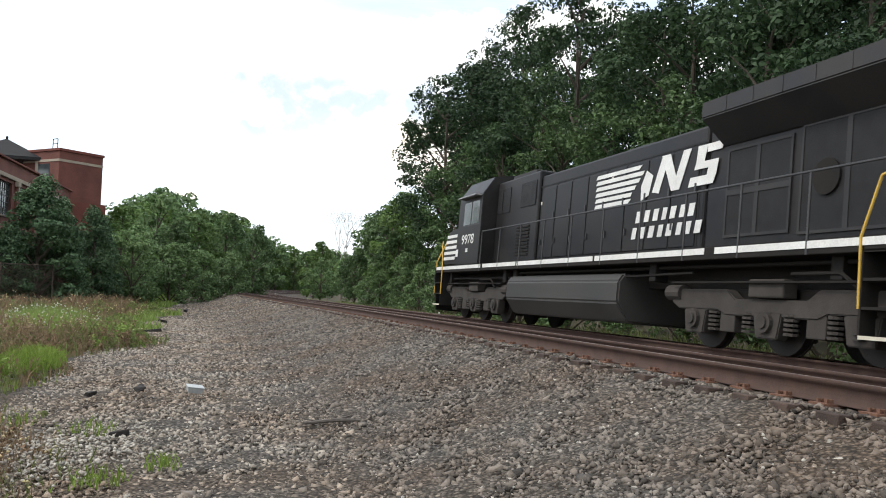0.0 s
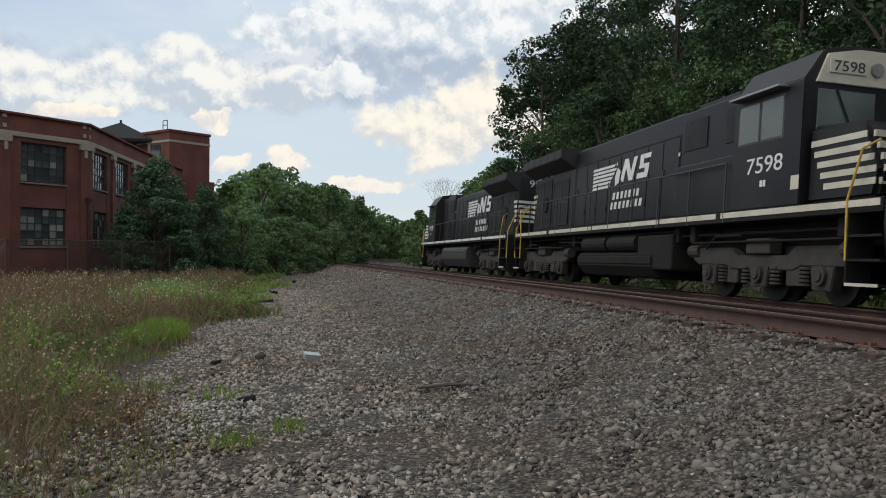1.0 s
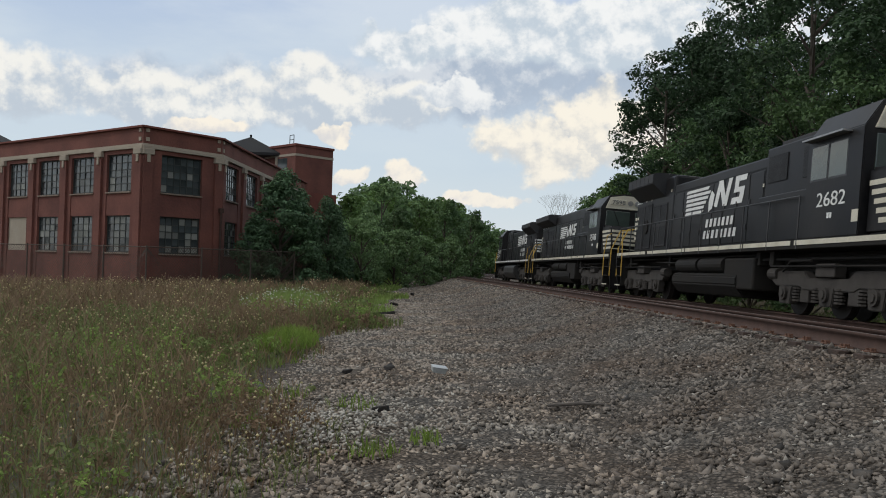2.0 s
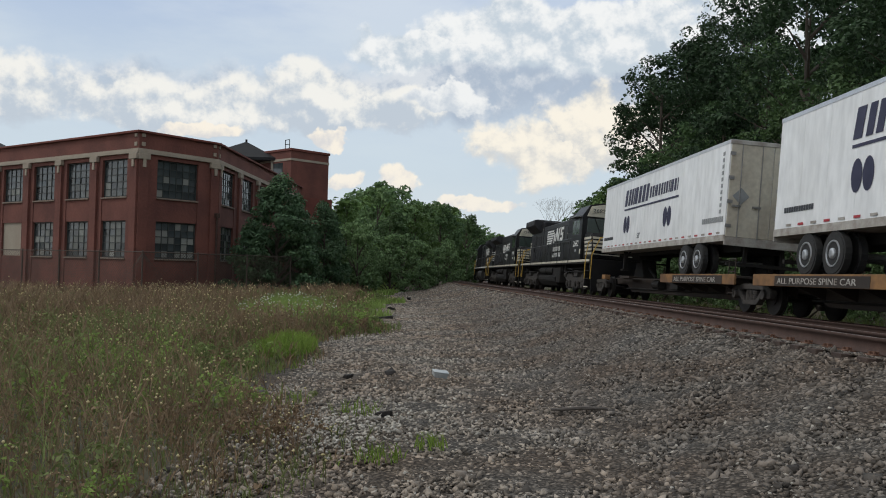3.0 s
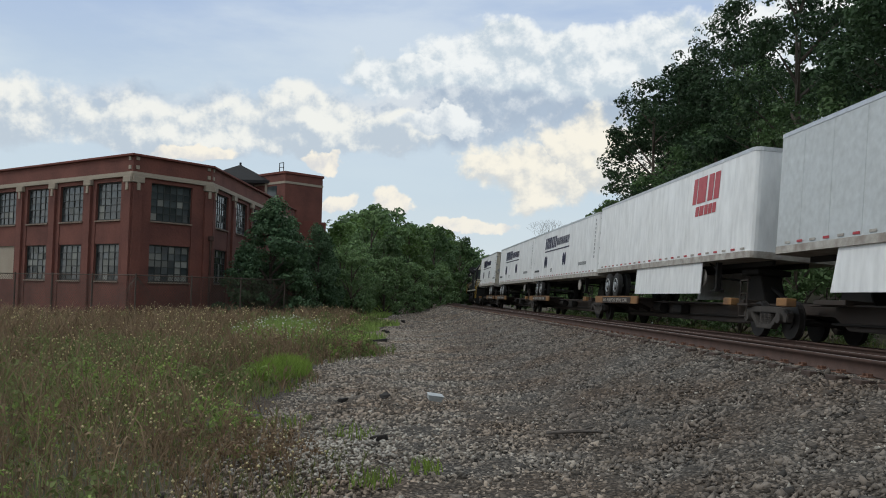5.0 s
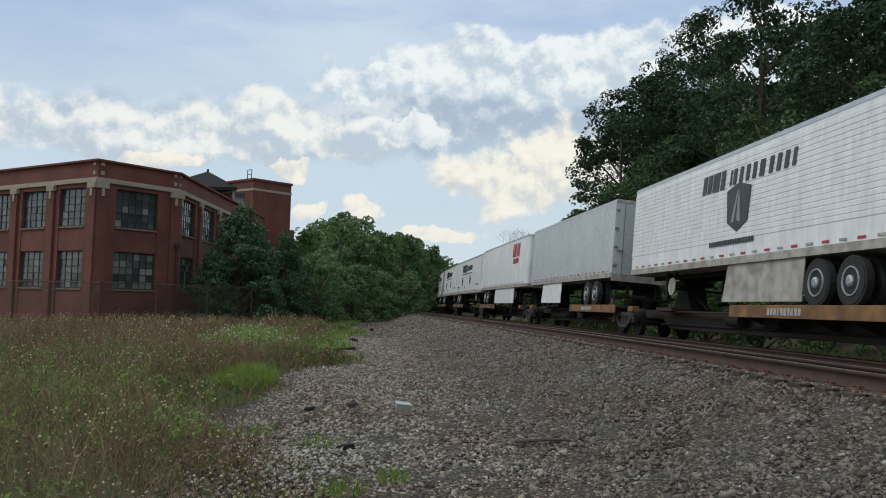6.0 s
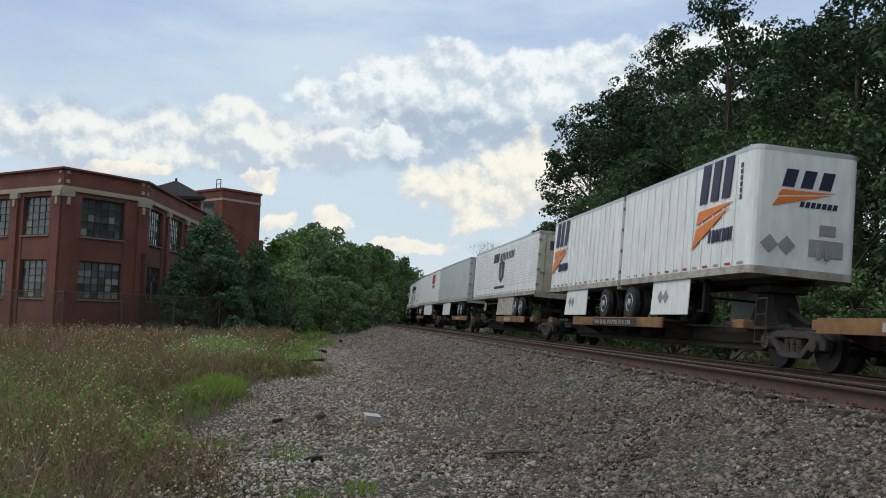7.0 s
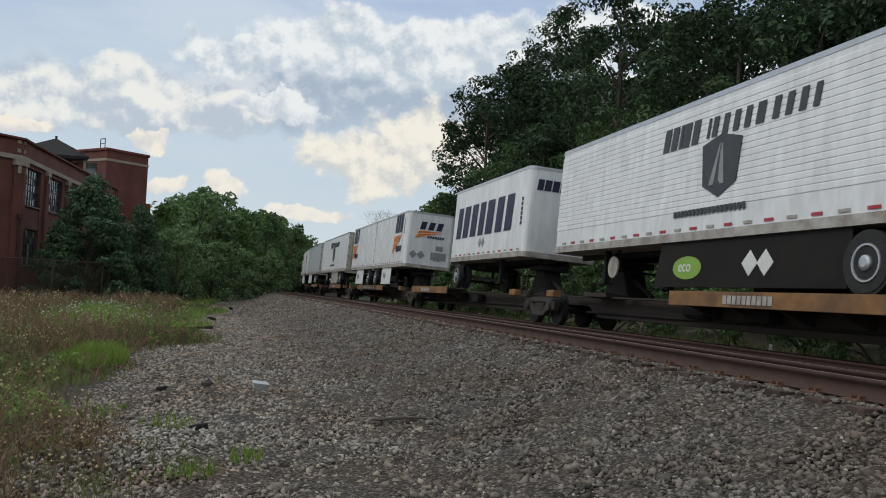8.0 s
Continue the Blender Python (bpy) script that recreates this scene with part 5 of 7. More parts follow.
def trailer(label, length, rear, skin=None, ribs=0, style="smooth", floor=2.05, top=5.03, deck=0.98, skirt=None, doors=None, axles=2, axle_in=2.6):
    """A road trailer on a rail car. rear: +1 if its doors look forward along the train, -1 if back."""
    skin = skin or TRAILER
    root = tagged(new("semi_trailer"), label, "trailer", "trailers riding on the train")
    h, w = length / 2, 1.3
    # the nose has rounded corners
    r = 0.22
    q = rear
    pts = []
    for a in (-w, w):
        pts.append((q * h, a))
    arc = [(-q * (h - r + r * math.sin(t)), w - r + r * math.cos(t)) for t in np.linspace(0, math.pi / 2, 5)]
    pts += arc + [(x, -y) for x, y in reversed(arc)]
    body = Solid().prism(pts, floor + 0.16, top - 0.1, "z")
    part("body", body, skin, root)
    rl = Solid().prism([(x * 1.0015, y * 1.008) for x, y in pts], top - 0.12, top - 0.02, "z")
    part("top_rail", rl, DIRTY_WHITE if style == "plate" else ALU, root)
    part("roof", Solid().prism([(x * 0.995, y * 0.98) for x, y in pts], top - 0.021, top, "z"), ALU, root)
    bt = Solid().prism([(x * 1.0015, y * 1.01) for x, y in pts], floor, floor + 0.18, "z")
    part("bottom_rail", bt, DIRTY_WHITE, root, "dirty bottom rail")
    if ribs:
        b = Solid()
        n = int(length / ribs)
        for sgn in (1, -1):
            for i in range(1, n):
                x = -h + 0.25 + (length - 0.5) * i / n
                b.box(x - 0.03, x + 0.03, *sorted((sgn * w, sgn * (w + 0.026))), floor + 0.19, top - 0.13)
        pieces("side_post", b, skin, root)
    elif style == "corrugated":
        b = Solid()
        for sgn in (1, -1):
            for i in range(17):
                z = floor + 0.62 + i * (top - floor - 0.85) / 17
                b.prism([(0, z), (sgn * 0.011, z + 0.015), (sgn * 0.011, z + 0.11), (0, z + 0.125)], -h + 0.15, h - 0.15, "x")
        o = part("side_corrugation", b, skin, root)
        for v in o.data.vertices:
            v.co.y += w if v.co.y > 0.0001 else (-w if v.co.y < -0.0001 else 0)
        # the feet of each ridge lie on the skin of their own side
        side = 1
        for k, v in enumerate(o.data.vertices):
            if abs(v.co.y) < 0.5:
                v.co.y = w if k < len(o.data.vertices) / 2 else -w
    else:
        b = Solid()
        for sgn in (1, -1):
            for i in range(1, int(length / 1.22)):
                x = -h + length * i / int(length / 1.22)
                b.box(x - 0.02, x + 0.02, *sorted((sgn * w, sgn * (w + 0.005))), floor + 0.19, top - 0.13)
        pieces("panel_seam", b, skin, root)
    # reflectors along the bottom rail
    b, c = Solid(), Solid()
    for sgn in (1, -1):
        n = int(length / 0.62)
        for i in range(n):
            x = -h + 0.3 + i * (length - 0.6) / n
            (b if i % 2 else c).box(x, x + 0.26, *sorted((sgn * (w + 0.012), sgn * (w + 0.018))), floor + 0.22, floor + 0.275)
    pieces("reflector", b, RED_MARK, root)
    pieces("reflector", c, DIRTY_WHITE, root)
    # doors with lock rods
    dm = doors or skin
    x = q * h
    d = Solid().box(*sorted((x, x + q * 0.03)), 0.01, w - 0.04, floor + 0.14, top - 0.12, 0.006).box(*sorted((x, x + q * 0.03)), -w + 0.04, -0.01, floor + 0.14, top - 0.12, 0.006)
    pieces("door", d, dm, root, "rear door")
    k = Solid()
    for y in (-0.95, -0.35, 0.35, 0.95):
        k.bar((x + q * 0.06, y, floor + 0.1), (x + q * 0.06, y, top - 0.15), 0.018, 6)
        k.box(*sorted((x + q * 0.03, x + q * 0.09)), y - 0.05, y + 0.2, floor + 1.0, floor + 1.06)
    for sgn in (1, -1):
        for z in (0.4, 1.1, 1.8, 2.5):
            k.box(*sorted((x + q * 0.03, x + q * 0.06)), *sorted((sgn * (w - 0.16), sgn * w)), floor + z, floor + z + 0.1)
    pieces("lock_rod", k, STEEL, root)
    pieces("door_frame", Solid().box(*sorted((x, x + q * 0.05)), -w, w, floor - 0.12, floor + 0.12, 0.01).box(*sorted((x, x + q * 0.05)), -w, w, top - 0.14, top - 0.02, 0.01), DIRTY_WHITE, root)
    # running gear
    wr = min(0.5, (floor - deck) / 2)
    gear = Solid().box(*sorted((q * (h - 0.4), q * (h - axle_in - 1.6))), -0.6, 0.6, floor - 0.25, floor, 0.02)
    gear.box(-h + 0.3, h - 0.3, -0.5, -0.42, floor - 0.14, floor).box(-h + 0.3, h - 0.3, 0.42, 0.5, floor - 0.14, floor)
    gear.box(*sorted((q * (h - 0.15), q * (h - 0.25))), -1.1, 1.1, deck + 0.32, deck + 0.42).box(*sorted((q * (h - 0.15), q * (h - 0.25))), -0.6, -0.5, deck + 0.4, floor).box(*sorted((q * (h - 0.15), q * (h - 0.25))), 0.5, 0.6, deck + 0.4, floor)
    part("bogie_frame", gear, FRAME_BLACK, root)
    for i in range(axles):
        tyre_pair(root, q * (h - axle_in + (i - 0.5) * 1.24 * (axles > 1)), deck + wr, wr)
    lx = -q * (h - 2.9)
    lg = Solid()
    for sgn in (1, -1):
        lg.box(lx - 0.07, lx + 0.07, *sorted((sgn * 0.85, sgn * 1.0)), deck + 0.25, floor, 0.01)
        lg.bar((lx, sgn * 0.92, deck + 0.8), (lx + q * 0.7, sgn * 0.92, floor), 0.035, 6)
        lg.box(lx - 0.16, lx + 0.16, *sorted((sgn * 0.78, sgn * 1.06)), deck + 0.2, deck + 0.26)
    lg.bar((lx, -0.92, deck + 0.6), (lx, 0.92, deck + 0.6), 0.03, 6)
    part("landing_gear", lg, FRAME_BLACK, root)
    if length > 15:
        for sgn in (1, -1):
            part("pale_disc", Solid().bar((lx + q * 0.75, sgn * 1.08, deck + 0.62), (lx + q * 0.75, sgn * 1.12, deck + 0.62), 0.27, 20), DIRTY_WHITE, root, "pale round disc by the landing gear")
    if skirt:
        x0, x1, mat = skirt
        b = Solid()
        for sgn in (1, -1):
            b.prism([(x0, deck + 0.12), (x1, deck + 0.12), (x1 - (0.25 if x1 * q < 0 else 0.1), floor), (x0 - 0.05, floor)], *sorted((sgn * 1.22, sgn * 1.25)), "y", 0.005)
        pieces("side_skirt", b, mat, root, "side skirt panel")
    return root


def spine_car(label, length, deck_at, hitch_at, words="", deck=0.98, first=False, deck_len=6.4):
    """One unit of an articulated spine car: a deep central beam, a wheel deck with yellow edge, a hitch stand and a truck."""
    root = tagged(new("spine_car"), label, "rail car", "spine cars of the train")
    h = length / 2
    b = Solid().prism([(-h + 0.2, 0.62), (-h + 1.9, 0.62), (-h + 2.6, 0.32), (h - 2.6, 0.32), (h - 1.9, 0.62), (h - 0.2, 0.62), (h - 0.2, 0.9), (-h + 0.2, 0.9)], -0.36, 0.36, "y", 0.02)
    part("spine_beam", b, SPINE_BROWN, root, "deep brown steel centre beam")
    for k, at in enumerate(deck_at):
        x0, x1 = at - deck_len / 2, at + deck_len / 2
        d = Solid().box(x0, x1, -1.34, -0.5, deck - 0.07, deck, 0.01).box(x0, x1, 0.5, 1.34, deck - 0.07, deck, 0.01)
        pieces("wheel_deck", d, SPINE_BROWN, root)
        e = Solid()
        for sgn in (1, -1):
            e.box(x0, x1, *sorted((sgn * 1.34, sgn * 1.4)), deck - 0.26, deck + 0.03, 0.008)
        pieces("deck_edge", e, SPINE_YELLOW, root, "faded yellow deck edge")
        pn = Solid()
        for sgn in (1, -1) if words else ():
            pn.box(at - 2.35, at + 1.9, *sorted((sgn * 1.4, sgn * 1.406)), deck - 0.25, deck - 0.01)
        pieces("edge_panel", pn, SPINE_BROWN, root)
        g = Solid()
        for x in np.linspace(x0 + 0.3, x1 - 0.3, 5):
            for sgn in (1, -1):
                g.prism([(sgn * 0.36, deck - 0.5), (sgn * 0.36, deck - 0.07), (sgn * 1.34, deck - 0.07), (sgn * 1.34, deck - 0.16)], x - 0.05, x + 0.05, "x")
        pieces("outrigger", g, SPINE_BROWN, root)
        if words and not k:
            lettering("stencil", words, 0.2, DIRTY_WHITE, root, on(SIDE, at + 1.75, 1.408, deck - 0.2), width=3.6)
        else:
            bars_word("stencil_bar", [1] * 10, 1.5, 0.16, DIRTY_WHITE, root, on(SIDE, at + 1.2, 1.408, deck - 0.2))
    for at in hitch_at:
        hs = Solid().prism([(at - 0.75, 0.9), (at + 0.75, 0.9), (at + 0.32, 1.7), (at - 0.32, 1.7)], -0.3, 0.3, "y", 0.02).box(at - 0.55, at + 0.55, -0.48, 0.48, 1.7, 1.86, 0.03)
        hs.bar((at - 1.5, 0, 0.95), (at, 0, 1.55), 0.06, 8)
        part("hitch_stand", hs, FRAME_BLACK, root)
        sb = Solid().box(at - 0.7, at + 0.7, -0.9, 0.9, 0.86, 0.97, 0.01)
        part("hitch_base", sb, SPINE_BROWN, root)
    walkb = Solid()
    for sgn in (1, -1):
        walkb.box(-h + 1.2, h - 1.2, *sorted((sgn * 0.5, sgn * 0.72)), 0.84, 0.88)
        walkb.pipe([(-h + 0.9, sgn * 1.2, 0.45), (-h + 0.9, sgn * 1.2, 1.45), (-h + 1.35, sgn * 1.2, 1.45), (-h + 1.35, sgn * 1.2, 0.45)], 0.02)
        for z in (0.5, 0.8, 1.1):
            walkb.bar((-h + 0.9, sgn * 1.2, z), (-h + 1.35, sgn * 1.2, z), 0.018, 5)
        walkb.box(-h + 0.8, -h + 1.45, *sorted((sgn * 0.3, sgn * 1.22)), 0.78, 0.84)
    part("ladder", walkb, SPINE_BROWN, root)
    # yellow brackets by the joint
    yb = Solid()
    for sgn in (1, -1):
        for x in (-h + 1.7, h - 1.5):
            yb.box(x, x + 0.55, *sorted((sgn * 1.05, sgn * 1.3)), 0.78, 0.98, 0.02)
    pieces("yellow_bracket", yb, SPINE_YELLOW, root)
    br = Solid().bar((1.0, 0.55, 0.66), (1.8, 0.55, 0.66), 0.17, 12).box(-1.2, -0.4, 0.38, 0.7, 0.5, 0.8, 0.03).pipe([(-h + 2, 0.42, 0.5), (h - 2, 0.42, 0.45)], 0.03)
    part("brake_gear", br, FRAME_BLACK, root)
    for x in ([-h] + ([h] if first else [])):
        tr = new("truck")
        tr.parent = root
        tr.matrix_basis = Matrix.Translation((x, 0, 0))
        w = part("wheelset", wheel_mesh(0.46), WHEEL, tr)
        w.matrix_basis = Matrix.Translation((-0.89, 0, 0.46))
        again(w, tr, Matrix.Translation((0.89, 0, 0.46)))
        for sgn in (1, -1):
            y = sorted((sgn * 0.95, sgn * 1.12))
            f = Solid()
            f.prism([(-1.25, 0.62), (-1.05, 0.72), (-0.5, 0.78), (0.5, 0.78), (1.05, 0.72), (1.25, 0.62), (1.2, 0.4), (0.75, 0.4), (0.62, 0.62), (-0.62, 0.62), (-0.75, 0.4), (-1.2, 0.4)], *y, "y", 0.02)
            f.prism([(-0.75, 0.5), (-0.4, 0.22), (0.4, 0.22), (0.75, 0.5), (0.65, 0.6), (0.33, 0.34), (-0.33, 0.34), (-0.65, 0.6)], *y, "y", 0.01)
            for a in (-0.89, 0.89):
                f.bar((a, sgn * 1.1, 0.5), (a, sgn * 1.2, 0.5), 0.13, 12)
            part("side_frame", f, TRUCK_GREY, tr)
            c = Solid()
            for a in (-0.22, 0, 0.22):
                coil(c, a, sgn * 1.03, 0.34, 0.6, 0.09)
            tagged(part("springs", c, TRUCK_GREY, tr), kind="stuff")
        part("bolster", Solid().box(-0.25, 0.25, -1.1, 1.1, 0.5, 0.75, 0.02).bar((0, 0, 0.5), (0, 0, 0.95), 0.3, 12), FRAME_BLACK, tr)
    return root


def dots(parent, m, k=1.0):
    for x in (0.0, 0.42):
        b = Solid()
        b.prism([(x * k + 0.2 * k * math.cos(t), 0.34 * k * math.sin(t)) for t in np.linspace(0, 2 * math.pi, 18)[:-1]], 0, 0.006, "z")
        o = part("dot", b, NAVY, parent)
        o.matrix_basis = m


def shipper_marks(root, h, face=SIDE, y=1.307):
    """Navy rows of bars, an underline and two pairs of ovals."""
    bars_word("name_bar", [8, 6, 6, 3, 8, 8, 8, 7], 3.3, 0.66, NAVY, root, on(face, h - 3.5, y, 3.82), 0.2, 0.3)
    bars_word("name_bar", [5, 5, 2, 5, 5, 5, 4, 5, 3, 2, 5, 5, 2], 3.2, 0.42, NAVY, root, on(face, h - 6.9, y, 3.9), 0.1, 0.4)
    bars_word("underline", [1], 6.7, 0.07, NAVY, root, on(face, h - 3.5, y, 3.64), gap=0)
    dots(root, on(face, h - 3.75, y, 3.05), 1.05)
    dots(root, on(face, h - 8.9, y, 3.05), 1.05)
    bars_word("web_bar", [1] * 12, 1.5, 0.13, CHARCOAL, root, on(face, h - 0.5, y, 2.5))
    lettering("length_mark", "53'", 0.3, CHARCOAL, root, on(face, h - 5.6, y, 2.42))
    bars_word("unit_bar", [1] * 11, 1.7, 0.16, GREY_MARK, root, on(face, h - 12.6, y, 2.55))
    bars_word("end_bar", [1] * 10, 1.9, 0.13, GREY_MARK, root, on(face, 0.35 - h, y, 2.8) @ Matrix.Rotation(radians(90), 4, "Z"), gap=0.4)


def freight_mark(root, m, k=1.0):
    """Navy slanted initials over an orange wing and a row of bars."""
    bars_word("initial", [9, 9, 9], 1.5 * k, 0.8 * k, NAVY, root, m @ Matrix.Translation((0, 0.62 * k, 0)), 0.15, 0.34)
    b = Solid()
    slab(b, [(-0.1 * k, 0.2 * k), (1.5 * k, 0.52 * k), (0.0, 0.48 * k)])
    slab(b, [(-0.25 * k, -0.3 * k), (1.35 * k, 0.42 * k), (-0.08 * k, 0.12 * k)], 0.008)
    o = part("wing", b, ORANGE, root, "orange wing emblem")
    o.matrix_basis = m
    bars_word("word_bar", [1] * 7, 1.05 * k, 0.25 * k, NAVY, root, m @ Matrix.Translation((0.5 * k, -0.22 * k, 0)), 0.15, 0.25)


def diamonds(root, m, n=2, r=0.28, mat=None):
    b = Solid()
    for i in range(n):
        c = i * r * 1.9
        slab(b, [(c - r, 0), (c, -r), (c + r, 0), (c, r)])
    pieces("placard", b, mat or GREY_MARK, root, "diamond placard holder", m)


def reefer_marks(root, h, y=1.325, near=True):
    """Charcoal words in bars, a shield with a pale road, bars beneath, an oval lime badge."""
    o = h - 6.1
    bars_word("name_bar", [7, 7, 3, 8, 7], 1.5, 0.5, CHARCOAL, root, on(SIDE, o, y, 4.06), 0.18, 0.25)
    bars_word("name_bar", [3, 6, 6, 6, 6, 8, 6, 6, 6, 5], 3.5, 0.4, CHARCOAL, root, on(SIDE, o - 1.75, y, 4.1), 0.18, 0.5)
    b = Solid()
    slab(b, [(0, 0.25), (0.55, 0.0), (1.1, 0.25), (1.2, 1.05), (0.55, 1.2), (-0.1, 1.05)])
    s = part("shield", b, CHARCOAL, root, "charcoal shield emblem")
    s.matrix_basis = on(SIDE, o - 1.75, y, 2.86) @ Matrix.Scale(1.05, 4)
    b = Solid()
    for a, c in ((0.3, 0.45), (0.66, 0.8)):
        slab(b, [(0.5 if a < 0.5 else 0.56, 1.02), (0.54 if a < 0.5 else 0.6, 1.02), (c - 0.08, 0.25), (a - 0.08, 0.25)], 0.01)
    slab(b, [(0.53, 0.3), (0.58, 0.3), (0.57, 0.9), (0.54, 0.9)], 0.01)
    s = part("shield_road", b, GREY_MARK, root)
    s.matrix_basis = on(SIDE, o - 1.75, y, 2.86) @ Matrix.Scale(1.05, 4)
    bars_word("web_bar", [1] * 18, 2.6, 0.13, CHARCOAL, root, on(SIDE, o - 0.7, y, 2.56))


# positions along the train: metres behind the start line at 0 s
L1 = locomotive("9978", "black diesel locomotive with white stripes and white sill line", wide_tank=True, radiator=(-10.0, -5.7), wing=(3.62, 4.05, 4.34), hood=4.14, emblem=(0.75, 1.32, 0.9))
L2 = locomotive("7598", "black diesel locomotive with cream stripes, cab facing the train", cream=True, wide_tank=False, radiator=(-10.05, -5.3), wing=(3.8, 4.12, 4.42), hood=4.36, emblem=(0.5, 1.15, 0.75))
L3 = locomotive("2682", "black diesel locomotive with pale nose stripes and long air tanks", cream=True, wide_tank=False, radiator=(-9.6, -6.2), emblem=(0.75, 1.35, 0.95))

TRAIN = [(L1, 30.0 - 11.15, 6.7, 0), (L2, 30.0 - 33.5, 6.7, 180), (L3, 30.0 - 55.7, 6.7, 180)]


def ride(ob, head, tail):
    TRAIN.append((ob, (head + tail) / 2, abs(head - tail) * 0.42, 0))


# trailers, front to back
A = trailer("white road trailer with navy lettering bars and cream rear doors", 14.4, -1, floor=1.98, top=4.95, doors=DOOR_CREAM)
shipper_marks(A, 7.2)
diamonds(A, on(TAIL, -7.24, 0.9, 3.3), 1, 0.25)
ride(A, -37.3, -51.7)
for head, tail, lab in ((-54.9, -71.0, "long white road trailer with navy marks and two pairs of ovals"), (-71.6, -87.7, "long white road trailer with navy marks and two pairs of ovals")):
    t = trailer(lab, 16.1, 1, floor=1.95, top=4.93, axle_in=2.4)
    shipper_marks(t, 8.05)
    ride(t, head, tail)
C = trailer("long plain white road trailer with a white side skirt", 16.1, 1, ribs=0, skirt=(-4.6, 2.2, TRAILER))
bars_word("red_mark", [4, 9, 5, 5], 2.2, 0.8, RED_MARK, C, on(SIDE, -3.6, 1.307, 3.9), 0.1, 0.2)
bars_word("red_mark", [4, 5, 4, 4, 4], 1.7, 0.3, RED_MARK, C, on(SIDE, -3.9, 1.307, 3.5), 0.1, 0.2)
ride(C, -88.2, -104.2)
G = trailer("pale grey road trailer with a diamond placard on its end", 14.6, -1, skin=TRAILER_GREY, skirt=(0.5, 4.5, TRAILER))
diamonds(G, on(TAIL, -7.35, 0.3, 3.1), 1, 0.3, CHARCOAL)
ride(G, -105.6, -120.2)
P1 = trailer("white corrugated reefer trailer with a dark shield and cream doors", 16.1, -1, style="corrugated", doors=DOOR_CREAM, skirt=(-3.6, 0.4, DIRTY_WHITE), axle_in=3.2)
reefer_marks(P1, 8.05, near=False)
bars_word("door_bar", [7, 7, 3, 8, 7], 1.2, 0.42, CHARCOAL, P1, on(TAIL, -8.09, 0.75, 4.15), 0.0, 0.15)
diamonds(P1, on(TAIL, -8.1, 0.2, 3.1), 1, 0.32, GREY_MARK)
ride(P1, -122.3, -138.4)
Y1 = trailer("short white ribbed trailer with navy and orange marks", 8.53, -1, ribs=0.52, axles=1, axle_in=1.2, skirt=(-0.9, 1.9, TRAILER))
freight_mark(Y1, on(SIDE, 3.65, 1.330, 3.15), 1.25)
diamonds(Y1, on(SIDE, 1.2, 1.255, 1.6), 2, 0.2)
ride(Y1, -141.0, -149.45)
Y2 = trailer("short white trailer with navy and orange marks on side and nose", 8.53, 1, ribs=0.6, axles=1, axle_in=1.0, skirt=(-1.0, 1.6, TRAILER))
freight_mark(Y2, on(SIDE, -1.5, 1.330, 3.15), 1.25)
freight_mark(Y2, on(TAIL, -4.275, 0.62, 3.78) @ Matrix.Diagonal((0.9, 0.52, 1, 1)), 1.0)
diamonds(Y2, on(SIDE, 0.9, 1.255, 1.6), 2, 0.2)
gb = Solid()
gb.box(-4.285, -4.265, -0.95, -0.1, 2.55, 2.95, 0.01).box(-4.29, -4.265, -0.75, -0.35, 3.05, 3.3, 0.01).box(-4.33, -4.265, -0.6, -0.5, 2.5, 2.75).box(-4.33, -4.265, -0.4, -0.3, 2.5, 2.75)
part("nose_box", gb, GREY_MARK, Y2, "grey connection box")
diamonds(Y2, on(TAIL, -4.275, 0.85, 2.75), 2, 0.22)
nr = bars_word("unit_bar", [1] * 6, 0.9, 0.11, CHARCOAL, Y2, on(SIDE, -3.75, 1.307, 3.8) @ Matrix.Rotation(radians(90), 4, "Z"))
ride(Y2, -149.75, -158.25)
R = trailer("short white trailer with large navy word in bars", 8.53, 1, axles=1, axle_in=1.1)
bars_word("name_bar", [8, 9, 9, 8, 10, 9, 9], 7.0, 1.25, NAVY, R, on(SIDE, 3.75, 1.312, 2.98), 0.12, 0.3)
bars_word("name_bar", [8, 9, 9, 8, 10, 9, 9], 1.9, 0.36, NAVY, R, on(TAIL, -4.275, 1.0, 4.25), 0.1, 0.14)
diamonds(R, on(SIDE, 0.4, 1.312, 2.7), 2, 0.2)
bars_word("unit_bar", [1] * 6, 0.95, 0.15, NAVY, R, on(SIDE, -3.95, 1.307, 3.1) @ Matrix.Rotation(radians(90), 4, "Z"))
ride(R, -167.4, -175.9)
P2 = trailer("white corrugated reefer trailer with dark shield and black skirt", 16.1, -1, style="corrugated", doors=DOOR_CREAM, skirt=(-4.0, 2.0, FRAME_BLACK), axle_in=3.0)
reefer_marks(P2, 8.05)
diamonds(P2, on(SIDE, -1.5, 1.256, 1.55), 2, 0.24, WHITE)
bd = Solid()
bd.prism([(0.5 * math.cos(t) ** 1 * (1.1 if abs(math.cos(t)) > 0.5 else 1), 0.24 * math.sin(t)) for t in np.linspace(0, 2 * math.pi, 20)[:-1]], 0, 0.006, "z")
o = part("badge", bd, LIME, P2, "lime green oval badge")
o.matrix_basis = on(SIDE, 0.65, 1.256, 1.5)
lettering("badge_word", "eco", 0.34, WHITE, P2, on(SIDE, 0.98, 1.266, 1.42))
ride(P2, -178.5, -194.6)

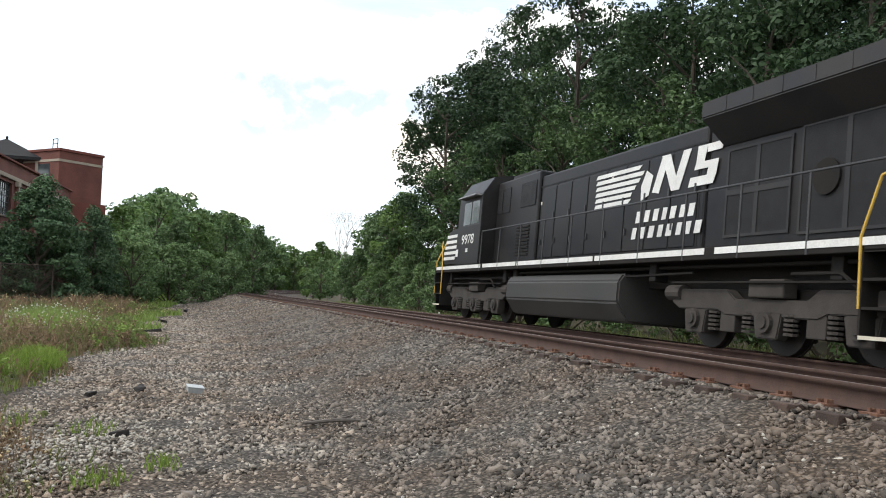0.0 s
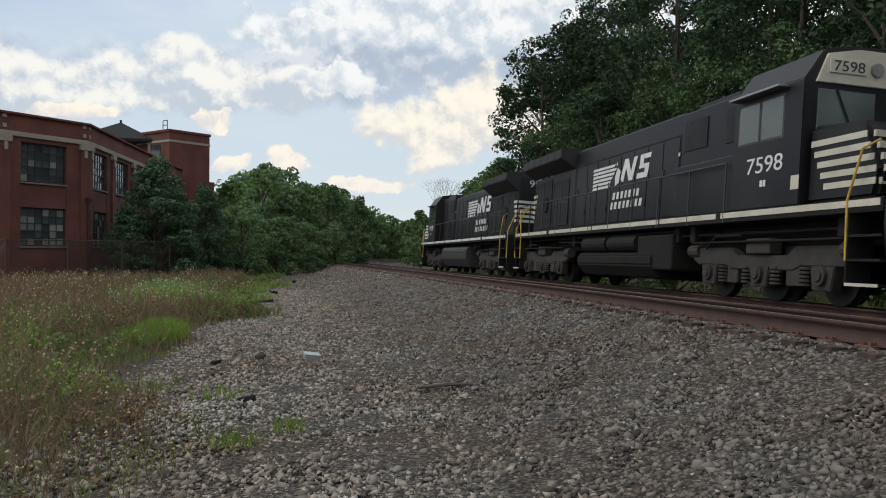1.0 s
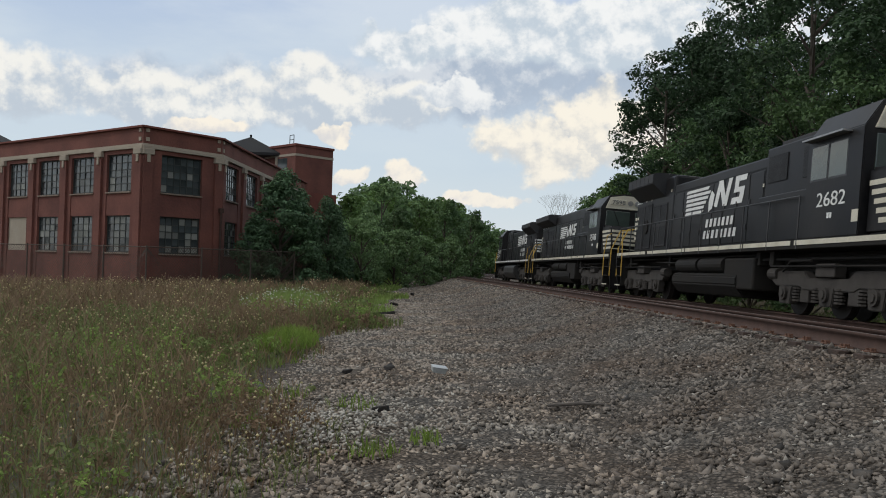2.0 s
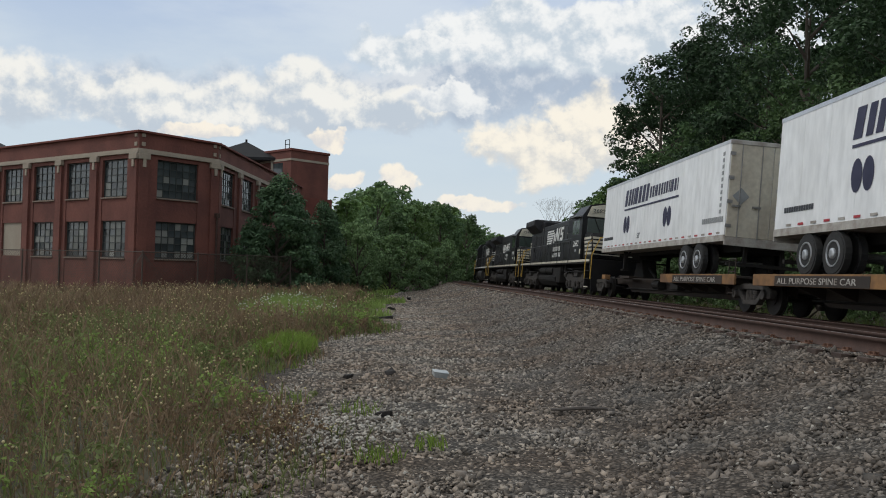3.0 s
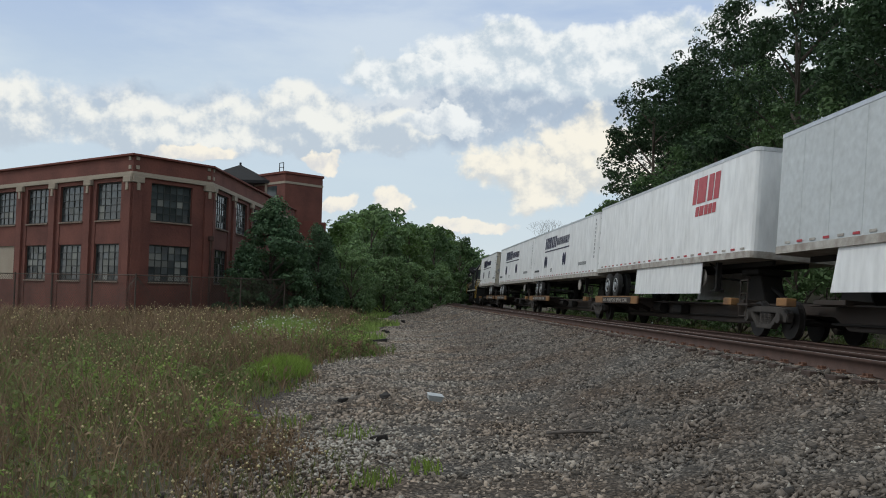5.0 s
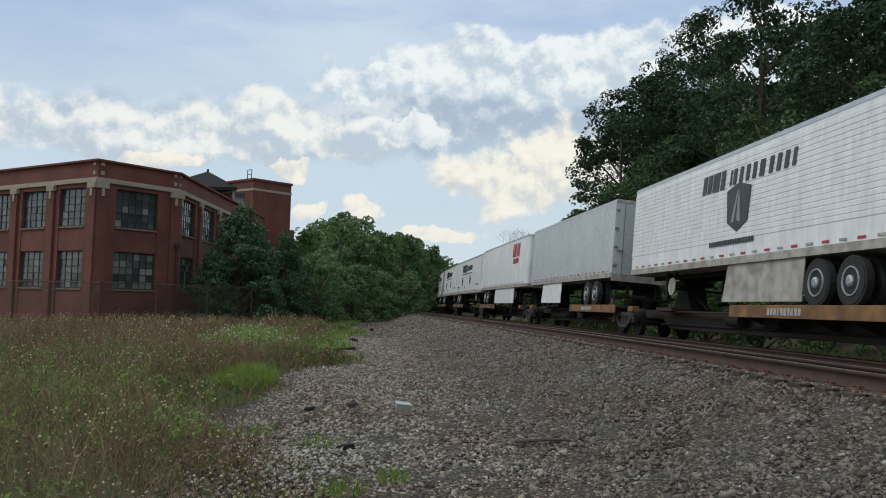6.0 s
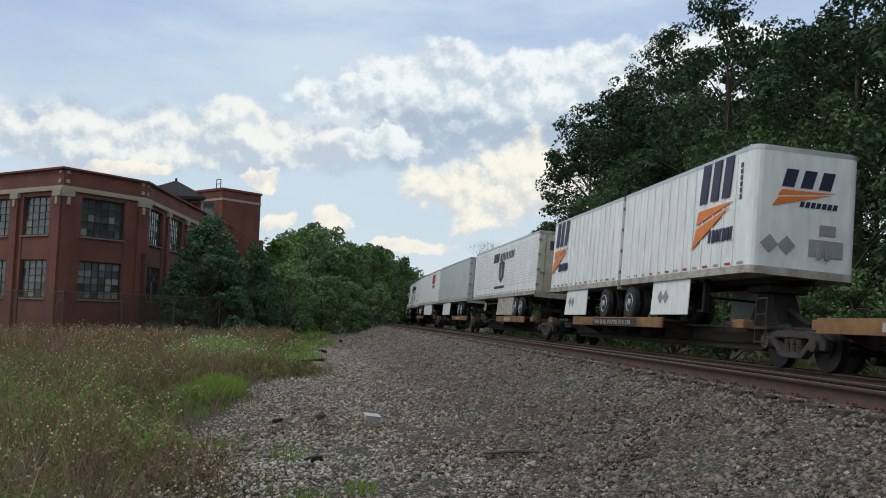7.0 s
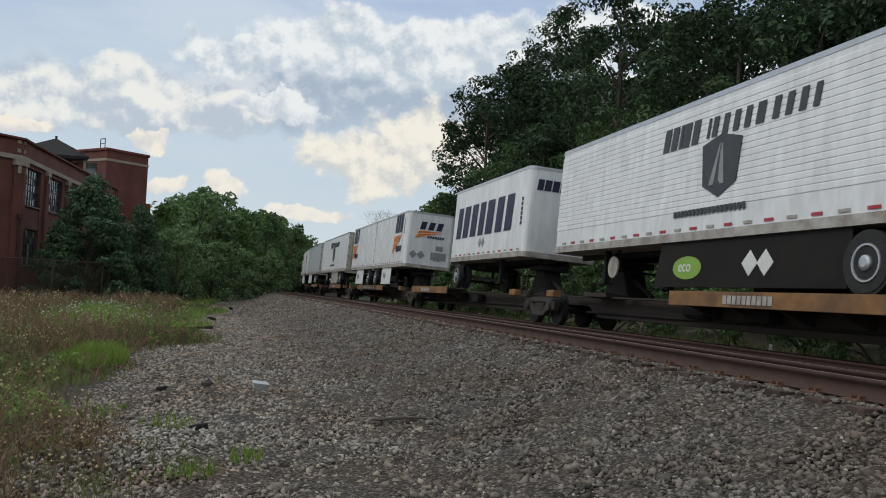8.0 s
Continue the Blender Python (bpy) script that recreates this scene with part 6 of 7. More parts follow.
UNITS = [(-36.9, -53.4, [-4.6], [5.0], "ALL PURPOSE SPINE CAR", True), (-53.4, -71.2, [5.0], [-6.0], "ALL PURPOSE SPINE CAR", False), (-71.2, -88.0, [5.0], [-5.6], "ALL PURPOSE SPINE CAR", False),
         (-88.0, -105.0, [4.8], [-6.0], "ALL PURPOSE SPINE CAR", False), (-105.0, -121.4, [-4.8], [5.5], "", False), (-121.4, -140.2, [-3.2], [6.0], "", False),
         (-140.2, -159.9, [0.6], [8.0, -7.2], "TWIN 28-ALL PURPOSE SPINE CAR", False), (-159.9, -177.3, [4.2], [-6.5], "", False), (-177.3, -196.2, [-2.0], [6.0], "", True)]
for head, tail, decks, hitches, words, first in UNITS:
    u = spine_car("low brown spine car with a faded yellow wheel deck", head - tail, decks, hitches, words, first=first, deck_len=8.6 if "TWIN" in words else 6.4)
    ride(u, head, tail)


# ---- trees and growth ----
def leaf_cloud(rng, centres, radii, per, size, flat=0.75):
    """Folded leaves lying on the skin of each clump, most of them turned outwards and up."""
    n = len(centres) * per
    c = np.repeat(centres, per, 0)
    r = np.repeat(radii, per)[:, None]
    d = rng.normal(size=(n, 3)) + [0, 0, 0.35]
    d /= np.linalg.norm(d, axis=1)[:, None]
    p = c + d * r * rng.uniform(0.45, 1.0, (n, 1)) ** 0.5 * [1, 1, flat]
    p += rng.normal(0, 0.05, (n, 3)) * r
    nor = d * 0.9 + rng.normal(size=(n, 3)) * 0.42 + [0, 0, 0.25]
    nor /= np.linalg.norm(nor, axis=1)[:, None]
    ax = np.cross(nor, rng.normal(size=(n, 3)))
    ax /= np.linalg.norm(ax, axis=1)[:, None] + 1e-9
    side = np.cross(nor, ax)
    s = size * rng.uniform(0.55, 1.3, (n, 1))
    droop = nor * s * 0.18
    tip, l, rgt = p + ax * s - droop, p + side * s * 0.45 + droop, p - side * s * 0.45 + droop
    co = np.stack([p - ax * s * 0.6, rgt, tip, l], 1).reshape(-1, 3)
    return co, np.arange(n * 4).reshape(n, 4)


TREE_HEIGHT = {}


def tree(name, label, seed, height, spread, clumps, per, leaf, mat, bole=0.3, shape="round"):
    """A tapered trunk with limbs and a crown of leafy clumps heaped over rounded boughs."""
    rng = np.random.default_rng(seed)
    root = tagged(new(name), label, "tree")
    b = Solid()
    base = height * bole
    b.bar((0, 0, -0.5), (0.1, 0, base), height * 0.017 + 0.05, 9, height * 0.013 + 0.03)
    b.bar((0.1, 0, base), (0.25, 0.1, height * 0.86), height * 0.013 + 0.03, 7, 0.03)
    cs, rs = [], []
    boughs = min(22, max(10, clumps // 7))
    lo = base * 0.8
    for i in range(boughs):
        f = (i + 0.5) / boughs
        if shape == "cone":
            w = spread * (1.02 - f) ** 0.65 * min(1, 0.7 + f * 3)
        else:
            w = spread * math.sin(math.pi * (0.16 + 0.80 * f) ** 1.15) ** 0.7
        z = lo + (height - lo) * (0.05 + 0.90 * f)
        a = i * 2.4 + rng.uniform(-0.5, 0.5)
        k = rng.uniform(0.62, 0.98) if f < 0.9 else rng.uniform(0.1, 0.6)
        size = spread * rng.uniform(0.24, 0.40) * (1.0 if shape == "round" else 0.85)
        reach = max(0.05, w * k - size * 0.45)
        e = Vector((math.cos(a) * reach, math.sin(a) * reach, min(z + rng.uniform(-0.5, 0.5), height - size * 0.55)))
        s0 = Vector((0.15, 0.05, max(base * 0.7, e.z - w * 0.6)))
        mid = s0.lerp(e, 0.55) + Vector((0, 0, 0.2))
        b.bar(s0, mid, 0.05 + height * 0.004, 5, 0.045)
        b.bar(mid, e, 0.045, 5, 0.015)
        m = max(4, clumps // boughs)
        g = rng.normal(size=(m, 3)) + [0, 0, 0.5]
        g = g / np.linalg.norm(g, axis=1)[:, None] * size * rng.uniform(0.5, 0.95, (m, 1)) * [1, 1, 0.8] + np.array(e)
        cs.append(g)
        rs.append(rng.uniform(0.38, 0.62, m) * size)
    part("trunk", b, BARK, root)
    co, q = leaf_cloud(rng, np.concatenate(cs), np.concatenate(rs), per, leaf)
    arrays_object("crown", co, q, mat, root)
    TREE_HEIGHT[root.name] = height
    return root


def belt_top(x, y):
    """Height that the tree belt reaches at a place: it dips and swells along the line."""
    az = math.atan2(x, y)
    v = np.interp(az, [-0.56, -0.491, -0.455, -0.416, -0.397, -0.371, -0.344, -0.317, -0.29, -0.263, -0.232, -0.199, -0.17, 0.0],
                  [0.03, 0.09, 0.080, 0.078, 0.092, 0.100, 0.095, 0.074, 0.075, 0.062, 0.045, 0.036, 0.037, 0.05])
    return 1.6 + float(v) * math.hypot(x, y)


def woods():
    rng = random.Random(4)
    big = [tree("oak_tree", "tall broadleaf tree with a dense dark green crown", 20 + i, 18.5 + 1.2 * (i % 3), 5.2, 200, 52, 0.19, (LEAF_WOOD, LEAF_WOOD, LEAF_WOOD, LEAF)[i], 0.2) for i in range(4)]
    near = [tree("maple_tree", "broadleaf tree with bright green leaves by the track", 40 + i, 12.0 + i, 3.8, 150, 44, 0.17, (LEAF_WOOD, LEAF)[i], 0.12) for i in range(2)]
    bush = [tree("bush", "dense dark green bush", 60 + i, 5.6 + 0.5 * i, 3.0, 110, 36, 0.17, LEAF_DARK, 0.04, ("round", "cone", "round")[i]) for i in range(3)]
    mid = [tree("young_tree", "rounded green tree in the tree belt", 80 + i, 9.5 + i, 3.9, 120, 34, 0.26, (LEAF_DARK, LEAF, LEAF_LIGHT)[i], 0.05) for i in range(3)]
    far = [tree("distant_tree", "hazy green tree far along the line", 90 + i, 10.5 + i, 4.2, 70, 22, 0.46, (LEAF_DARK, LEAF_LIGHT)[i], 0.05) for i in range(2)]
    fir = [tree("conifer", "dense dark green pyramid-shaped tree beside the factory", 70 + i, 7.2, 2.9, 230, 46, 0.13, LEAF_DEEP, 0.03, "cone") for i in range(2)]
    deep = [tree("oak_tree", "tall broadleaf tree deep in the wood", 30 + i, 18.5 + 1.2 * i, 5.2, 130, 32, 0.38, LEAF_WOOD, 0.2) for i in range(2)]
    used = set()

    def set_down(src, x, y, kx, kz, group):
        m = pose(x, y, float(land_height(np.array([x]), np.array([y]))[0][0]) - 0.1, 0, 0, rng.uniform(0, 360))
        if src.name not in used:
            used.add(src.name)
            ob = src
            ob.matrix_basis = m
        else:
            ob = copy_thing(src, m)
        ob.scale = (kx, kx, kz)
        if group:
            ob["group"] = group

    def put(kinds, s, off, k=1.0, group=""):
        x, y = along(s, off)
        kinds = far if s > 116 and kinds is mid else kinds
        set_down(rng.choice(kinds), float(x), float(y), k, k * rng.uniform(0.93, 1.07), group)

    def grown(kinds, x, y, height, wide, group):
        """A tree of a given height and half width."""
        src = rng.choice(kinds)
        z = float(land_height(np.array([x]), np.array([y]))[0][0]) - 0.1
        kz = max(0.2, (height - z) / TREE_HEIGHT[src.name])
        set_down(src, x, y, wide or kz * rng.uniform(0.9, 1.15), kz, group)

    # the wood beyond the tracks
    g = "trees of the wood beyond the tracks"
    for s in np.arange(4, 62, 5.0):
        put(near, s + rng.uniform(-1.5, 1.5), rng.uniform(12.5, 14.5), rng.uniform(0.75, 1.0), g)
    for s in np.arange(2, 66, 5.5):
        put(big, s + rng.uniform(-2, 2), rng.uniform(17, 20), rng.uniform(0.82, 0.98), g)
    for s in np.arange(6, 72, 9):
        put(deep, s + rng.uniform(-2, 2), rng.uniform(25, 29), rng.uniform(0.88, 1.0), g)
    for s in np.arange(3, 58, 6.0):
        put(deep, s + rng.uniform(-1.5, 1.5), rng.uniform(33, 37), rng.uniform(0.85, 0.95), g)
    for s in np.arange(2, 75, 4.0):
        put(bush, s + rng.uniform(-1, 1), rng.uniform(10.5, 12), rng.uniform(0.45, 0.75), "bushes along the bank")
    for s, off, k in ((60, 13.5, 0.92), (65, 17.0, 1.08), (70, 19.5, 1.12), (76, 22.5, 1.1), (83, 26, 1.05), (63, 21, 1.1), (74, 28, 1.1)):
        put(big, s, off, k, g)
    for s, off, k in ((74, 14, 0.95), (82, 15, 1.0), (88, 15.5, 1.0), (86, 12.0, 0.55), (96, 16, 0.9), (92, 19, 1.1), (70, 12.5, 0.6)):
        put(mid, s, off, k, g)
    for s in np.arange(102, 230, 7):
        put(mid, s, rng.uniform(11, 14), rng.uniform(0.55, 0.72), g)
    # the belt between factory and tracks
    g = "trees of the belt by the factory"
    for s in np.arange(70, 200, 3.0):
        for o0, o1, lo, hi in ((-12.6, -11.0, 0.45, 0.62), (-17, -14.5, 0.62, 0.85), (-25, -20, 0.85, 1.0)):
            x, y = along(s + rng.uniform(-1.4, 1.4), rng.uniform(o0, o1))
            x, y = float(x), float(y)
            if math.atan2(x, y) < -0.43 or (o0 < -20 and int(s) % 2):
                continue      # the factory stands there
            top = belt_top(x, y)
            grown(mid if s < 112 else far, x, y, top * rng.uniform(lo, hi), None, g)
    for kinds, x, y, top, wide in ((mid, -32.9, 85.9, 10.6, 1.12), (mid, -30.7, 71.7, 7.8, 0.85), (mid, -30.3, 90.0, 8.8, 0.95), (mid, -28.7, 95.8, 9.1, 0.95),
                                   (mid, -28.3, 106.3, 8.6, 0.9), (mid, -29.0, 79.0, 7.0, 0.8), (bush, -23.6, 57.4, 4.3, 0.75), (bush, -24.7, 67.6, 4.4, 0.9),
                                   (bush, -24.3, 74.1, 4.1, 0.9), (bush, -23.5, 80.7, 4.4, 0.9), (bush, -26.2, 62.5, 5.0, 0.9), (bush, -24.6, 61.0, 3.8, 0.7),
                                   (bush, -25.0, 70.8, 4.8, 0.85), (bush, -23.6, 77.5, 3.9, 0.8), (bush, -27.0, 66.5, 6.0, 0.95)):
        grown(kinds, x, y, top, wide, g)
    g = "dense trees against the factory wall"
    for x, y, top, wide in ((-23.5, 44.4, 6.7, 1.12), (-23.8, 51.8, 5.8, 0.78), (-23.9, 42.4, 4.0, 0.72), (-24.4, 48.2, 5.9, 0.8), (-24.9, 55.0, 5.4, 0.75), (-22.9, 46.6, 4.6, 0.62)):
        grown(fir, x, y, top, wide, g)
    # the closing wood where the line bends out of sight
    for s in np.arange(190, 330, 6):
        for off in (-13, -19, -27):
            x, y = along(s, off + rng.uniform(-2, 2))
            grown(far, float(x), float(y), belt_top(float(x), float(y)) * rng.uniform(0.75, 1.0), None, "distant trees")


def dead_tree():
    rng = random.Random(9)
    root = tagged(new("bare_tree"), "bare grey dead tree among green trees", "tree")
    b = Solid()

    def grow(a, d, l, r, n):
        e = a + d * l
        b.bar(a, e, r, 5, r * 0.6)
        if n:
            for _ in range(3):
                grow(e, (d + Vector((rng.uniform(-0.7, 0.7), rng.uniform(-0.7, 0.7), rng.uniform(-0.1, 0.5)))).normalized(), l * 0.7, r * 0.52, n - 1)
    grow(Vector((0, 0, -0.5)), Vector((0.1, 0, 1)).normalized(), 4.2, 0.13, 5)
    part("trunk", b, BARE_WOOD, root)
    x, y = along(105, 13.2)
    root.matrix_basis = pose(float(x), float(y), -0.6)


def blades(rng, x, y, z, height, width, bend):
    """Tapered bent blades: two quads each."""
    n = len(x)
    a = rng.uniform(0, 2 * np.pi, n)
    dx, dy = np.cos(a), np.sin(a)
    b = rng.uniform(0, 2 * np.pi, n)
    bx, by = np.cos(b) * bend * height, np.sin(b) * bend * height
    base = np.stack([x, y, z - 0.04], 1)
    side = np.stack([dx, dy, 0 * dx], 1) * width[:, None] / 2
    mid = base + np.stack([bx * 0.3, by * 0.3, height * 0.6], 1)
    tip = base + np.stack([bx, by, height], 1)
    co = np.stack([base - side, base + side, mid + side * 0.8, mid - side * 0.8, tip + side * 0.15, tip - side * 0.15], 1).reshape(-1, 3)
    i = np.arange(n)[:, None] * 6
    q = np.concatenate([i + [0, 1, 2, 3], i + [3, 2, 4, 5]])
    return co, q, tip


def weeds():
    rng = np.random.default_rng(21)

    def field(n, s0, s1, o0, o1, power):
        s = s0 + (s1 - s0) * rng.random(n) ** power
        edge = -6.6 + 0.7 * np.sin(s * 0.31) + 0.5 * np.sin(s * 0.83 + 1)
        o = edge - (rng.random(n) ** 1.3) * (o1 - o0)
        x, y = along(s, o)
        keep = (x > -27) | (y < 33)
        return s[keep], (edge - o)[keep], np.asarray(x)[keep], np.asarray(y)[keep]

    def patch(x, y, k):
        return np.sin(x * 0.55 + 1.3 * np.sin(y * 0.31 + k)) * np.cos(y * 0.42 + 0.8 * np.sin(x * 0.27 + k))

    def in_stand(x, y):
        """Where the fresh green stands grow, the tall weeds leave room."""
        a = ((x + 13.6) * 0.94 + (y - 26.5) * 0.34) ** 2 / 3.2 + (y - 26.5) ** 2 / 40
        return (a < 1) | ((x + 7.9) ** 2 / 0.8 + (y - 15.1) ** 2 / 3.5 < 1)
    oct6 = np.array([[1, 0, 0], [0, 1, 0], [-1, 0, 0], [0, -1, 0], [0, 0, 0.8], [0, 0, -0.8]])
    octf = np.array([[0, 1, 4], [1, 2, 4], [2, 3, 4], [3, 0, 4], [1, 0, 5], [2, 1, 5], [3, 2, 5], [0, 3, 5]])

    def heads(c, size, mat, label):
        sz = size[:, None, None] * rng.uniform(0.6, 1.3, (len(c), 1, 1))
        co = (c[:, None] + oct6[None] * sz).reshape(-1, 3)
        q = (np.arange(len(c))[:, None, None] * 6 + octf[None]).reshape(-1, 3)
        tagged(arrays_object("seed_heads", co, q, mat), label, "flowers", kind="stuff")

    def ground_z(s, d):
        return grade(np.clip(s, 0, 240)) - 0.1 + 0.08 * smoothstep(1.0, 0, d)

    # branching weeds: a stem with side twigs, some brown and some green
    for name, label, mat, n, kind in (("dry_weeds", "tall brown branching weeds in the field", DRY, 17000, "dry"),
                                      ("green_weeds", "green branching weeds in the field", GRASS, 13000, "green")):
        s, d, x, y = field(n, 0.6, 62, 0, 18, 1.35)
        p = patch(x, y, 0.0)
        if kind == "dry":
            keep = (d > 0.5) & (rng.random(len(s)) < np.clip(0.6 + 0.8 * p + d * 0.10, 0.08, 1))
        else:
            keep = rng.random(len(s)) < np.clip(0.6 - p - d * 0.02, 0.1, 1)
        keep &= ~in_stand(x, y)
        s, d, x, y = s[keep], d[keep], x[keep], y[keep]
        h = rng.uniform(0.45, 0.95, len(s)) * (0.4 + 0.6 * smoothstep(0, 2.2, d)) * (1.0 if kind == "dry" else 0.8)
        w = 0.0022 + 0.00055 * s
        z = ground_z(s, d)
        co, q, tip = blades(rng, x, y, z, h, w, rng.uniform(0.05, 0.5, len(s)))
        all_co, all_q, tips, dist = [co], [q], [tip], [s]
        base = np.stack([x, y, z], 1)
        for k in range(7):
            f = rng.uniform(0.25, 0.95, len(s))[:, None]
            st = base + (tip - base) * f * [0.5, 0.5, 1] + (tip - base) * f * f * [0.5, 0.5, 0]
            hh = h * rng.uniform(0.14, 0.38, len(s))
            co, q, tp = blades(rng, st[:, 0], st[:, 1], st[:, 2] + 0.04, hh, w * rng.uniform(0.8, 1.9, len(s)), rng.uniform(0.5, 1.3, len(s)))
            all_q.append(q + sum(len(c) for c in all_co))
            all_co.append(co)
            tips.append(tp)
            dist.append(s)
        tagged(arrays_object(name, np.concatenate(all_co), np.concatenate(all_q), mat), label, "weeds", kind="stuff")
        tips, dist = np.concatenate(tips), np.concatenate(dist)
        plant = np.arange(len(tips)) % len(s)
        bears = rng.random(len(s)) < (0.30 if kind == "dry" else 0.16) * np.clip(0.45 + 1.1 * patch(x, y, 4.0), 0.02, 1)
        pick = bears[plant] & (rng.random(len(tips)) < 0.6)
        heads(tips[pick], 0.0100 + 0.0006 * dist[pick], BLOOM, "small pale blossoms and seed heads on the weeds")
    # low grass between the stems, and bright tufts along the gravel
    for name, label, mat, n, h0, h1, kind in (("field_grass", "low green and straw-coloured grass between the weeds", GRASS, 26000, 0.12, 0.4, "low"),
                                              ("straw_grass", "dry straw-coloured grass between the weeds", DRY, 34000, 0.15, 0.5, "low"),
                                              ("bright_grass", "bright green tufts at the gravel edge", LIME_GRASS, 22000, 0.10, 0.30, "lime")):
        s, d, x, y = field(n, 0.8, 62, 0, 18, 1.3)
        if kind == "lime":
            keep = (d < 0.9) & (patch(x, y, 2.0) > 0.5)
        else:
            keep = (d > 0.1) & (rng.random(len(s)) < np.clip(0.25 + d * 0.4, 0, 1))
        s, d, x, y = s[keep], d[keep], x[keep], y[keep]
        h = rng.uniform(h0, h1, len(s)) * (0.5 + 0.5 * smoothstep(0, 1.5, d))
        w = (0.003 + 0.0012 * s) * rng.uniform(0.7, 1.5, len(s))
        co, q, _ = blades(rng, x, y, ground_z(s, d), h, w, rng.uniform(0.1, 0.6, len(s)))
        tagged(arrays_object(name, co, q, mat), label, "grass", kind="stuff")
    # the green verge farther along
    n = 15000
    s = 30 + 95 * rng.random(n) ** 1.2
    edge = -6.3 + 0.7 * np.sin(s * 0.31) + 0.5 * np.sin(s * 0.83 + 1)
    o = edge - 4.2 * rng.random(n) ** 1.4
    x, y = along(s, o)
    co, q, _ = blades(rng, np.asarray(x), np.asarray(y), grade(s) - 0.12, rng.uniform(0.15, 0.5, n), 0.01 + 0.0012 * s, rng.uniform(0.1, 0.5, n))
    tagged(arrays_object("verge_grass", co, q, FRESH), "green grass verge along the gravel", "grass", kind="stuff")
    # a lush tuft where the gravel widens
    n = 1700
    a, k = rng.uniform(0, 6.28, n), rng.random(n) ** 0.5
    x, y = -7.75 + np.cos(a) * k * 0.62 - np.sin(a) * k * 0.55, 15.1 + np.sin(a) * k * 1.7
    co, q, _ = blades(rng, x, y, np.full(n, -0.02), rng.uniform(0.10, 0.42, n) * (1.15 - 0.6 * k), rng.uniform(0.010, 0.022, n), rng.uniform(0.2, 0.8, n))
    tagged(arrays_object("bright_grass", co, q, LIME_GRASS), "lush bright green grass patch beside gravel", "grass", kind="stuff")
    # leafy plants among the stems: small bushy clumps, green, fresh green and brown
    for name, label, mat, n, leafs, dmax in (("leafy_weeds", "bushy green leafy weeds in the field", GRASS, 230, 0.024, 9.0),
                                             ("fresh_weeds", "fresh green leafy weeds along the gravel edge", FRESH, 110, 0.024, 3.0),
                                             ("brown_weeds", "bushy brown seeding weeds in the field", DRY, 340, 0.020, 12.0)):
        s, d, x, y = field(n * 3, 5.0, 48, 0, dmax, 1.1)
        keep = (rng.random(len(s)) < np.clip(0.5 - patch(x, y, 1.0) * (1 if mat is not DRY else -1), 0.05, 1)) & ~in_stand(x, y) & (d > 0.55)
        s, d, x, y = s[keep][:n], d[keep][:n], x[keep][:n], y[keep][:n]
        h = rng.uniform(0.25, 0.75, len(s)) * (0.45 + 0.55 * smoothstep(0, 2.0, d))
        m = 7
        up = rng.random((len(s), m, 1)) ** 0.7
        c = np.stack([x, y, ground_z(s, d)], 1)[:, None] + np.concatenate([rng.normal(0, 0.17, (len(s), m, 2)) * (0.4 + up), up * h[:, None, None]], 2)
        co, q = leaf_cloud(rng, c.reshape(-1, 3), np.repeat(h, m) * rng.uniform(0.16, 0.30, len(s) * m), 26, 0.02, 0.9)
        # each leaf takes its size about its own middle
        four = co.reshape(-1, 4, 3)
        mid4 = four.mean(1, keepdims=True)
        size = (leafs + 0.0010 * np.repeat(s, m * 26))[:, None, None] / 0.02
        tagged(arrays_object(name, (mid4 + (four - mid4) * size).reshape(-1, 3), q, mat), label, "weeds", kind="stuff")
    # a stand of white-flowering green weeds farther back
    n = 5200
    a, k = rng.uniform(0, 6.28, n), rng.random(n) ** 0.6
    x, y = -13.6 + np.cos(a) * k * 1.7 - np.sin(a) * k * 2.6, 26.5 + np.sin(a) * k * 6.5
    h = rng.uniform(0.3, 0.95, n) * (1.1 - 0.4 * k)
    co, q, tip = blades(rng, x, y, grade(y) - 0.1, h, rng.uniform(0.014, 0.032, n), rng.uniform(0.1, 0.6, n))
    tagged(arrays_object("flowering_weeds", co, q, FRESH), "fresh green weeds with small white flowers", "weeds", kind="stuff")
    chosen = tip[rng.random(n) < 0.09]
    heads(chosen, np.full(len(chosen), 0.030), WHITE_BLOOM, "small white flowers on green weeds")
    # low sprigs on the gravel, and grass on the bank behind the train
    for x, y, r in ((-2.55, 6.6, 0.22), (-2.3, 7.2, 0.16), (-3.6, 8.6, 0.28), (-4.1, 7.3, 0.35), (-4.6, 9.0, 0.3)):
        n = 60
        a, k = rng.uniform(0, 6.28, n), rng.random(n) ** 0.5 * r
        co, q, _ = blades(rng, x + np.cos(a) * k, y + np.sin(a) * k, np.full(n, 0.03), rng.uniform(0.05, 0.16, n), np.full(n, 0.012), rng.uniform(0.2, 0.8, n))
        tagged(arrays_object("grass_tuft", co, q, LIME_GRASS), "small green grass tuft growing in gravel", "grass", kind="stuff")
    n = 16000
    s, o = rng.uniform(0, 90, n), rng.uniform(7.4, 11.5, n)
    x, y = along(s, o)
    z = np.minimum(bed_height(o, s), 9)
    z = np.maximum(z, land_height(x, y)[0])
    co, q, _ = blades(rng, x, y, z, rng.uniform(0.2, 0.55, n), np.full(n, 0.035), rng.uniform(0.1, 0.5, n))
    tagged(arrays_object("bank_grass", co, q, GRASS), "green grass along the foot of the wooded bank", "grass", kind="stuff")


woods()
dead_tree()
weeds()


# ---- track and gravel pieces ----
tracks()
gravel()
ground_litter()


# ---- what moves ----
SPEED = 25.18


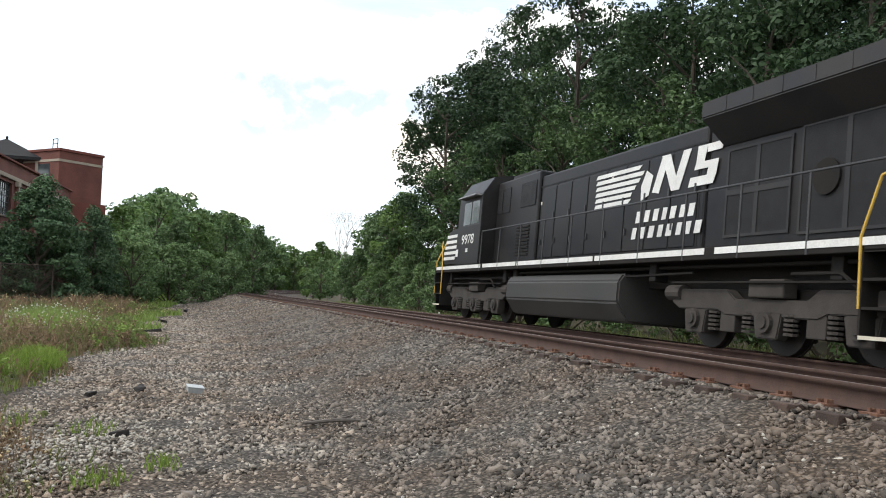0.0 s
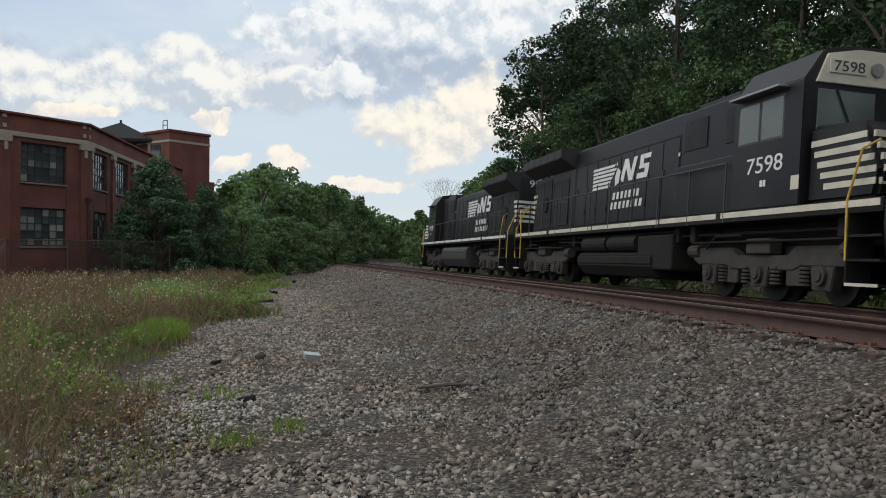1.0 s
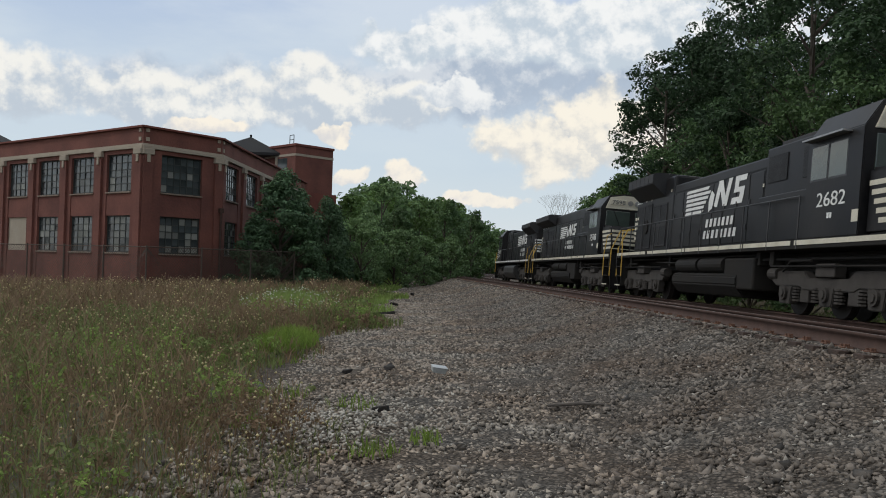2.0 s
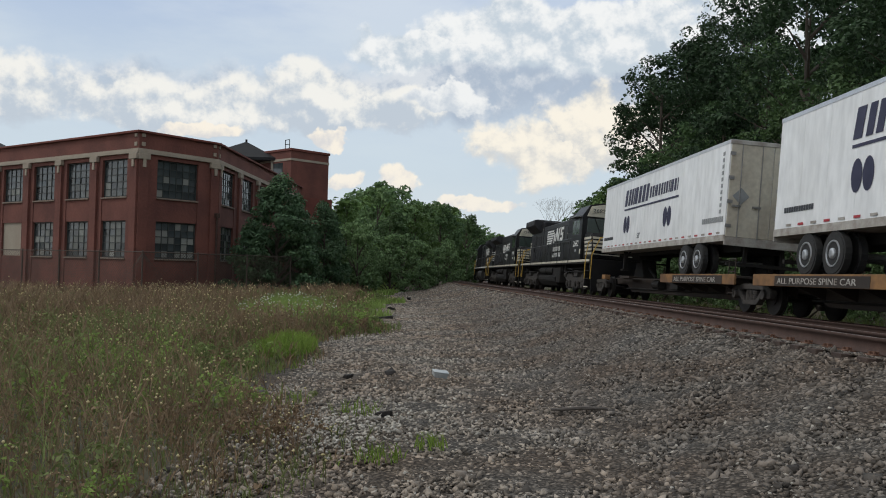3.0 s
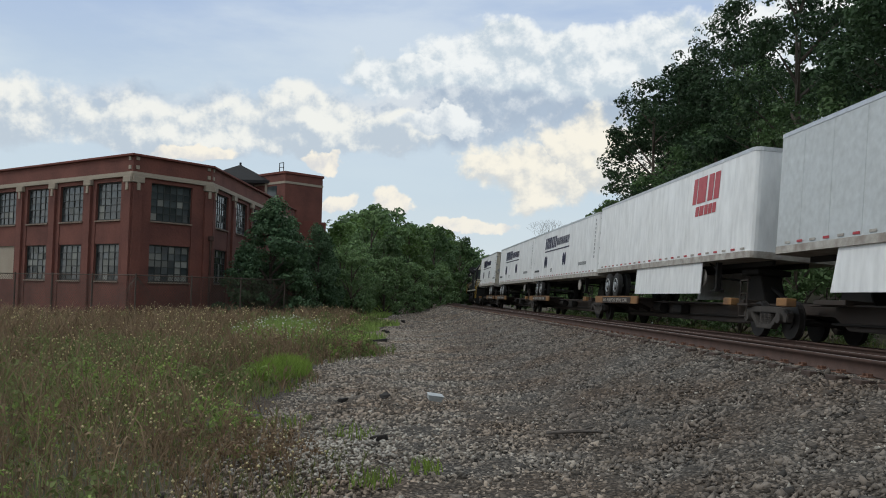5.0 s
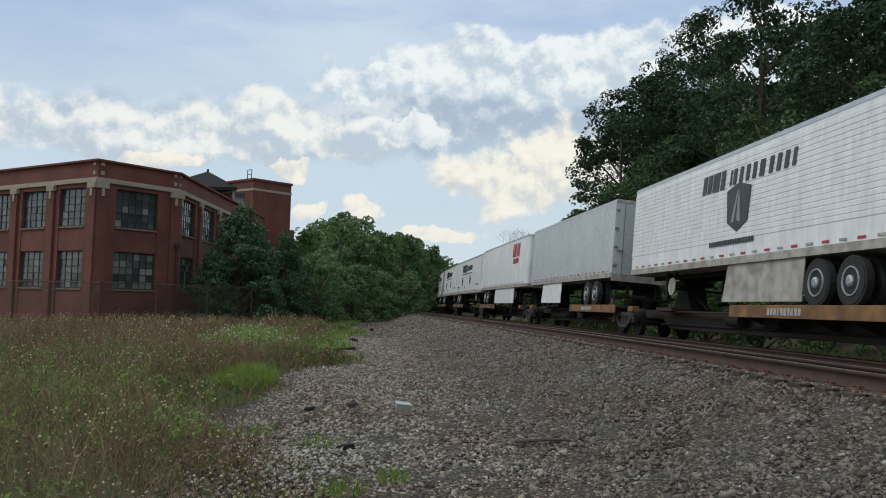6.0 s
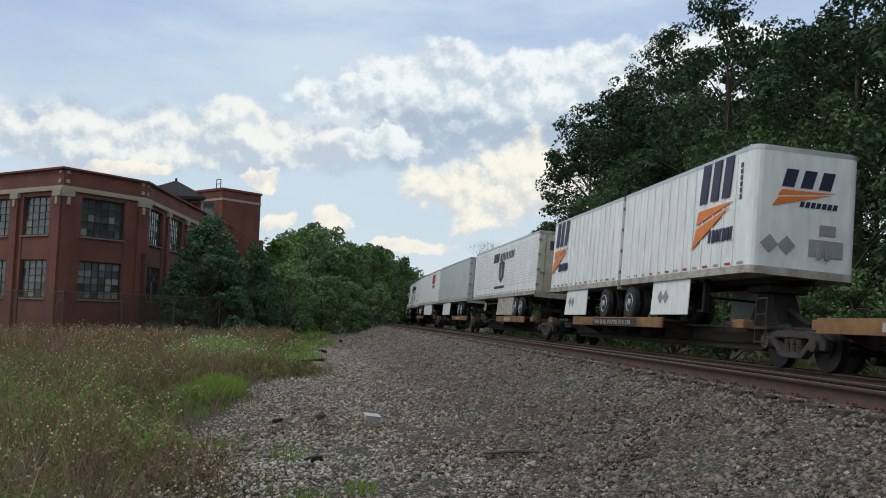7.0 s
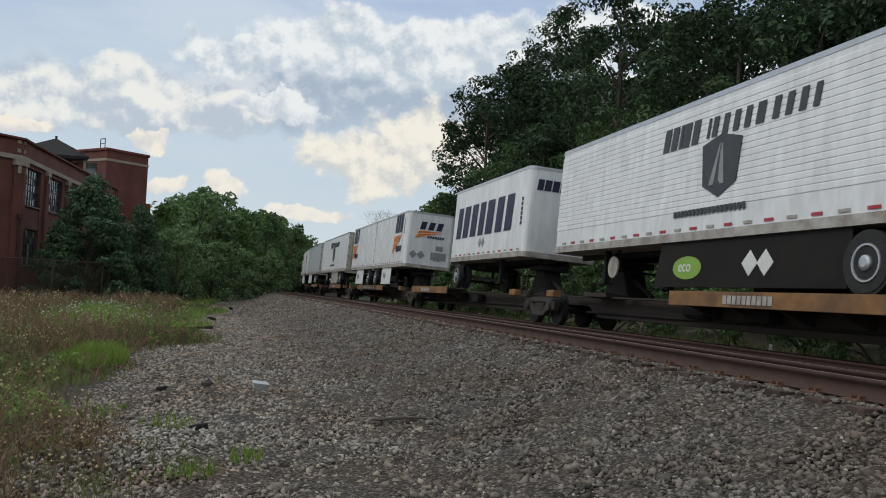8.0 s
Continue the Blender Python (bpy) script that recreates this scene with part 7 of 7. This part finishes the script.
def train_pose(s, half, turn):
    """A vehicle whose middle is s metres along the line, its trucks half metres before and behind."""
    off = TRAIN_OFF - 0.76 + 0.76 * math.cos(CANT)
    (x0, y0), (x1, y1) = along(s - half, off), along(s + half, off)
    z = TRAIN_Z - 0.76 * math.sin(CANT) + float(grade(s))
    yaw = math.atan2(-(x1 - x0), y1 - y0)
    m = pose((x0 + x1) / 2, (y0 + y1) / 2, z) @ Matrix.Rotation(yaw + math.pi / 2, 4, "Z")
    m = m @ Matrix.Rotation(-math.atan(GRADE), 4, "Y") @ Matrix.Rotation(CANT, 4, "X")
    return m @ Matrix.Rotation(radians(turn), 4, "Z") if turn else m


def motions():
    for ob, middle, half, turn in TRAIN:
        walk(ob, [(t, train_pose(middle + SPEED * t, half, turn)) for t in np.arange(0, 8.01, 0.5)])


motions()
